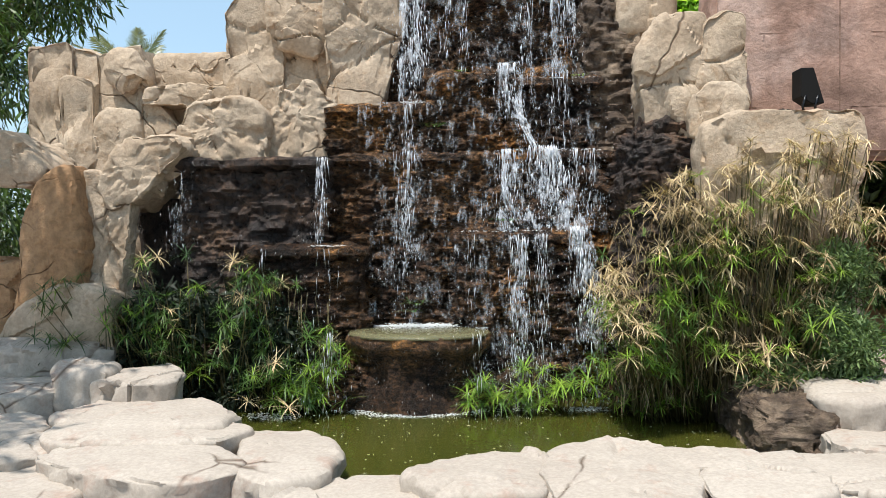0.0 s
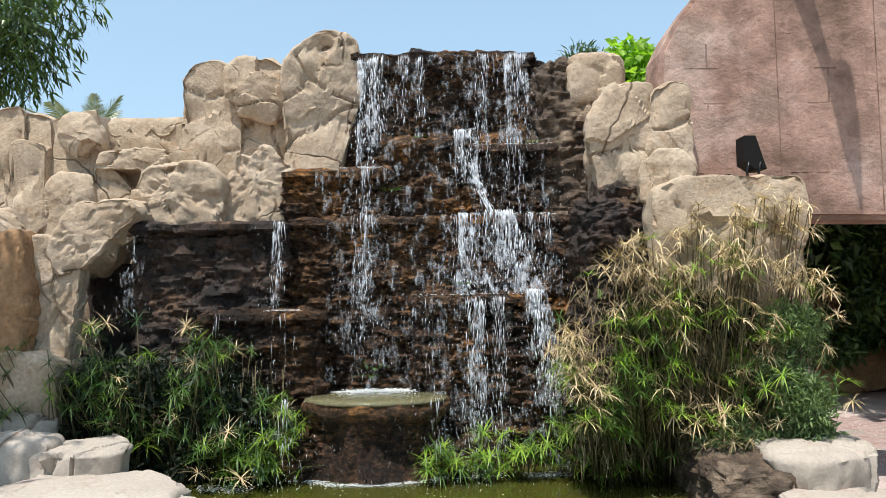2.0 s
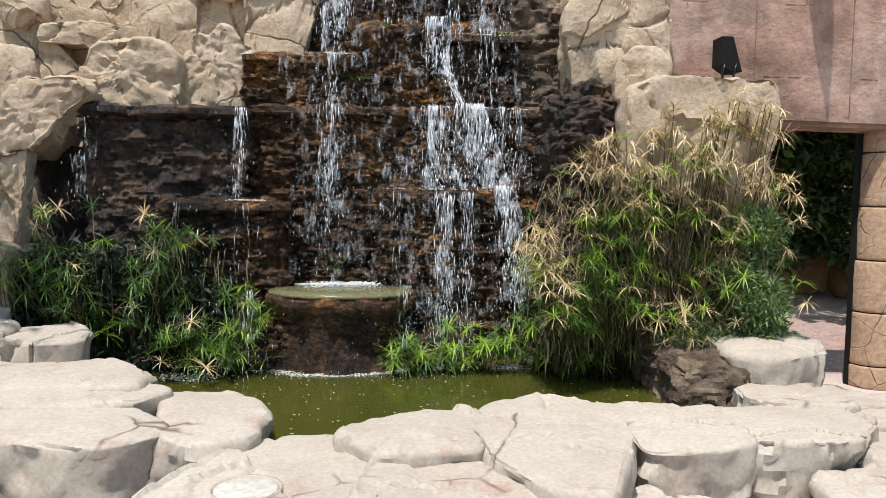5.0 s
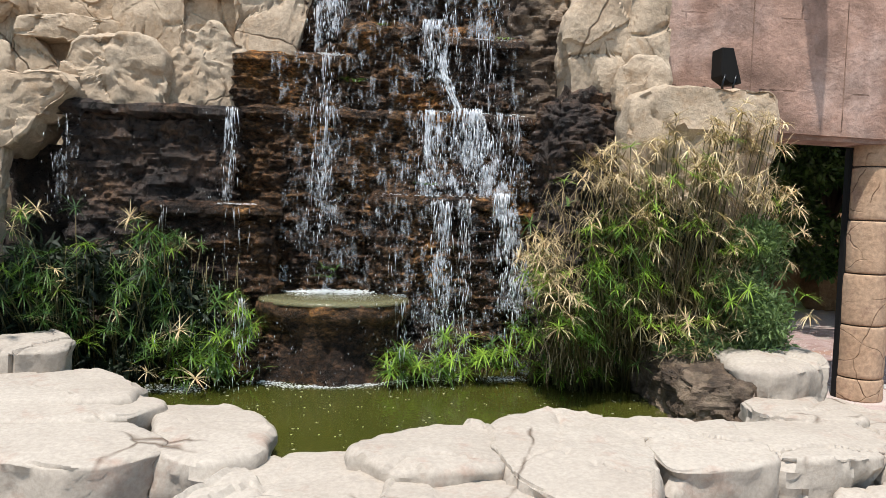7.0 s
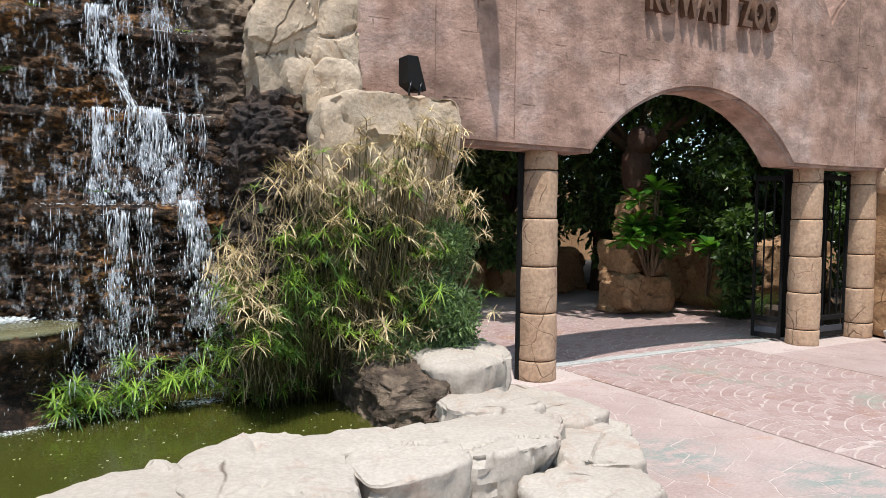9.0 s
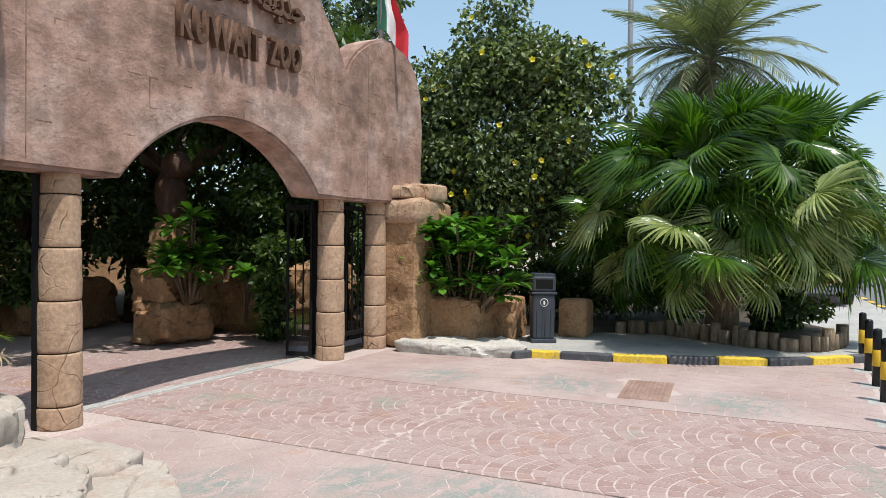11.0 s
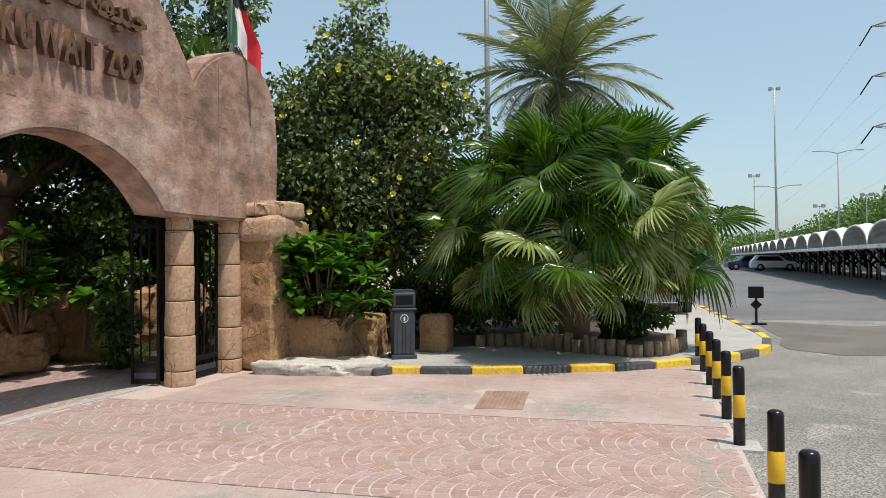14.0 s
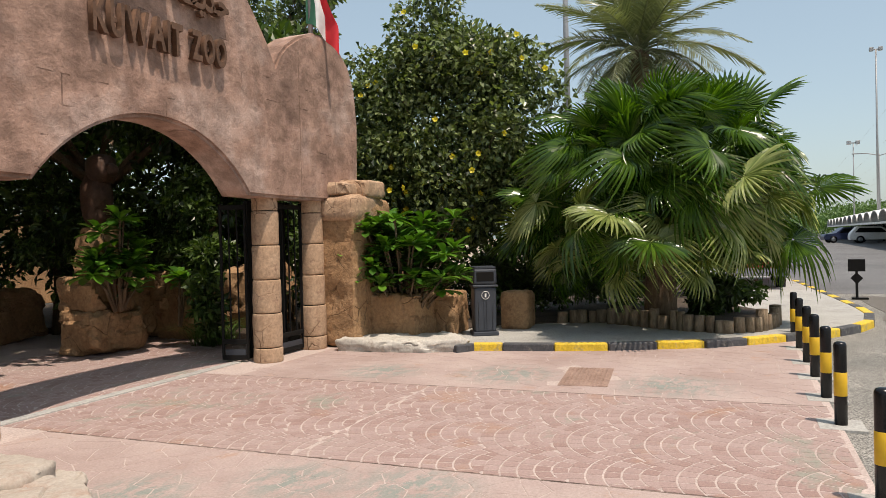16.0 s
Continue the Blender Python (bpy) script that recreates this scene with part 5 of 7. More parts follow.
def frangipani(label, base, tips, r, n, seed):
    ob = thing("frangipani_shrub", label, "shrub", base)
    b = Vector(base)
    for k, t in enumerate(tips):
        t = Vector(t) - b
        part("branch", mesh_from("branch", *tube([(t.x * 0.2, t.y * 0.2, 0), (t.x * 0.55, t.y * 0.55, t.z * 0.6), t], [0.022, 0.018, 0.014], 6)), M_BARK, ob)
        part("rosette", mesh_from("rosette", *join(rosette(t, r, n, seed + k)), smooth=True), M_FRANGI, ob)
    return ob


rf = random.Random(5)
frangipani("frangipani shrub with glossy long green leaves", (9.95, 4.6, 0.1), [(9.58 + rf.uniform(-0.32, 0.3), 4.42 + rf.uniform(-0.78, 0.84), rf.uniform(0.76, 1.84)) for i in range(84)], 0.28, 16, 40)
frangipani("frangipani in shade behind the gate", (7.9, 8.0, 0.6), [(7.75 + rf.uniform(-0.5, 0.55), 7.8 + rf.uniform(-0.3, 0.25), rf.uniform(0.85, 1.85)) for i in range(17)], 0.34, 13, 90)
frangipani("small frangipani in shade behind the gate", (8.6, 7.6, 0.3), [(8.6 + rf.uniform(-0.15, 0.15), 7.5 + rf.uniform(-0.15, 0.15), rf.uniform(0.85, 1.05)) for i in range(4)], 0.3, 12, 120)


# fan palm
def fan_leaf(seed, droop, hinge, lp):
    """A pleated fan on a stalk along +x that hangs from the stalk's end, with separate drooping tips."""
    rg = random.Random(seed)
    R, nseg = 0.62, 32
    shapes = [tube([(0, 0, 0), (lp * 0.5, 0, 0.04), (lp, 0, 0)], [0.022, 0.016, 0.012], 5)]
    ch, sh_ = math.cos(radians(hinge)), math.sin(radians(hinge))
    for i in range(nseg):
        a = radians(-125 + 250 * i / (nseg - 1))
        h = radians(250 / (nseg - 1)) / 2
        ln = R * (1.0 - 0.25 * (abs(a) / 2.18) ** 2) * rg.uniform(0.9, 1.06)
        limp, pts = rg.uniform(0.4, 1.8), []
        for u in (0.04, 0.5, 0.66, 0.84, 1.0):
            z = 0.06 * u * abs(math.sin(a)) - 0.08 * u * u
            spread = h * (0.98 if u <= 0.5 else (0.72 if u < 0.7 else (0.4 if u < 0.9 else 0.04)))
            for da, dz in ((-spread, 0), (0, 0.028 * u if u < 0.9 else 0), (spread, 0)):
                bx, by, bz = ln * u * math.cos(a + da), ln * u * math.sin(a + da), z + dz
                x, zz = lp + bx * ch + bz * sh_, -bx * sh_ + bz * ch
                if u > 0.5:
                    zz -= droop * limp * (u - 0.5) ** 1.6
                    x, by = lp + (x - lp) * (1 - 0.3 * droop * (u - 0.5)), by * (1 - 0.3 * droop * (u - 0.5))
                pts.append((x, by, zz))
        fs = []
        for k in range(4):
            b0 = 3 * k
            fs += [(b0, b0 + 1, b0 + 4, b0 + 3), (b0 + 1, b0 + 2, b0 + 5, b0 + 4)]
        shapes.append((pts, fs))
    return mesh_from("fan_leaf", *join(shapes), smooth=False)


palm = thing("fan_palm", "bushy fan palm with wide pleated leaves", "palm", (11.95, 1.12, 0.09))
part("trunk", mesh_from("trunk", *tube([(0, 0, -0.05), (0.02, 0, 0.6), (0, 0, 1.45)], [0.26, 0.24, 0.2], 12)), M_BARK, palm, "rough brown fibrous trunk")
fans = {}
rf = random.Random(21)
KINDS = [(0.2, 8, 2.0), (0.5, 30, 1.75), (0.8, 48, 1.9), (1.1, 34, 1.6), (0.4, 62, 2.05), (0.15, 0, 1.8), (0.9, 20, 1.95), (0.6, 75, 1.65)]
for i in range(250):
    u = (i + 0.5) / 250
    e = -16 + 98 * u ** 1.05 + rf.uniform(-12, 12)
    az = (i * 137.5) % 360 + rf.uniform(-25, 25)
    k = (i * 5 + rf.randrange(2)) % 8
    if e > 42 and k in (2, 3, 4, 6, 7):
        k = rf.choice((0, 5))
    pale = e < 22 and rf.random() < 0.4
    if (k, pale) not in fans:
        fans[(k, pale)] = fan_leaf(60 + k, *KINDS[k])
        fans[(k, pale)].materials.append(M_FAN_PALE if pale else M_FAN)
    ob = part("leaf", fans[(k, pale)], M_FAN, palm)
    sc = rf.uniform(0.78, 1.1) * (0.8 if e < -8 else 1.0) * (1.04 if e < 30 else (1.05 if e < 58 else 0.88))
    ob.matrix_basis = Matrix.Translation((rf.uniform(-0.15, 0.15), rf.uniform(-0.2, 0.35), 1.5 + 0.15 * max(0, e) / 80)) @ Euler((radians(rf.uniform(-75, 75)), radians(-e), radians(az)), "XYZ").to_matrix().to_4x4() @ Matrix.Scale(sc, 4)


for k, (az, e, kind, sc, z) in enumerate(((184, 6, 2, 1.15, 1.1), (150, 10, 1, 1.2, 1.3), (216, 8, 2, 1.15, 1.2), (172, 28, 2, 1.3, 1.5), (202, 30, 3, 1.35, 1.6), (138, 34, 2, 1.3, 1.6), (236, 26, 2, 1.25, 1.5), (162, -6, 2, 0.95, 1.0), (206, -8, 1, 0.95, 1.05), (190, 48, 2, 1.3, 1.7), (125, 14, 4, 1.25, 1.4), (252, 12, 7, 1.2, 1.3))):
    pale = e < 20
    if (kind, pale) not in fans:
        fans[(kind, pale)] = fan_leaf(60 + kind, *KINDS[kind])
        fans[(kind, pale)].materials.append(M_FAN_PALE if pale else M_FAN)
    ob = part("leaf", fans[(kind, pale)], M_FAN, palm)
    ob.matrix_basis = Matrix.Translation((-0.1, 0.0, z)) @ Euler((radians(rf.uniform(-50, 50)), radians(-e), radians(az)), "XYZ").to_matrix().to_4x4() @ Matrix.Scale(sc * 0.8, 4)


# date palm
def frond(seed, curve):
    rg = random.Random(seed)
    path, d, p = [], Vector((1, 0, 0.0)), Vector((0, 0, 0))
    for k in range(9):
        path.append(p.copy())
        p = p + d * 0.31
        d = (d + Vector((0, 0, -curve * 0.13))).normalized()
    shapes = [tube(path, [0.028 - 0.0028 * k for k in range(9)], 5)]
    for k in range(50):
        u = 0.14 + 0.85 * k / 49
        i = min(7, int(u * 8))
        q = path[i].lerp(path[i + 1], u * 8 - i)
        t = (path[i + 1] - path[i]).normalized()
        ln = 0.62 * math.sin(math.pi * min(1, 0.2 + u * 0.74)) * rg.uniform(0.8, 1.1)
        for s in (-1, 1):
            dr = (t * 0.75 + Vector((0, s * 0.75, 0.22 + rg.uniform(-0.2, 0.2)))).normalized()
            shapes.append(blade(q, dr, ln, 0.033, 0.6, 3))
    return mesh_from("frond", *join(shapes), smooth=False)


def date_palm(label, base, h, n, scale, seed, tilt=0.0):
    ob = thing("date_palm", label, "palm", base)
    path = [(0.03 * math.sin(k), 0.02 * math.cos(2 * k), h * k / 14) for k in range(15)]
    part("trunk", mesh_from("trunk", *tube(path, [0.2 + 0.02 * (k % 2) for k in range(15)], 10)), M_BARK, ob)
    rg = random.Random(seed)
    for i in range(n):
        e = -44 + 128 * (i / max(1, n - 1)) ** 0.85
        key = ("date", i % 4, e > 30)
        if key not in fans:
            fans[key] = frond(200 + i, 0.9 if e > 30 else 1.4)
            fans[key].materials.append(M_DATE)
        f = part("frond", fans[key], M_DATE, ob)
        f.matrix_basis = Matrix.Translation((0, 0, h)) @ Euler((radians(rg.uniform(-30, 30)), radians(-e), radians((i * 137.5 + rg.uniform(-10, 10)) % 360)), "XYZ").to_matrix().to_4x4() @ Matrix.Scale(scale * rg.uniform(0.85, 1.1), 4)
    return ob


date_palm("date palm with arching grey-green fronds", (18.0, 2.05, 0.1), 5.7, 58, 1.08, 6)
date_palm("distant date palm behind the rock wall", (-8.2, 17.5, 0.0), 4.9, 22, 0.8, 8)
date_palm("distant date palm behind the rock wall", (-7.2, 18.5, 0.0), 4.9, 20, 0.6, 9)

# trees round the waterfall and in the garden
tree("casuarina_tree", "tall dark tree with drooping fine foliage", (-7.0, 9.5, 0.0), 4.0, blob_ring((-5.9, 9.3, 5.9), 1.25, 1.0, 1.5, 26, 0.5, 7) + blob_ring((-5.4, 9.0, 5.3), 0.45, 0.4, 0.5, 6, 0.3, 70), 6500, 0.2, M_LEAF_DARK, 0.16, 0.16, 0.3, 1.2, 8)
tree("casuarina_tree", "tall dark tree with drooping fine foliage", (-6.9, 8.2, 0.0), 1.5, blob_ring((-6.0, 8.2, 2.6), 0.9, 0.6, 1.6, 26, 0.55, 17) + blob_ring((-6.2, 8.6, 4.2), 0.7, 0.6, 0.8, 12, 0.5, 19), 11000, 0.2, M_LEAF_DARK, 0.12, 0.16, 0.3, 1.2, 18)
tree("casuarina_tree", "casuarina that shades the pool's far rim", (-5.6, 2.6, 0.0), 3.4, blob_ring((-4.2, 2.9, 5.0), 1.1, 1.6, 0.7, 22, 0.5, 27), 5200, 0.24, M_LEAF_DARK, 0.14, 0.2, 0.3, 1.0, 28)
tree("bright_tree", "young tree with bright lime-green leaves", (2.8, 9.2, 0.0), 3.4, blob_ring((2.75, 9.1, 4.3), 0.35, 0.3, 0.45, 11, 0.26, 9), 1300, 0.13, M_LEAF_BRIGHT, 0.05, 0.75, 0.3, 0.5, 10)
tree("conifer_shrub", "dark green needle shrub behind the cliff", (2.0, 8.9, 0.0), 3.9, [((1.98, 9.0, 4.5), (0.26, 0.25, 0.2)), ((2.3, 9.0, 4.38), (0.16, 0.15, 0.12)), ((1.85, 9.0, 4.4), (0.15, 0.15, 0.15))], 900, 0.13, M_LEAF_DARK, 0.05, 0.12, 0.2, -0.5, 11, "shrub")
tree("background_tree", "feathery tree behind the gate wall", (13.0, 8.6, 0.0), 4.6, blob_ring((13.0, 8.3, 6.3), 1.2, 1.2, 0.9, 13, 0.45, 12), 2600, 0.16, M_LEAF, 0.08, 0.5, 0.3, 0.2, 13)
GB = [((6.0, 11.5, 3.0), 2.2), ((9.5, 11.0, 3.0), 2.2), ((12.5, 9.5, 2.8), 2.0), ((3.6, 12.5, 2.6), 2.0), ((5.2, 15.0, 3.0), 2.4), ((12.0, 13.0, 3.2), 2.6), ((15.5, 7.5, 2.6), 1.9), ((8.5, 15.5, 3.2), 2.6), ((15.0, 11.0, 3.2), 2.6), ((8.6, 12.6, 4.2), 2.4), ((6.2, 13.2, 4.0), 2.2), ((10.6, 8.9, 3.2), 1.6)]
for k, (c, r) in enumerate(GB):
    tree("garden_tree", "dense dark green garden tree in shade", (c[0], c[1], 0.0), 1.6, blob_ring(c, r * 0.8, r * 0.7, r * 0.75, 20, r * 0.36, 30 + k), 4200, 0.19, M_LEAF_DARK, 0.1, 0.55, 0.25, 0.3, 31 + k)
# crowns added mostly behind the gate wall to keep the garden dark
cb = []
for k, (c, r) in enumerate((((6.8, 7.6, 4.3), 1.3), ((8.5, 7.5, 4.5), 1.3), ((5.0, 8.2, 4.2), 1.3), ((10.2, 7.4, 4.3), 1.2), ((7.0, 9.6, 4.3), 1.8), ((10.0, 9.8, 4.4), 1.8), ((4.6, 10.2, 3.9), 1.7), ((3.2, 8.6, 3.7), 1.1), ((12.0, 8.2, 4.4), 1.6), ((7.5, 12.0, 4.6), 2.0), ((11.5, 12.0, 4.6), 2.0), ((8.4, 8.6, 5.0), 1.6), ((5.8, 9.2, 5.0), 1.5), ((6.0, 8.4, 4.9), 1.4), ((5.0, 10.2, 4.9), 1.6), ((7.4, 9.4, 4.9), 1.5))):
    cb += blob_ring(c, r * 0.85, r * 0.85, r * 0.4, 14, r * 0.34, 300 + k)
tree("canopy_tree", "wide tree added over the garden, mostly unseen, to shade it", (9.6, 10.0, 0.0), 2.9, cb, 21000, 0.22, M_LEAF_DARK, 0.16, 0.55, 0.25, 0.3, 77)
# shrubs added in dark leaf colour to make the dark under the trees
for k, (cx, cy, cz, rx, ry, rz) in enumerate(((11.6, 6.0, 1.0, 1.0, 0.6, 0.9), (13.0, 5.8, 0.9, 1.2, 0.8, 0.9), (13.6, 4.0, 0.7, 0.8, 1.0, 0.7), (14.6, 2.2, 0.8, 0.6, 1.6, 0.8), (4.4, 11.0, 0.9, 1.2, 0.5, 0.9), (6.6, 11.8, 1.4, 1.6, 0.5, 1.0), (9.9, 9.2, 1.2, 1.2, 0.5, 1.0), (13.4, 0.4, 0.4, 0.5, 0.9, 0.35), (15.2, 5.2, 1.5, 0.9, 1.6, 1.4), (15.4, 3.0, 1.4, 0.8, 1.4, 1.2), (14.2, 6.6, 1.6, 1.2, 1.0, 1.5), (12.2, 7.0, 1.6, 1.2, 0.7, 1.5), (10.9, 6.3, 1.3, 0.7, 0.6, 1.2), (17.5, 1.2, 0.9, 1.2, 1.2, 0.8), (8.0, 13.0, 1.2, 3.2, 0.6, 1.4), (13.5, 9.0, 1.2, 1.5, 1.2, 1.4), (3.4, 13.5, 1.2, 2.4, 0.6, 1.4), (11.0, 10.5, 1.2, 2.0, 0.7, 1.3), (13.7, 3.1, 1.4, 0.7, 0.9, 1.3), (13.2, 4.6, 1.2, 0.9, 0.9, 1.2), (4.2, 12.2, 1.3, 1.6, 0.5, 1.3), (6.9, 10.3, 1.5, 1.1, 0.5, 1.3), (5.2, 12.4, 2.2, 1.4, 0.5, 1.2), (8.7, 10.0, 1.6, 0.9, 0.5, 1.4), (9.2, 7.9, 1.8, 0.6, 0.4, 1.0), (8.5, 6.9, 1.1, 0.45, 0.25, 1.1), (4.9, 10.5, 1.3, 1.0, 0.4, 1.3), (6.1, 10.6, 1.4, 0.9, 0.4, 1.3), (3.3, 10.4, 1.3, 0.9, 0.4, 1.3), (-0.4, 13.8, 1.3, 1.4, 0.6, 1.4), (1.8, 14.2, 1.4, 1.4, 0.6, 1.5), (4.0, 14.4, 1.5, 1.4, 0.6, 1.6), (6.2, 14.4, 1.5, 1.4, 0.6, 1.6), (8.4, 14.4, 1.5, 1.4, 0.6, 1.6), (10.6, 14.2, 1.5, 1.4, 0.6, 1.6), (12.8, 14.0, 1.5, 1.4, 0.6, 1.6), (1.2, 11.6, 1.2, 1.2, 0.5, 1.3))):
    solid("hedge_shrub", leaf_cloud("hedge", blob_ring((cx, cy, cz), rx * 0.8, ry * 0.8, rz * 0.7, 12, min(rx, ry, rz) * 0.6, 60 + k), 2200, 0.13, 0.5, 0.3, 0.2, 61 + k), M_LEAF_DARK, "dense dark green shrub added to fill the shade", "shrub")
# near-black leaves inside both sedges; the shade of their gaps is put into colour
M_GAP_SHADE = leaf_mat("sedge_gap_shade", (0.004, 0.010, 0.003), (0.016, 0.03, 0.008), 0.7, 0.05)
tagged(part("inner_leaves", leaf_cloud("inner", blob_ring((-0.12, 0.10, 0.72), 0.5, 0.06, 0.48, 30, 0.17, 501), 5200, 0.12, 0.2, 0.1, 0.4, 502), M_GAP_SHADE, bpy.data.objects["sedge_bush"]), kind="stuff")
tagged(part("inner_leaves", leaf_cloud("inner", blob_ring((0.05, 0.05, 0.45), 0.8, 0.08, 0.4, 34, 0.17, 503), 5200, 0.12, 0.2, 0.1, 0.4, 504), M_GAP_SHADE, bpy.data.objects["sedge_bush.001"]), kind="stuff")


def fine_shrub(label, base, c, rad, n, r, leaves, size, seed):
    """A shrub of thin stems under a mass of tiny leaves."""
    ob = thing("fine_shrub", label, "shrub", base)
    b = Vector(base)
    rg = random.Random(seed)
    loc = [(tuple(Vector(p) - b), q) for p, q in blob_ring(c, *rad, n, r, seed)]
    for p, q in rg.sample(loc, 7):
        part("stem", mesh_from("stem", *tube([(p[0] * 0.3, p[1] * 0.3, 0.0), (p[0] * 0.7, p[1] * 0.7, p[2] * 0.6), p], [0.009, 0.007, 0.004], 5)), M_BARK, ob)
    tagged(part("leaves", leaf_cloud("shrub", loc, leaves, size, 0.28, 0.2, -0.2, seed + 1), M_LEAF_GREY, ob), kind="stuff")
    return ob


fine_shrub("fine-leaved grey-green shrub beside the sedge", (2.46, 4.55, 0.3), (2.31, 4.42, 0.95), (0.13, 0.2, 0.42), 30, 0.13, 11000, 0.045, 81)
fine_shrub("low grey-green creeping shrub at the rock's foot", (2.15, 4.5, 0.3), (2.15, 4.42, 0.6), (0.45, 0.12, 0.1), 14, 0.13, 1800, 0.06, 83)
fine_shrub("grey-green shrub standing in the gate's side passage", (6.7, 11.35, 0.76), (6.7, 11.35, 1.3), (0.28, 0.2, 0.36), 16, 0.2, 3600, 0.08, 85)
gr = []
for i in range(420):
    a = rnd(0, 6.28)
    gr.append(blade((9.0 + rnd(-0.25, 0.25), 7.3 + rnd(-0.2, 0.2), 0.0), (math.cos(a) * 0.55, math.sin(a) * 0.55, 1), rnd(0.5, 0.9), 0.012, 1.3, 4))
solid("grass_clump", mesh_from("grass", *join(gr), smooth=False), M_SEDGE, "tall arching green grass clump by the gate", "grass")

# ---------------------------------------------------------------- garden inside the gate
inside = dict(material=M_TAN, k=8.0, amp=0.04, freq=1.6, crack=0.025, step=0.06, group="garden rocks")
for x0, x1, y0, y1, z1 in ((2.2, 4.0, 10.6, 11.4, 0.95), (4.0, 5.6, 11.0, 11.7, 0.85), (5.5, 7.3, 11.1, 11.8, 0.8), (7.1, 9.0, 10.6, 11.3, 0.85), (8.3, 9.3, 8.6, 9.3, 0.9), (9.2, 10.4, 8.0, 8.9, 1.1), (10.0, 11.2, 7.2, 8.0, 1.2), (5.6, 6.2, 10.9, 11.5, 1.5)):
    rock(x0, x1, y0, y1, 0.0, z1, label="tan retaining rock in the shaded garden", **inside)
rock(7.45, 8.5, 8.0, 8.8, 0.0, 0.62, label="broad tan rock step of the pedestal", **{**inside, "step": 0.04, "k": 10, "fine": 0.1})
rock(7.5, 8.3, 8.1, 8.8, 0.58, 1.10, label="tan rock pedestal inside the gate", **{**inside, "step": 0.04, "k": 8, "fine": 0.1})
rock(7.68, 8.14, 8.15, 8.65, 1.06, 1.80, label="upright rock under the statue", **{**inside, "step": 0.04, "k": 7, "taper": (0.2, 0.1), "lean": (0.04, 0.0), "fine": 0.1})
pieces = []
for px, py, pz, w, d, h, sd in ((0.0, 0.05, 0.0, 0.36, 0.42, 0.78, 321), (0.0, -0.06, 0.60, 0.40, 0.36, 0.42, 322), (0.0, -0.24, 0.70, 0.17, 0.18, 0.18, 323)):
    me = rock_mesh(w, d, h, sd, k=2.6, amp=0.02, freq=3.0, crack=0.0, step=0.03, facets=2, chip=0.97, chisel=0.02)
    pieces.append(([v.co + Vector((px, py, pz)) for v in me.vertices], [tuple(p.vertices) for p in me.polygons]))
    bpy.data.meshes.remove(me)
solid("statue", mesh_from("statue", *join(pieces)), surf("statue_brown", (0.05, 0.026, 0.016), (0.085, 0.042, 0.025), None, 3, 30, 0.7, 0.3), "reddish brown seated beast statue on a rock pedestal", "statue", (7.93, 8.35, 1.78))
solid("garden_wall", box(-1.0, 22.0, 17.5, 17.8, 0.0, 2.4, 0.02), M_TAN, "tan garden wall behind the trees", "wall", kind="structure")
pg = thing("pergola", "dark timber pergola frame deep in the garden", "pergola", (5.6, 13.2, 0.0))
for px in (-1.2, 0.0, 1.3):
    part("post", box(px - 0.06, px + 0.06, -0.06, 0.06, 0, 2.3, 0.01), M_DARK, pg)
part("beam", box(-1.5, 1.6, -0.1, 0.1, 2.2, 2.4, 0.01), M_DARK, pg)
part("panel", box(-1.5, 1.6, 0.3, 0.36, 0.0, 0.95, 0.01), M_DARK, pg)
part("pale_post", box(0.42, 0.5, -0.03, 0.03, 0.9, 1.9, 0.01), M_WHITE, pg, "white painted post")

# gate leaves
def gate_leaf(label, a, b, h):
    a, b = Vector(a), Vector(b)
    ln = (b - a).length
    g = thing("gate_leaf", label, "gate", (a.x, a.y, 0.0), math.degrees(math.atan2(b.y - a.y, b.x - a.x)))
    for x in (0.0, ln):
        part("stile", box(x - 0.014, x + 0.014, -0.02, 0.02, 0.03, h, 0.004), M_DARK, g)
    for z in (0.06, 0.26, h - 0.05):
        part("rail", box(0, ln, -0.02, 0.02, z - 0.03, z + 0.03, 0.004), M_DARK, g)
    part("kick_panel", box(0.03, ln - 0.03, -0.012, 0.012, 0.09, 0.16, 0.003), M_BIN, g, "dark grey bottom panel")
    k = max(3, int(ln / 0.14))
    for i in range(1, k):
        part("bar", box(ln * i / k - 0.008, ln * i / k + 0.008, -0.008, 0.008, 0.26, h - 0.05), M_DARK, g)
    return g


gate_leaf("dark metal gate leaf folded open behind a column", (7.72, 5.74), (7.64, 6.05), 2.0)
gate_leaf("dark metal side gate between two columns", (8.06, 5.62), (8.80, 5.62), 2.02)
solid("gate_post", box(-0.025, 0.025, -0.03, 0.03, 0, 2.05, 0.006), M_DARK, "thin dark metal post beside a column", "post", (3.765, 5.56, 0))
# black sheet added where the side passage lies in shade
solid("side_fence", box(8.0, 8.85, 5.9, 5.96, 0.0, 2.05, 0.004), M_DARK, "black sheet added for the dark of the passage behind the side gate", "fence")

# ---------------------------------------------------------------- sign, flags, floodlight
sign = thing("gate_sign", "raised brown letters on the gate wall", "sign", (5.75, 5.29, 3.45))


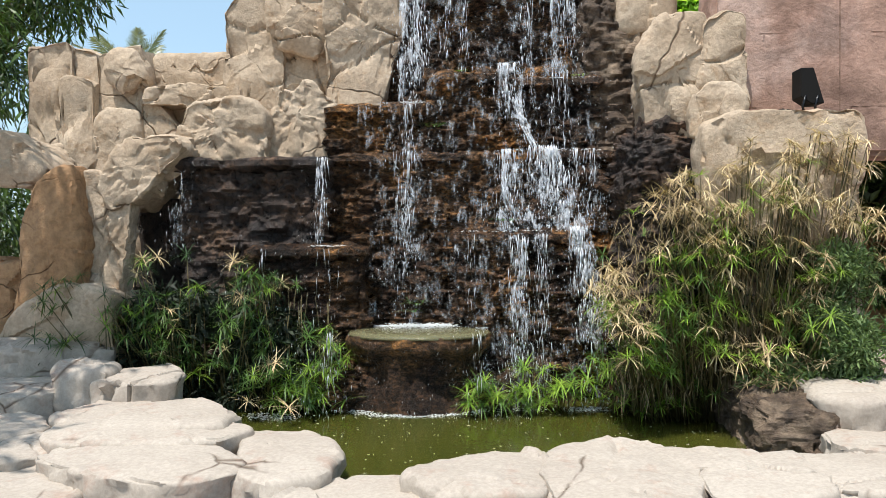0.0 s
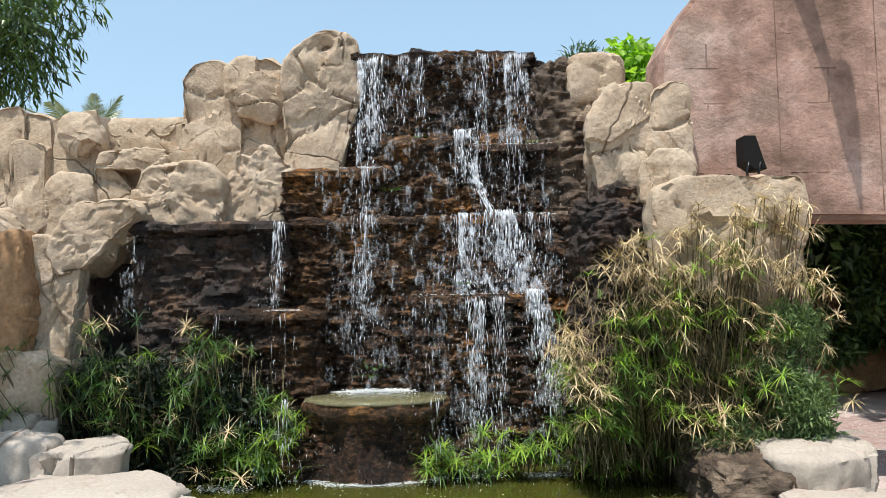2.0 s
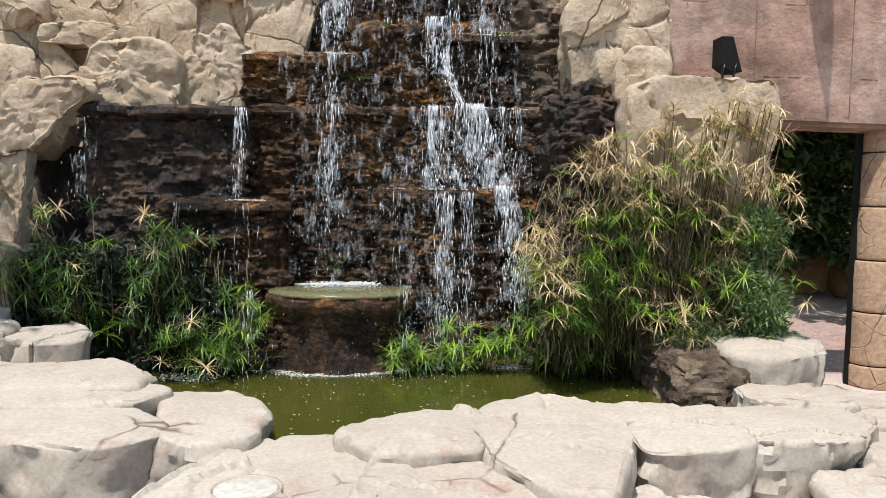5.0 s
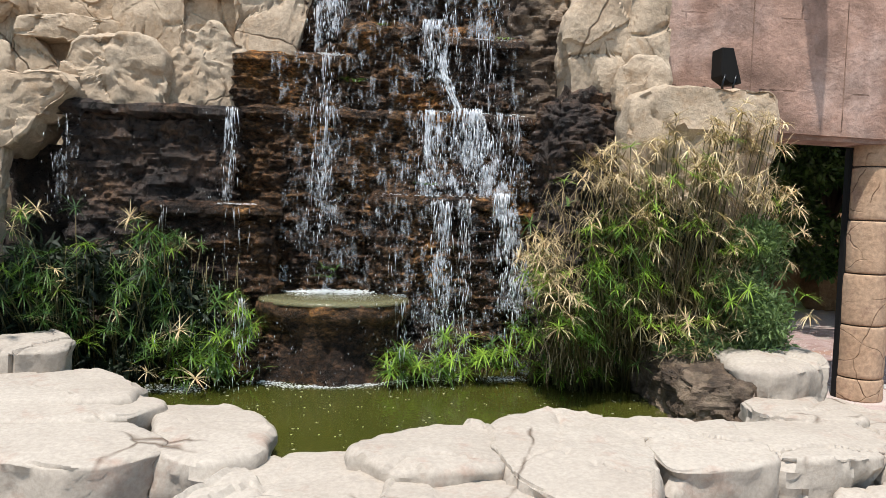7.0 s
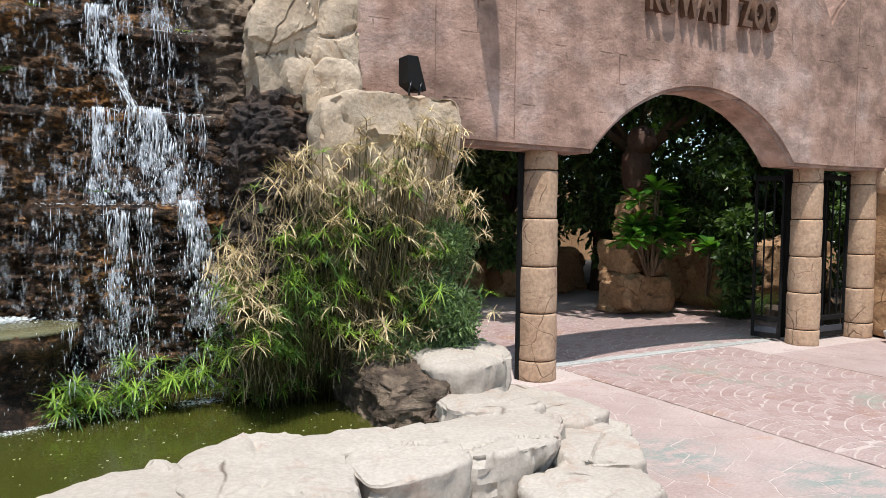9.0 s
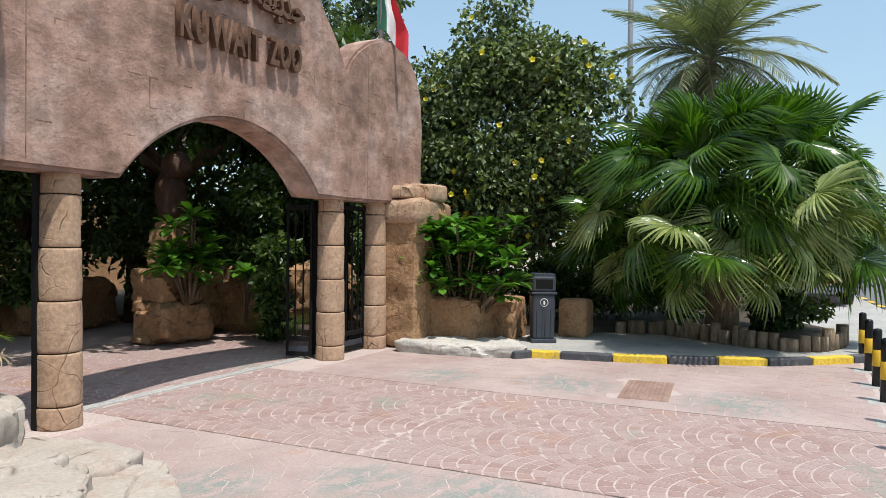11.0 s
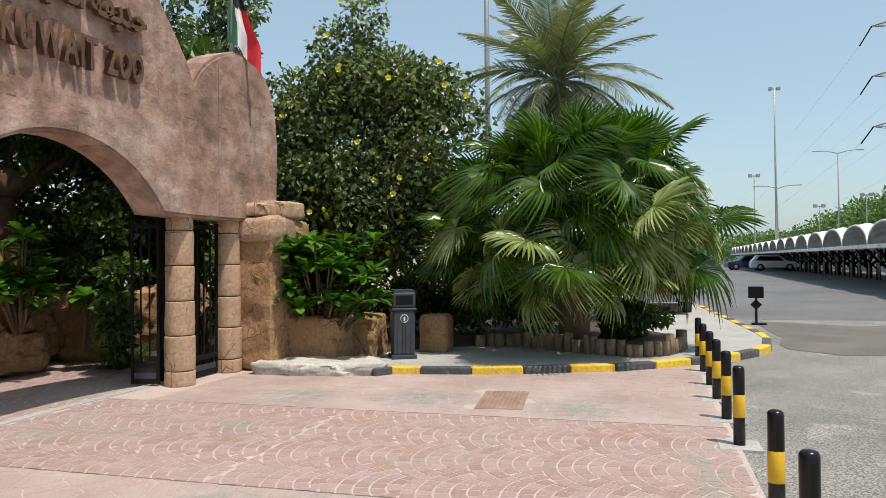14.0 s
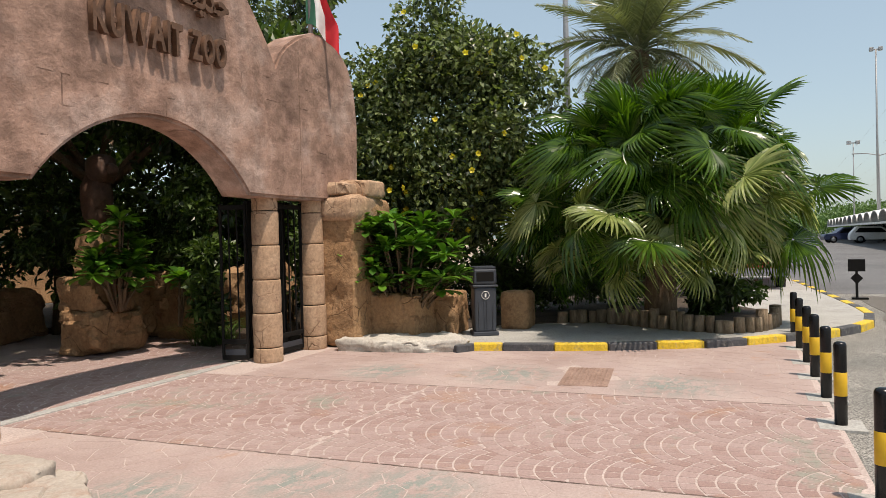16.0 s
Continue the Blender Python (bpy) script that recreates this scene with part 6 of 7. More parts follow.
def letters(text, x0, x1, z0, z1, names="letter"):
    cu = bpy.data.curves.new("letter", "FONT")
    ob = new("letter_tmp", cu)
    glyphs, adv = [], 0.0
    for ch in text:
        if ch == " ":
            adv += 0.35
            continue
        cu.body, cu.extrude, cu.offset, cu.bevel_depth = ch, 0.05, 0.03, 0.0
        bpy.context.view_layer.update()
        me = bpy.data.meshes.new_from_object(ob.evaluated_get(bpy.context.evaluated_depsgraph_get()))
        xs = [v.co.x for v in me.vertices]
        w = max(xs) - min(xs)
        for v in me.vertices:
            v.co.x += adv - min(xs)
        glyphs.append(me)
        adv += w + (0.09 if text.isascii() else -0.02)
    bpy.data.objects.remove(ob)
    lo = min(v.co.y for m in glyphs for v in m.vertices)
    hi = max(v.co.y for m in glyphs for v in m.vertices)
    for me in glyphs:
        for v in me.vertices:
            x, y, z = v.co
            v.co = (x0 + (x1 - x0) * x / adv - 5.75, -0.05 - z * 0.6, z0 + (z1 - z0) * (y - lo) / (hi - lo) - 3.45)
        part(names, me, M_SIGN, sign)
        cx = sum(v.co.x for v in me.vertices) / len(me.vertices)
        part("peg", box(cx - 0.02, cx + 0.02, -0.05, 0.03, (z0 + z1) / 2 - 3.47, (z0 + z1) / 2 - 3.43), M_SIGN, sign)


letters("KUWAIT", 4.93, 6.10, 3.40, 3.73)
letters("ZOO", 6.21, 6.79, 3.42, 3.74)
letters("\ufe94\ufed8\ufbfe\ufeaa\ufea3", 5.98, 6.82, 3.90, 4.30)
letters("\ufee5\ufe8d\ufeee\ufbff\ufea4\ufedf\ufe8d", 4.96, 5.88, 3.86, 4.34)


def flag_on_pole(x, y, z0, z1, drop, label, turn=-52, fly=0.0):
    f = thing("flag", label, "flag", (x, y, z0), turn)
    part("pole", lathe([(0.035, 0), (0.03, z1 - z0), (0.0, z1 - z0 + 0.03)], 12), M_STEEL, f)
    mats = [plain("flag_green", (0.03, 0.14, 0.08), 0.8), plain("flag_white", (0.7, 0.7, 0.68), 0.8), plain("flag_red", (0.6, 0.02, 0.03), 0.8), plain("flag_black", (0.015, 0.015, 0.017), 0.8)]
    nu, nv = 26, 18
    vs, fs, mi = [], [], []
    for i in range(nu + 1):
        u = i / nu
        for j in range(nv + 1):
            v = j / nv
            spread = 0.07 + 0.36 * min(1, u * 1.5)
            xx = -0.06 * min(1, u * 2) + spread * v
            yy = -0.05 + 0.05 * math.sin(v * 10 + u * 2) * (0.4 + u)
            zz = drop - (0.82 + 0.35 * v ** 1.5) * u - 0.1 * v
            if fly:
                xx, yy = (0.10 + 0.17 * max(0.0, v - 0.28) / 0.72 * (1 - 0.45 * u) + 0.13 * u) * min(1.0, v / 0.2) + 0.02 * math.sin(u * 5), -fly * min(1.0, v / 0.36) ** 0.8 + yy * 0.5
            vs.append((xx, yy, zz))
    for i in range(nu):
        for j in range(nv):
            fs.append((i * (nv + 1) + j, (i + 1) * (nv + 1) + j, (i + 1) * (nv + 1) + j + 1, i * (nv + 1) + j + 1))
            u, v = i / nu, (j + 0.5) / nv
            mi.append(3 if u < 0.36 - 0.2 * abs(v - 0.35) else (0 if v < 0.3 else (1 if v < 0.6 else 2)))
    me = mesh_from("cloth", vs, fs)
    for m in mats:
        me.materials.append(m)
    me.polygons.foreach_set("material_index", mi)
    part("cloth", me, mats[0], f, "limp green, white, red and black cloth")
    return f


flag_on_pole(8.86, 5.40, 4.2, 6.0, 1.12, "national flag hanging limp on a steel pole")

flag_on_pole(2.62, 5.36, 4.15, 6.2, 1.14, "national flag blown forward from a steel pole over the wall", 0, 0.66)

lamp = thing("floodlight", "black floodlight on a bracket over the rock ledge", "floodlight", (2.33, 4.97, 2.335), 0)
lamp.scale = (0.72, 0.82, 0.88)
bm = prism([(-0.085, 0.12), (0.02, 0.065), (0.135, 0.07), (0.035, 0.345), (-0.085, 0.345)], -0.08, 0.10)
bmesh.ops.bevel(bm, geom=bm.edges[:], offset=0.006, segments=1, affect="EDGES")
part("housing", bm, M_DARK, lamp)
for sx in (-0.055, 0.06):
    part("leg", mesh_from("leg", *tube([(sx, -0.07, 0.0), (sx - 0.015, -0.08, 0.05), (sx + 0.01, -0.085, 0.13)], 0.012, 6)), M_BLACK, lamp)
part("foot", box(-0.08, 0.09, -0.08, 0.08, 0.0, 0.012, 0.003), M_BLACK, lamp)
solid("cable", mesh_from("cable", *tube([(1.86, 4.98, 2.36), (1.98, 4.93, 2.345), (2.08, 4.95, 2.34), (2.16, 4.93, 2.36), (2.28, 4.96, 2.345)], 0.008, 6)), M_DARK, "thin dark cable lying on the rock ledge", "cable")

# ---------------------------------------------------------------- street furniture and distance
sp = thing("sign_post", "small dark sign plate on a short post", "sign post", (17.9, -2.36, -0.01), -4)
sp.scale = (0.85, 0.85, 0.9)
part("post", box(-0.04, 0.04, -0.03, 0.03, 0, 0.72, 0.005), M_DARK, sp)
part("plate", box(-0.03, 0.03, -0.19, 0.19, 0.66, 0.95, 0.01), M_DARK, sp)
dm = box(-0.035, 0.035, -0.1, 0.1, -0.1, 0.1, 0.005)
bmesh.ops.rotate(dm, verts=dm.verts[:], cent=(0, 0, 0), matrix=Matrix.Rotation(radians(45), 3, "X"))
bmesh.ops.translate(dm, verts=dm.verts[:], vec=(0, 0, 0.5))
part("diamond", dm, M_DARK, sp)
part("base", box(-0.1, 0.1, -0.25, 0.12, 0, 0.04, 0.005), M_DARK, sp)

CP = "white barrel-vault carports"
M_SHEET = surf("carport_sheet", (0.72, 0.71, 0.68), (0.80, 0.79, 0.76), (0.6, 0.58, 0.54), 0.2, 3, 0.6, 0.2)


def carport(x, y, w, d, zb, rise):
    c = thing("carport", "white ribbed barrel-vault carport roof on dark branching posts", "carport", (x, y, 0), group=CP)
    n, m = 16, 9
    vs, fs = [], []
    for j in range(2 * m + 1):
        bulge = 0.0 if j % 2 == 0 else 0.11
        for i in range(n + 1):
            a = math.pi * i / n
            vs.append((w / 2 - (w / 2 + bulge * 0.5) * math.cos(a), -d * j / (2 * m), zb + (rise + bulge) * math.sin(a)))
    for j in range(2 * m):
        for i in range(n):
            k = j * (n + 1) + i
            fs.append((k, k + 1, k + n + 2, k + n + 1))
    part("vault", mesh_from("vault", vs, fs), M_SHEET, c)
    part("arch_rim", mesh_from("rim", *tube([(w / 2 - w / 2 * math.cos(math.pi * i / 16), 0.02, zb + rise * math.sin(math.pi * i / 16)) for i in range(17)], 0.06, 5)), M_SHEET, c)
    part("front_beam", box(0, w, -0.12, 0.06, zb - 0.18, zb, 0.02), M_SHEET, c)
    part("back_beam", box(0, w, -d, -d + 0.15, zb - 0.18, zb, 0.02), M_SHEET, c)
    for px, py in ((0.12, -4.0), (w / 2, -4.0)):
        part("post", mesh_from("post", *tube([(px, py, -0.1), (px, py, zb - 0.15)], 0.07, 6)), M_STEEL, c)
    rg = random.Random(3)
    for px, py in ((w * 0.25, -d * 0.5), (w * 0.75, -d * 0.5), (w * 0.02, -d * 0.55), (w * 0.5, -d * 0.6)):
        part("trunk_post", mesh_from("trunk_post", *tube([(px, py, -0.1), (px, py, 1.0)], [0.17, 0.13], 6)), M_DARK, c)
        for k in range(4):
            a = 1.57 * k + rg.uniform(-0.4, 0.4)
            part("strut", mesh_from("strut", *tube([(px, py, 0.5 + 0.1 * k), (px + 0.9 * math.cos(a), py + 0.9 * math.sin(a), 1.5), (px + 1.3 * math.cos(a), py + 1.3 * math.sin(a), zb - 0.1)], 0.06, 5)), M_DARK, c)
    return c


c0 = carport(30.8, -9.1, 5.2, 8.5, 2.02, 0.92)
c0.matrix_basis = pose(30.8, -9.1, 0, 0, 0, -2.2)
for k in range(-2, 18):
    if k:
        copy_thing(c0, pose(30.8 + 5.27 * k, -9.1 - 0.203 * k, 0, 0, 0, -2.2))
solid("boundary_wall", box(20, 330, -22.0, -21.6, -0.2, 1.7, 0.02), M_SHEET, "low pale boundary wall behind the carports", "wall", kind="structure")


def far_car(x, y, rz, mat, label):
    c = thing("car", label, "car", (x, y, 0), rz, "parked cars")
    body = prism([(-2.4, 0.35), (2.4, 0.35), (2.45, 0.75), (2.3, 0.98), (1.2, 1.08), (0.5, 1.68), (-1.7, 1.74), (-2.3, 1.1), (-2.42, 0.8)], -0.92, 0.92)
    bmesh.ops.bevel(body, geom=body.edges[:], offset=0.06, segments=2, affect="EDGES")
    part("body", body, mat, c)
    part("side_window", prism([(0.95, 1.08), (0.42, 1.56), (-1.55, 1.6), (-1.95, 1.12)], 0.915, 0.94), M_BLACK, c, "dark window glass")
    part("side_window", prism([(0.95, 1.08), (0.42, 1.56), (-1.55, 1.6), (-1.95, 1.12)], -0.94, -0.915), M_BLACK, c, "dark window glass")
    for wx in (-1.45, 1.5):
        for wy in (-0.85, 0.85):
            w = part("wheel", lathe([(0.0, -0.12), (0.36, -0.12), (0.39, -0.06), (0.39, 0.06), (0.36, 0.12), (0.0, 0.12)], 18), M_BLACK, c)
            w.matrix_basis = pose(wx, wy, 0.39, 90)
            part("rim", lathe([(0.0, -0.125), (0.22, -0.125), (0.22, 0.125), (0.0, 0.125)], 12), M_STEEL, w)
    return c


far_car(88, -13.3, -90, plain("car_white", (0.75, 0.75, 0.74), 0.3), "white off-road car parked by the carports")
far_car(93, -11.2, 100, plain("car_navy", (0.03, 0.04, 0.09), 0.3), "dark blue car parked by the carports")
rc = thing("pickup_truck", "red vehicle half hidden behind the palm", "car", (20.5, -0.25, -0.02), 0)
rb = box(-1.0, 4.0, -0.85, 0.85, 0.45, 0.95, 0.08)
part("body", rb, plain("car_red", (0.42, 0.02, 0.02), 0.3), rc)
part("cab", box(1.6, 3.4, -0.78, 0.78, 0.93, 1.55, 0.15), plain("cab_red", (0.42, 0.02, 0.02), 0.3), rc)
part("bumper", box(-1.12, -0.98, -0.85, 0.85, 0.42, 0.62, 0.03), M_STEEL, rc, "chrome bumper")
for wx in (0.0, 2.9):
    for wy in (-0.75, 0.75):
        w = part("wheel", lathe([(0.0, -0.11), (0.33, -0.11), (0.36, 0.0), (0.33, 0.11), (0.0, 0.11)], 16), M_BLACK, rc)
        w.matrix_basis = pose(wx, wy, 0.36, 90)


def mast(x, y, h, r, kind):
    p = thing("street_lamp", "tall grey steel street lamp" if kind else "slender grey steel mast with floodlights", "street lamp", (x, y, 0), group="street lamps")
    part("pole", lathe([(r, 0), (r * 0.5, h), (0, h + 0.02)], 10), M_STEEL, p)
    if kind == 1:
        for s in (-1, 1):
            part("arm", mesh_from("arm", *tube([(0, 0, h - 0.2), (0, s * 1.0, h + 0.1), (0, s * 1.9, h + 0.15)], 0.05, 6)), M_STEEL, p)
            part("head", box(-0.12, 0.12, s * 2.2 - 0.35, s * 2.2 + 0.35, h + 0.08, h + 0.2, 0.03), M_STEEL, p)
    else:
        for s in (-1, 1):
            part("head", box(-0.2, 0.2, s * 0.42 - 0.2, s * 0.42 + 0.2, h - 0.2, h + 0.2, 0.04), M_STEEL, p)
        part("crossbar", box(-0.06, 0.06, -0.6, 0.6, h - 0.1, h + 0.02, 0.01), M_STEEL, p)
    return p


mast(90, -13.95, 20.4, 0.15, 0)
mast(90, -20.3, 13.0, 0.11, 1)
mast(90, -14.1, 9.35, 0.09, 1)
mast(90, -11.7, 10.7, 0.09, 0)
mast(90, -18.35, 7.1, 0.07, 0)
mast(90, -23.05, 8.2, 0.08, 0)
mast(30, 6.3, 18.0, 0.15, 1)

py = thing("power_pylon", "lattice steel power pylon with three crossarms", "pylon", (150, -47.9, 0))


def half(z):
    return 5.2 - 3.7 * min(1, z / 30) if z < 30 else 1.5 - 0.7 * min(1, (z - 30) / 30)


for sx in (-1, 1):
    for sy in (-1, 1):
        part("leg", mesh_from("leg", *tube([(sx * half(z), sy * half(z), z) for z in (0, 10, 20, 30, 45, 60)], 0.16, 5)), M_STEEL, py)
lv = [0, 5, 9.5, 13.5, 17, 20, 23, 26, 28.5, 31, 34, 37, 40, 43, 46, 49, 52, 56, 60]
br = []
for a, b in zip(lv, lv[1:]):
    for s in (-1, 1):
        for p, q in ((-1, 1), (1, -1)):
            br.append(tube([(s * half(a), p * half(a), a), (s * half(b), q * half(b), b)], 0.07, 4))
            br.append(tube([(p * half(a), s * half(a), a), (q * half(b), s * half(b), b)], 0.07, 4))
tagged(part("lattice", mesh_from("lattice", *join(br)), M_STEEL, py), kind="stuff")
for z in (24.3, 33.5, 42.6):
    for s in (-1, 1):
        sh = []
        for dx in (-half(z), half(z)):
            sh.append(tube([(dx, s * half(z), z), (0, s * 8.2, z + 0.6)], 0.1, 4))
            sh.append(tube([(dx, s * half(z), z + 2.2), (0, s * 8.2, z + 0.6)], 0.1, 4))
        for u in (0.25, 0.5, 0.75):
            sh.append(tube([(-half(z) * (1 - u), s * (half(z) + (8.2 - half(z)) * u), z + 0.6 * u), (half(z) * (1 - u), s * (half(z) + (8.2 - half(z)) * u), z + 2.2 - 1.6 * u)], 0.06, 4))
        part("crossarm", mesh_from("crossarm", *join(sh)), M_STEEL, py)
        part("insulator", mesh_from("insulator", *tube([(0, s * 8.2, z + 0.6), (4.5, s * 8.2 + 0.9, z - 1.7)], 0.13, 6)), M_DARK, py)
for z in (22.6, 31.8, 40.9):
    for s in (-1, 1):
        path = []
        for k in range(13):
            u = k / 12
            path.append((154.5 + (1100 - 154.5) * u, (-47.0 + s * 8.2) * (1 - u) + (-78 + s * 8.0) * u, z + (z * 0.9 - z) * u - 4 * 9.0 * u * (1 - u)))
        solid("power_line", mesh_from("wire", *tube(path, 0.017, 4)), M_STEEL, "thin sagging power line on the pylon", "cable", group="power lines")

hb = []
rf = random.Random(9)
for k in range(96):
    x = 40 + 2.4 * k
    top = max(6.0, 10.6 - 0.055 * max(0, x - 66)) + rf.uniform(-0.6, 0.8)
    hb.append(((x, -26.5 + rf.uniform(-1.5, 1.5), top - 2.6), (2.2, 2.2, 2.6)))
    hb.append(((x + 1.2, -25.5 + rf.uniform(-1.5, 1.0), top - 4.8), (2.3, 2.2, 2.6)))
    hb.append(((x + 0.4, -25.0 + rf.uniform(-1.0, 1.0), 2.2), (2.2, 1.8, 2.4)))
solid("tree_belt", leaf_cloud("belt", hb, 85000, 0.5, 0.6, 0.55, 0.2, 5), M_HEDGE, "long belt of light green trees beyond the carports", "trees", kind="stuff")
hb = [((190 + rf.uniform(-25, 60), rf.uniform(-34, 10), rf.uniform(2, 5)), (4, 4, 3.5)) for k in range(34)]
solid("tree_belt", leaf_cloud("belt", hb, 9000, 0.8, 0.6, 0.6, 0.2, 6), M_HEDGE, "hazy green trees at the end of the road", "trees", kind="stuff")

# log edging round the palm
rf = random.Random(14)
LOGS = [(11.85, 2.65), (12.05, 2.05), (11.6, 1.38), (11.2, 0.72), (10.98, 0.18), (11.2, -0.2), (11.75, -0.47), (12.4, -0.55)]
along = 0.0
while along < 6.95:
    k = int(along)
    p = Vector(LOGS[k]).lerp(Vector(LOGS[k + 1]), along - k)
    h, r = rf.uniform(0.16, 0.30), rf.uniform(0.055, 0.10)
    along += 2.05 * r / (Vector(LOGS[k + 1]) - Vector(LOGS[k])).length
    solid("edging_log", lathe([(r * 1.05, -0.02), (r, h * 0.5), (r * 0.97, h), (r * 0.6, h + 0.004), (0.0, h)], 10), M_LOG, "short weathered log set upright round the palm", "log", (p.x + rf.uniform(-0.03, 0.03), p.y, 0.085), rf.uniform(0, 90), "log edging")
solid("stump_planter", rock_mesh(0.46, 0.46, 0.60, 912, k=8, amp=0.012, crack=0.0, chisel=0.05, facets=2, chip=0.99, step=0.03), M_TAN, "tan stump-shaped stone post beside the litter bin", "planter", (11.15, 3.2, 0.06))


# ---------------------------------------------------------------- falling water
def spindle(p, d, ln, r):
    d = Vector(d).normalized()
    a = d.orthogonal().normalized()
    b = d.cross(a)
    p = Vector(p)
    v = [p] + [p + d * (ln * 0.35) + (a * math.cos(w) + b * math.sin(w)) * r for w in (0.3, 2.4, 4.5)] + [p + d * ln]
    return v, [(0, 1, 2), (0, 2, 3), (0, 3, 1), (4, 2, 1), (4, 3, 2), (4, 1, 3)]


def fall(label, x0, x1, y, z0, z1, strands, drops, thick=0.006, wide=0.03, seed=1, slant=0.0, flare=0.0, sheet=True):
    """Water over a lip from z0 to z1: a torn curtain, broken ribbons, and drops round them."""
    rg = random.Random(seed)
    width, drop = x1 - x0, z0 - z1
    dense = strands / max(0.15, width) > 40
    nx, nz = max(3, int(width / 0.025)), max(4, int(drop / 0.03))
    vs, fs = [], []
    for j in range(nz + 1):
        f = j / nz
        for i in range(nx + 1):
            u = i / nx
            q = Vector((u * width * 9, f * drop * 3, seed * 3.3))
            x = x0 + width * u + slant * f + (u - 0.5) * flare * f + 0.012 * noise.noise(q * 2) * f
            vs.append((x, y - 0.02 - 0.085 * f ** 0.6 + 0.03 * noise.noise(q), z0 + 0.012 - drop * f - (0.25 * drop * max(0.0, noise.noise(Vector((u * width * 14, seed, 0)))) * (j == nz))))
    for j in range(nz):
        for i in range(nx):
            k = j * (nx + 1) + i
            fs.append((k, k + 1, k + nx + 2, k + nx + 1))
    if sheet:
        solid("water_curtain", mesh_from("curtain", vs, fs), M_VEIL if dense else M_VEIL_THIN, label, "water", kind="stuff")
    sh = []
    hubs = [rg.uniform(x0, x1) for i in range(max(2, strands // 4))]
    for i in range(int(strands * 1.8)):
        x = min(x1, max(x0, rg.choice(hubs) + rg.gauss(0, 0.03)))
        z, out = z0 + 0.01, rg.uniform(0.0, 0.05)
        drift, ph = rg.uniform(-0.06, 0.06) + slant + (x - (x0 + x1) / 2) / max(width, 0.05) * flare, rg.uniform(0, 6)
        stop = z1 if rg.random() < 0.45 else rg.uniform(z1, z0)
        while z > stop:
            fall_u = max(0.0, z0 - z) / max(0.05, drop)
            ln = rg.uniform(0.03, 0.16) * (1.2 - 0.75 * fall_u)
            wob = 0.01 * math.sin(z * 17 + ph) + rg.gauss(0, wide * 0.7) * (0.12 + fall_u)
            sh.append(spindle((x + drift * fall_u + wob, y - out - 0.07 * fall_u ** 0.6 + rg.uniform(-0.012, 0.012), z), (rg.uniform(-0.15, 0.15), rg.uniform(-0.08, 0.04), -1), min(ln, z - z1 + 0.02), thick * rg.uniform(0.15, 0.85)))
            z -= ln * rg.uniform(0.7, 1.9) + (rg.uniform(0.03, 0.2) if rg.random() < 0.1 + 0.3 * fall_u else 0)
    for i in range(int(drops * 0.8)):
        fall_u = rg.random() ** 0.7
        x = rg.choice(hubs) + rg.gauss(0, 0.06 + 0.2 * width) + slant * fall_u
        sh.append(spindle((x, y - rg.uniform(0.02, 0.18) - 0.05 * fall_u, z0 - drop * fall_u), (rg.uniform(-0.35, 0.35), rg.uniform(-0.4, 0.2), -1), rg.choice((0.006, 0.008, 0.012, 0.02, 0.03)) * rg.uniform(0.7, 1.3), rg.uniform(0.001, 0.003)))
    ob = solid("falling_water", mesh_from("water", *join(sh)), M_FALL, label, "water", kind="stuff")
    return ob


fall("thin bright veil falling from the top lip", -0.56, 0.93, 5.82, 3.54, 2.78, 16, 420, 0.004, 0.02, 1)
fall("strong white stream at the cliff's inner corner", -0.55, -0.40, 5.80, 3.50, 2.56, 12, 240, 0.008, 0.03, 2, 0.02, 0.05)
fall("thin streams beside the cliff's inner corner", -0.42, -0.02, 5.80, 3.52, 2.80, 13, 260, 0.006, 0.03, 22)
fall("streams of water over the top lip", 0.44, 0.52, 5.80, 3.54, 2.78, 6, 60, 0.006, 0.02, 3)
fall("streams of water over the top lip", 0.66, 0.86, 5.80, 3.54, 2.78, 9, 130, 0.005, 0.02, 33)
fall("water slipping over the second tier", 0.24, 0.42, 5.54, 2.84, 2.40, 18, 160, 0.006, 0.03, 4)
fall("thin drips over the second tier", -0.32, 1.0, 5.52, 2.76, 2.16, 12, 260, 0.004, 0.02, 5)
fall("drips over the left tier", -0.85, -0.35, 5.50, 2.54, 2.16, 9, 160, 0.005, 0.02, 6)
fall("broad white cascade over the main tier", 0.26, 0.42, 5.38, 2.16, 1.54, 12, 260, 0.008, 0.06, 7, 0.02, 0.12)
fall("bright cascade fanning out over the main tier", 0.46, 0.66, 5.37, 2.18, 1.54, 20, 500, 0.010, 0.08, 71, 0.10, 0.26)
fall("white spray beside the cascade", 0.60, 0.94, 5.39, 2.16, 1.56, 13, 500, 0.007, 0.08, 72, 0.04, 0.1)
fall("thin water veil over the main tier", -0.75, 0.3, 5.40, 2.15, 0.9, 11, 480, 0.004, 0.03, 8)
fall("water streak in the middle of the main tier", -0.52, -0.34, 5.38, 2.15, 1.2, 5, 200, 0.005, 0.04, 9, 0.0, 0.1)
fall("narrow stream at the left block's corner", -1.13, -1.07, 5.27, 2.10, 1.46, 7, 70, 0.006, 0.02, 10)
fall("white stream past the ledge's end", 0.70, 0.86, 5.10, 1.57, 0.75, 20, 240, 0.009, 0.06, 11, 0.14, 0.1)
fall("thin stream under the ledge's end", 0.86, 1.02, 5.04, 1.0, 0.32, 6, 160, 0.005, 0.06, 31, 0.03, 0.05)
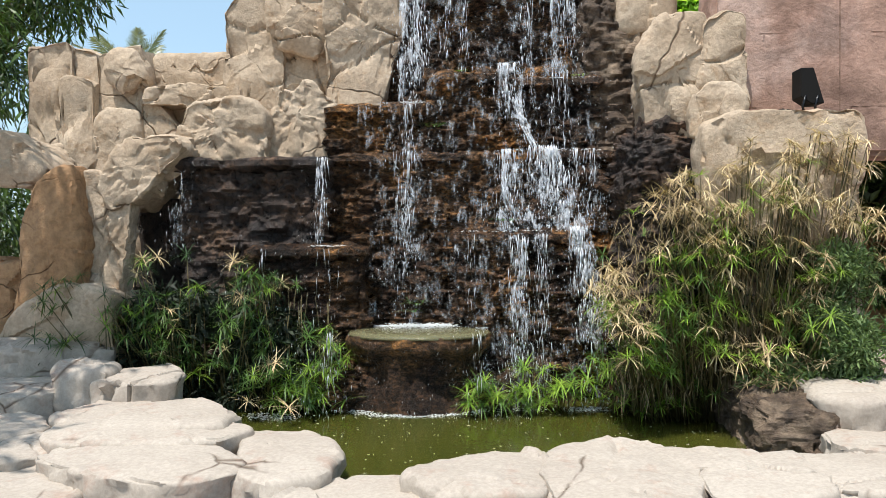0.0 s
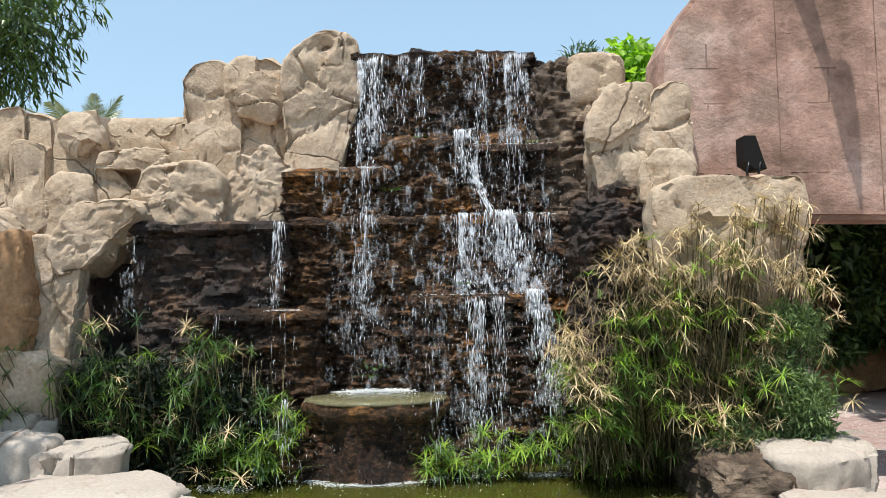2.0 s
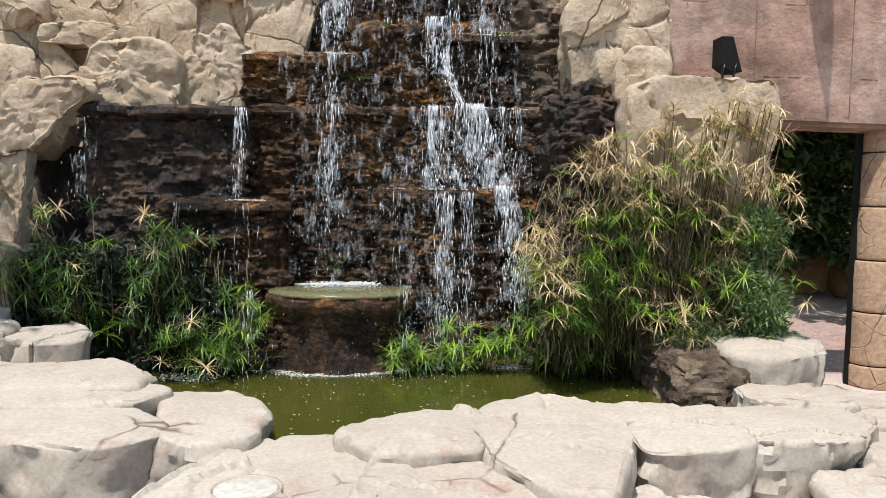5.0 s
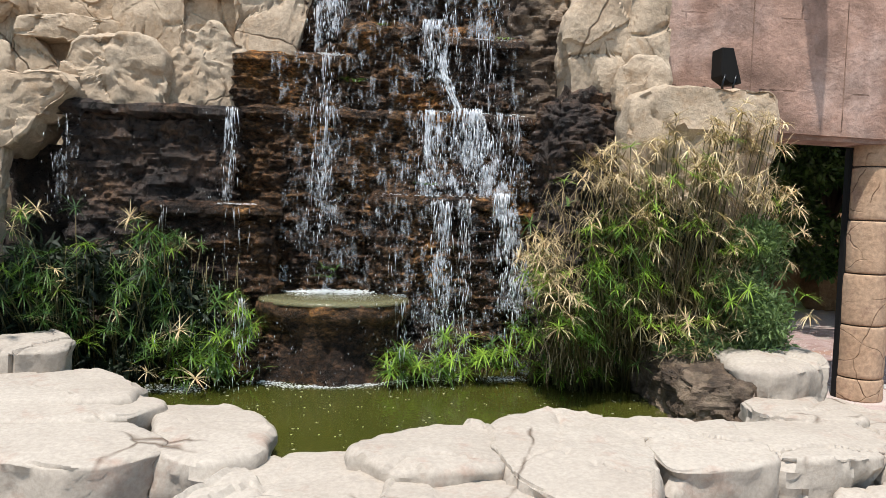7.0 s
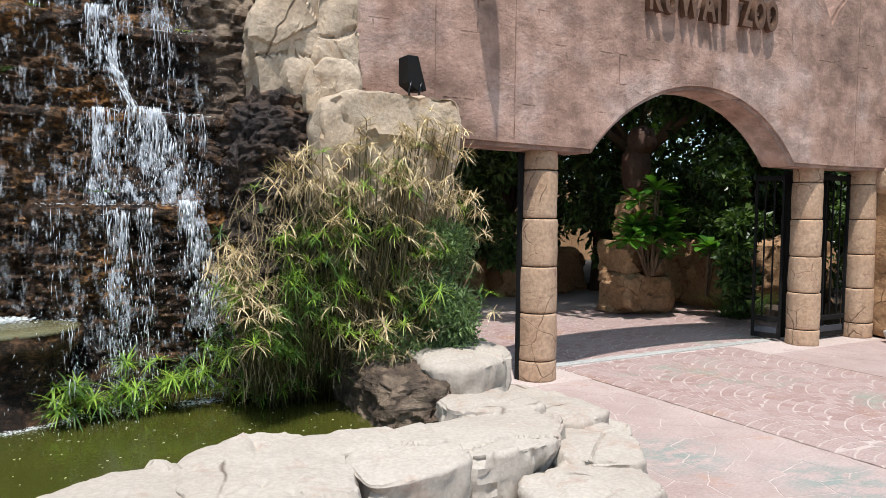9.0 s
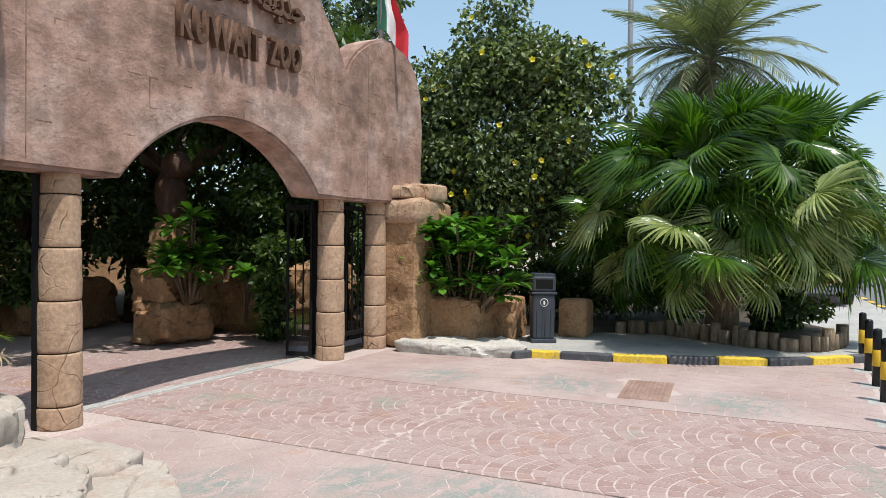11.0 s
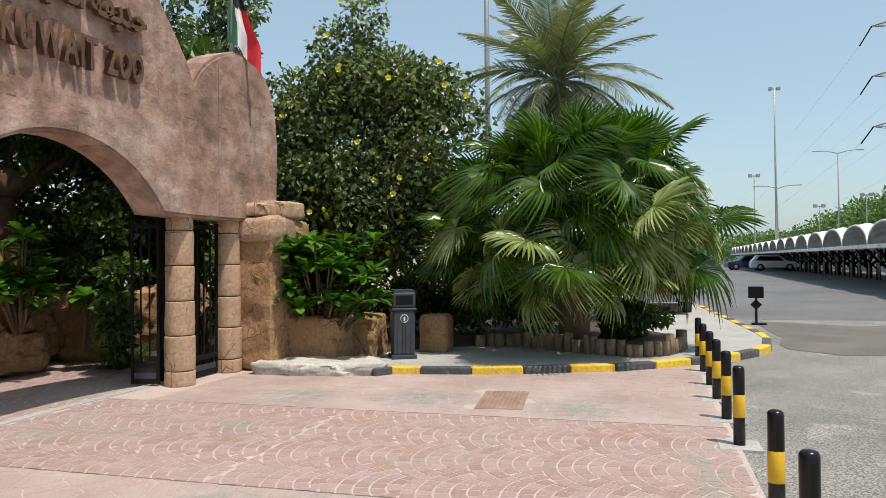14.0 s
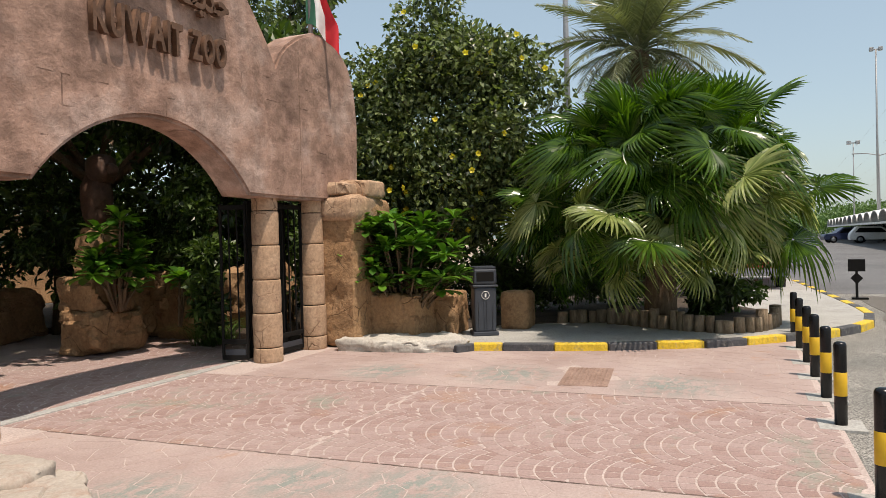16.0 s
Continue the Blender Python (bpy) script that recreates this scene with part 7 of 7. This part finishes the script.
fall("scattered streams under the middle ledge", -0.10, 0.85, 5.11, 1.52, 0.3, 18, 760, 0.004, 0.05, 12)
fall("white stream into the pool", 0.30, 0.42, 5.08, 1.5, 0.3, 10, 200, 0.006, 0.05, 13)
fall("drops under the lower left ledge", -1.55, -0.8, 5.08, 1.42, 0.4, 5, 420, 0.004, 0.05, 14, sheet=False)
fall("drops spilling round the rock basin", -0.95, 0.1, 4.70, 0.86, 0.3, 9, 420, 0.004, 0.05, 15, sheet=False)
fall("drips at the dark hollow", -2.2, -2.05, 5.22, 2.0, 1.3, 2, 70, 0.004, 0.03, 16)

# water sheet that slides down a slanting stone
sl = []
rg0 = random.Random(4)
for i in range(130):
    u = rg0.random() * 0.85
    x = 0.38 + 0.13 * u ** 1.6 + rg0.gauss(0, 0.016)
    sl.append(spindle((x, 5.52 - 0.14 * u + rg0.uniform(-0.01, 0.01), 2.60 - 0.44 * u), (0.3 * u + 0.1, -0.25, -0.9), rg0.uniform(0.05, 0.12), rg0.uniform(0.002, 0.0055)))
solid("water_slide", mesh_from("slide", *join(sl)), M_FALL, "bright ribbon of water on a slanting stone", "water", kind="stuff")


def foam(label, segs, n, r, seed):
    rg = random.Random(seed)
    sh = []
    for i in range(n):
        a, b, spread = rg.choice(segs)
        p = Vector(a).lerp(Vector(b), rg.random()) + Vector((rg.uniform(-spread, spread), rg.uniform(-spread, spread), rg.uniform(-0.2, 0.2) * spread))
        q = r * rg.uniform(0.4, 1.3)
        v = [p + Vector(c) * q for c in ((1, 0, 0), (0, 1, 0), (-1, 0, 0), (0, -1, 0), (0.6, 0.6, 0.4), (-0.6, 0.6, 0.4), (-0.6, -0.6, 0.4), (0.6, -0.6, 0.4), (0, 0, 0.65))]
        v = [Vector((c.x, c.y, p.z + (c.z - p.z) * 0.5)) for c in v]
        f = [(0, 4, 7), (0, 1, 4), (1, 5, 4), (1, 2, 5), (2, 6, 5), (2, 3, 6), (3, 7, 6), (3, 0, 7), (4, 5, 8), (5, 6, 8), (6, 7, 8), (7, 4, 8)]
        sh.append((v, f))
    return solid("foam", mesh_from("foam", *join(sh)), M_FOAM, label, "foam", kind="stuff")


foam("white splash along the ledges", [((-0.1, 5.16, 1.545), (0.86, 5.16, 1.545), 0.025), ((0.25, 5.40, 2.16), (1.0, 5.40, 2.16), 0.03), ((0.3, 5.56, 2.735), (1.0, 5.56, 2.735), 0.02), ((-1.15, 5.14, 1.445), (-0.92, 5.14, 1.445), 0.03), ((-0.5, 5.5, 2.55), (-0.35, 5.5, 2.55), 0.03)], 420, 0.008, 3)
foam("white foam behind the rock basin's water", [((-0.7, 5.32, 0.83), (-0.1, 5.40, 0.83), 0.04), ((-0.1, 5.40, 0.83), (0.1, 5.24, 0.83), 0.04), ((-0.55, 5.2, 0.84), (-0.15, 5.22, 0.84), 0.10)], 3600, 0.009, 5)
foam("white foam at the pool's edge under the falls", [((-0.95, 4.98, WATER), (-0.6, 4.78, WATER), 0.05), ((-0.6, 4.78, WATER), (-0.2, 4.78, WATER), 0.04), ((-0.2, 4.78, WATER), (0.1, 4.95, WATER), 0.05), ((0.1, 4.98, WATER), (0.5, 5.0, WATER), 0.08), ((0.7, 4.98, WATER), (0.95, 5.0, WATER), 0.06), ((-1.5, 4.75, WATER), (-1.2, 4.7, WATER), 0.08)], 3000, 0.0065, 7)
fk = []
rg0 = random.Random(77)
for i in range(420):
    x, y = rg0.uniform(-1.9, 1.6), rg0.uniform(3.0, 4.9)
    a, r = rg0.uniform(0, 3.1), rg0.uniform(0.004, 0.014)
    fk.append(([(x + r * math.cos(a + k * 1.57) * (1 if k % 2 else 0.5), y + r * math.sin(a + k * 1.57) * (1 if k % 2 else 0.5), WATER + 0.003) for k in range(4)], [(0, 1, 2, 3)]))
solid("floating_specks", mesh_from("specks", *join(fk), smooth=False), plain("pale_speck", (0.5, 0.48, 0.36), 0.8), "pale leaf specks floating on the pool", "debris", kind="stuff")

# small plants on the waterfall
for k, (cx, cy, cz, n, r, m) in enumerate(((-0.1, 5.70, 2.82, 9, 0.09, M_LIME), (-0.27, 5.5, 2.36, 8, 0.12, M_SEDGE), (0.85, 5.62, 2.76, 6, 0.07, M_LIME), (0.28, 5.2, 1.62, 9, 0.12, M_SEDGE), (-0.4, 5.3, 1.0, 12, 0.13, M_SEDGE), (-0.45, 5.25, 0.95, 8, 0.1, M_SEDGE), (1.2, 4.95, 1.5, 6, 0.2, M_SEDGE), (1.35, 4.9, 1.2, 7, 0.18, M_SEDGE))):
    sh = []
    for i in range(n):
        a = rnd(0, 6.28)
        sh.append(blade((cx + rnd(-0.05, 0.05), cy, cz), (math.cos(a), math.sin(a) - 0.3, 0.9), r * rnd(0.8, 1.4), 0.012, 1.0, 3))
    solid("cliff_plant", mesh_from("plant", *join(sh), smooth=False), m, "small green plant rooted on the wet rock", "plant")


# ---------------------------------------------------------------- fan-pattern paving
def setts_mat():
    m, nt, b = base_mat("pink_sett", 0.88, 0.0, 0.35)
    info = nt.nodes.new("ShaderNodeObjectInfo")
    geo = nt.nodes.new("ShaderNodeNewGeometry")
    add = nt.nodes.new("ShaderNodeMath")
    add.operation = "ADD"
    nt.links.new(info.outputs["Random"], add.inputs[0])
    nt.links.new(geo.outputs["Random Per Island"], add.inputs[1])
    fr = nt.nodes.new("ShaderNodeMath")
    fr.operation = "FRACT"
    nt.links.new(add.outputs[0], fr.inputs[0])
    col = ramp(nt, fr.outputs[0], [(0.0, (0.315, 0.208, 0.182)), (0.5, (0.355, 0.248, 0.222)), (1.0, (0.395, 0.29, 0.262))])
    rust = noise_tex(nt, 1.3, 4, 0.6)
    col = mix(nt, col, (0.36, 0.20, 0.125), ramp(nt, rust, [(0.58, (0, 0, 0)), (0.68, (0.7,) * 3)]))
    big = noise_tex(nt, 0.5, 6, 0.68)
    col = mix(nt, col, (0.385, 0.29, 0.262), ramp(nt, big, [(0.46, (0, 0, 0)), (0.62, (0.7,) * 3)]))
    moss = noise_tex(nt, 0.6, 6, 0.72, (1, 1.5, 1))
    col = mix(nt, col, (0.27, 0.275, 0.225), ramp(nt, moss, [(0.57, (0, 0, 0)), (0.65, (0.85,) * 3)]))
    fine = noise_tex(nt, 55, 5, 0.7)
    col = mix(nt, col, ramp(nt, fine, [(0.3, (0.75,) * 3), (0.7, (1.1,) * 3)]), 1.0, "MULTIPLY")
    nt.links.new(col, b.inputs["Base Color"])
    bump(nt, b, [(fine, 0.5)], 0.006)
    return m


M_SETT = setts_mat()
paving = thing("paving", "pink concrete setts stamped in a fan pattern", "paving", (0, 0, 0), kind="structure")
X_CUT = (4.37, 6.92)
R_FAN, RING, SHIFT = 0.76, 0.11, 0.275


def sett_mesh(r0, r1, da):
    """One wedge-shaped sett of a ring, with sloping sides."""
    g, hgt = 0.0046, 0.0006
    vs = []
    for z, ins in ((-0.008, 0.0), (hgt, 0.003)):
        for rr, s in ((r0 + g + ins, -1), (r1 - g - ins, -1), (r1 - g - ins, 0), (r1 - g - ins, 1), (r0 + g + ins, 1)):
            a = s * (da / 2 - (g + ins) / max(rr, 0.05))
            vs.append((rr * math.cos(a), rr * math.sin(a), z))
    n = 5
    fs = [tuple(n + i for i in range(n - 1, -1, -1))] + [(i, (i + 1) % n, n + (i + 1) % n, n + i) for i in range(n)]
    return vs, fs


def clip_cell(poly, px, py, nx, ny):
    """The part of a polygon on the side of p that n points away from."""
    out = []
    for (xa, ya), (xb, yb) in zip(poly, poly[1:] + poly[:1]):
        da, db = (xa - px) * nx + (ya - py) * ny, (xb - px) * nx + (yb - py) * ny
        if da <= 0:
            out.append((xa, ya))
        if da * db < 0:
            f = da / (da - db)
            out.append((xa + (xb - xa) * f, ya + (yb - ya) * f))
    return out


rings = []
for k in range(7):
    r1 = R_FAN - k * RING
    r0 = max(0.0, r1 - RING)
    cnt = max(5, round(2 * math.pi * (r0 + r1) / 2 / 0.115))
    rings.append((r0, r1, cnt, sett_mesh(r0, r1, 2 * math.pi / cnt)))
ring_meshes = []
for r0, r1, cnt, (vs, fs) in rings:
    me = mesh_from("sett", vs, fs, smooth=False)
    me.materials.append(M_SETT)
    ring_meshes.append(me)
near, rest_v, rest_f = 0, [], []
for j in range(-14, 40):
    for i in range(-9, 12):
        cx, cy = 4.65 + i * 2 * R_FAN + (j % 2) * R_FAN, 2.67 - R_FAN + j * SHIFT
        for k, (r0, r1, cnt, (vs, fs)) in enumerate(rings):
            for q in range(cnt):
                a = 2 * math.pi * (q + 0.5 * (k % 2)) / cnt
                rm = (r0 + r1) / 2
                x, y = cx + rm * math.cos(a), cy + rm * math.sin(a)
                if a > math.pi or any((x - cx - sx) ** 2 + (y - cy + sy) ** 2 < (R_FAN - 0.03) ** 2 for sx, sy in ((R_FAN, SHIFT), (-R_FAN, SHIFT), (0, 2 * SHIFT), (R_FAN, 3 * SHIFT), (-R_FAN, 3 * SHIFT))):
                    continue
                if not (X_CUT[0] - 0.05 < x < X_CUT[1] + 0.05 and -0.69 < y < 5.79 or 2.6 < x < 11.4 and 5.96 < y < 9.0):
                    continue
                if y < 5.8 and (min(x - X_CUT[0], X_CUT[1] - x) < 0.09 or abs(y - 2.92) < 0.11 or y < -0.58 or y > 5.68):
                    ca, sa = math.cos(a), math.sin(a)
                    poly = [(cx + vx * ca - vy * sa, cy + vx * sa + vy * ca) for vx, vy, vz in vs[5:]]
                    for ex, ey, nx, ny in ((X_CUT[0] + 0.012, 0, -1, 0), (X_CUT[1] - 0.012, 0, 1, 0), (0, -0.68, 0, -1), (0, 5.78, 0, 1), (0, 2.912, 0, 1) if y < 2.92 else (0, 2.928, 0, -1)):
                        poly = clip_cell(poly, ex, ey, nx, ny) if len(poly) > 2 else []
                    if len(poly) > 2:
                        o, n, lift = len(rest_v), len(poly), 0.0002 * (6 - k) - 0.0004 * j / 40
                        rest_v += [(px, py, -0.008) for px, py in poly] + [(px, py, 0.0006 + lift) for px, py in poly]
                        rest_f += [tuple(o + n + t for t in range(n - 1, -1, -1))] + [(o + t, o + (t + 1) % n, o + n + (t + 1) % n, o + n + t) for t in range(n)]
                    continue
                if 0.9 < y < 2.85 and near < 300:
                    ob = new("sett", ring_meshes[k])
                    ob.parent = paving
                    ob.matrix_basis = pose(cx, cy, 0.0002 * (6 - k) - 0.0004 * j / 40, 0, 0, math.degrees(a))
                    near += 1
                else:
                    o = len(rest_v)
                    ca, sa, lift = math.cos(a), math.sin(a), 0.0002 * (6 - k) - 0.0004 * j / 40
                    rest_v += [(cx + vx * ca - vy * sa, cy + vx * sa + vy * ca, vz + lift) for vx, vy, vz in vs]
                    rest_f += [tuple(o + t for t in f) for f in fs]
tagged(part("setts", mesh_from("setts", rest_v, rest_f, smooth=False), M_SETT, paving), kind="stuff")


# random stamped stones on both sides of the fans, worn and stained
def stone_mat():
    m, nt, b = base_mat("worn_pink_stone", 0.9, 0.0, 0.35)
    col = ramp(nt, noise_tex(nt, 0.8, 6, 0.65), [(0.36, (0.34, 0.25, 0.222)), (0.5, (0.40, 0.305, 0.275)), (0.64, (0.45, 0.355, 0.32))])
    rust = noise_tex(nt, 2.2, 5, 0.65)
    col = mix(nt, col, (0.40, 0.24, 0.17), ramp(nt, rust, [(0.60, (0, 0, 0)), (0.70, (0.6,) * 3)]))
    geo = nt.nodes.new("ShaderNodeNewGeometry").outputs["Position"]
    total = None
    for cx, cy, r in ((4.0, 1.85, 0.55), (3.9, 2.6, 0.5), (7.72, 2.35, 0.7), (7.5, 0.6, 0.7), (7.55, 3.8, 0.6), (3.4, 3.4, 0.5)):
        d = nt.nodes.new("ShaderNodeVectorMath")
        d.operation = "DISTANCE"
        d.inputs[1].default_value = (cx, cy, 0.0)
        nt.links.new(geo, d.inputs[0])
        one = ramp(nt, d.outputs["Value"], [(r * 0.2, (1, 1, 1)), (r, (0, 0, 0))])
        total = one if total is None else mix(nt, total, one, 1.0, "LIGHTEN")
    ragged = ramp(nt, noise_tex(nt, 4.5, 7, 0.75, (1, 1.8, 1)), [(0.44, (0, 0, 0)), (0.54, (1, 1, 1))])
    col = mix(nt, col, (0.245, 0.265, 0.235), mix(nt, (0, 0, 0), ragged, total))
    fine = noise_tex(nt, 50, 5, 0.7)
    col = mix(nt, col, ramp(nt, fine, [(0.3, (0.78,) * 3), (0.7, (1.1,) * 3)]), 1.0, "MULTIPLY")
    nt.links.new(col, b.inputs["Base Color"])
    bump(nt, b, [(fine, 0.5), (rust, 0.3)], 0.006)
    return m


def stamped_cells(x0, x1, y0, y1, pitch, gap, seed):
    """Irregular flat stones that fill a rectangle, a joint apart."""
    rg = random.Random(seed)
    nx, ny = int((x1 - x0) / pitch) + 1, int((y1 - y0) / pitch) + 1
    seeds = {(i, j): (x0 + (i + 0.5 + rg.uniform(-0.49, 0.49)) * pitch, y0 + (j + 0.5 + rg.uniform(-0.49, 0.49)) * pitch) for i in range(nx) for j in range(ny)}
    cells = []
    for (i, j), (cx, cy) in seeds.items():
        poly = [(x0, y0), (x1, y0), (x1, y1), (x0, y1)]
        for di in range(-2, 3):
            for dj in range(-2, 3):
                o = seeds.get((i + di, j + dj))
                if o and (di or dj):
                    dx, dy = o[0] - cx, o[1] - cy
                    ln = math.hypot(dx, dy)
                    poly = clip_cell(poly, (cx + o[0]) / 2 - dx / ln * gap / 2, (cy + o[1]) / 2 - dy / ln * gap / 2, dx / ln, dy / ln)
        if len(poly) < 3:
            continue
        ring = []
        for (xa, ya), (xb, yb) in zip(poly, poly[1:] + poly[:1]):
            for f in (0.0, 0.34, 0.67):
                p = Vector((xa + (xb - xa) * f, ya + (yb - ya) * f, 0))
                w = noise.noise_vector(p * 9) * 0.012
                ring.append((p.x + w.x, p.y + w.y))
        n = len(ring)
        vs = [(x, y, -0.006) for x, y in ring] + [(cx + (x - cx) * 0.985, cy + (y - cy) * 0.985, 0.0009) for x, y in ring]
        fs = [tuple(range(n, 2 * n))] + [(a, (a + 1) % n, n + (a + 1) % n, n + a) for a in range(n)]
        cells.append(((cx, cy), vs, fs))
    return cells


M_STONE = stone_mat()
apron = thing("paving_apron", "worn pink stamped stones with grey-green stains", "paving", kind="structure")
far = []
for (cx, cy), vs, fs in stamped_cells(-6.0, X_CUT[0] - 0.01, -0.66, 5.27, 0.27, 0.006, 5) + stamped_cells(X_CUT[1] + 0.01, 11.3, -0.66, 5.27, 0.25, 0.005, 6):
    if abs(cx - 7.77) < 0.5 and abs(cy - 1.49) < 0.24 or (cx > 9.9 and cy > 3.0) or (cx < 2.3 and cy > 3.0):
        continue
    if 2.3 < cx < 5 and 0.2 < cy < 4.2:
        ob = new("paving_stone", mesh_from("paving_stone", vs, fs, smooth=False))
        ob.data.materials.append(M_STONE)
        ob.parent = apron
    else:
        far.append((vs, fs))
tagged(part("paving_stones", mesh_from("paving_stones", *join(far), smooth=False), M_STONE, apron), kind="stuff")
M_CUT = surf("saw_cut", (0.07, 0.05, 0.04), (0.33, 0.25, 0.21), None, 2.5, 30, 0.95, 0.3)
for x in X_CUT:
    part("saw_cut", box(x - 0.006, x + 0.006, -0.68, 5.25, -0.01, 0.0012), M_CUT, apron, "dark saw-cut joint")
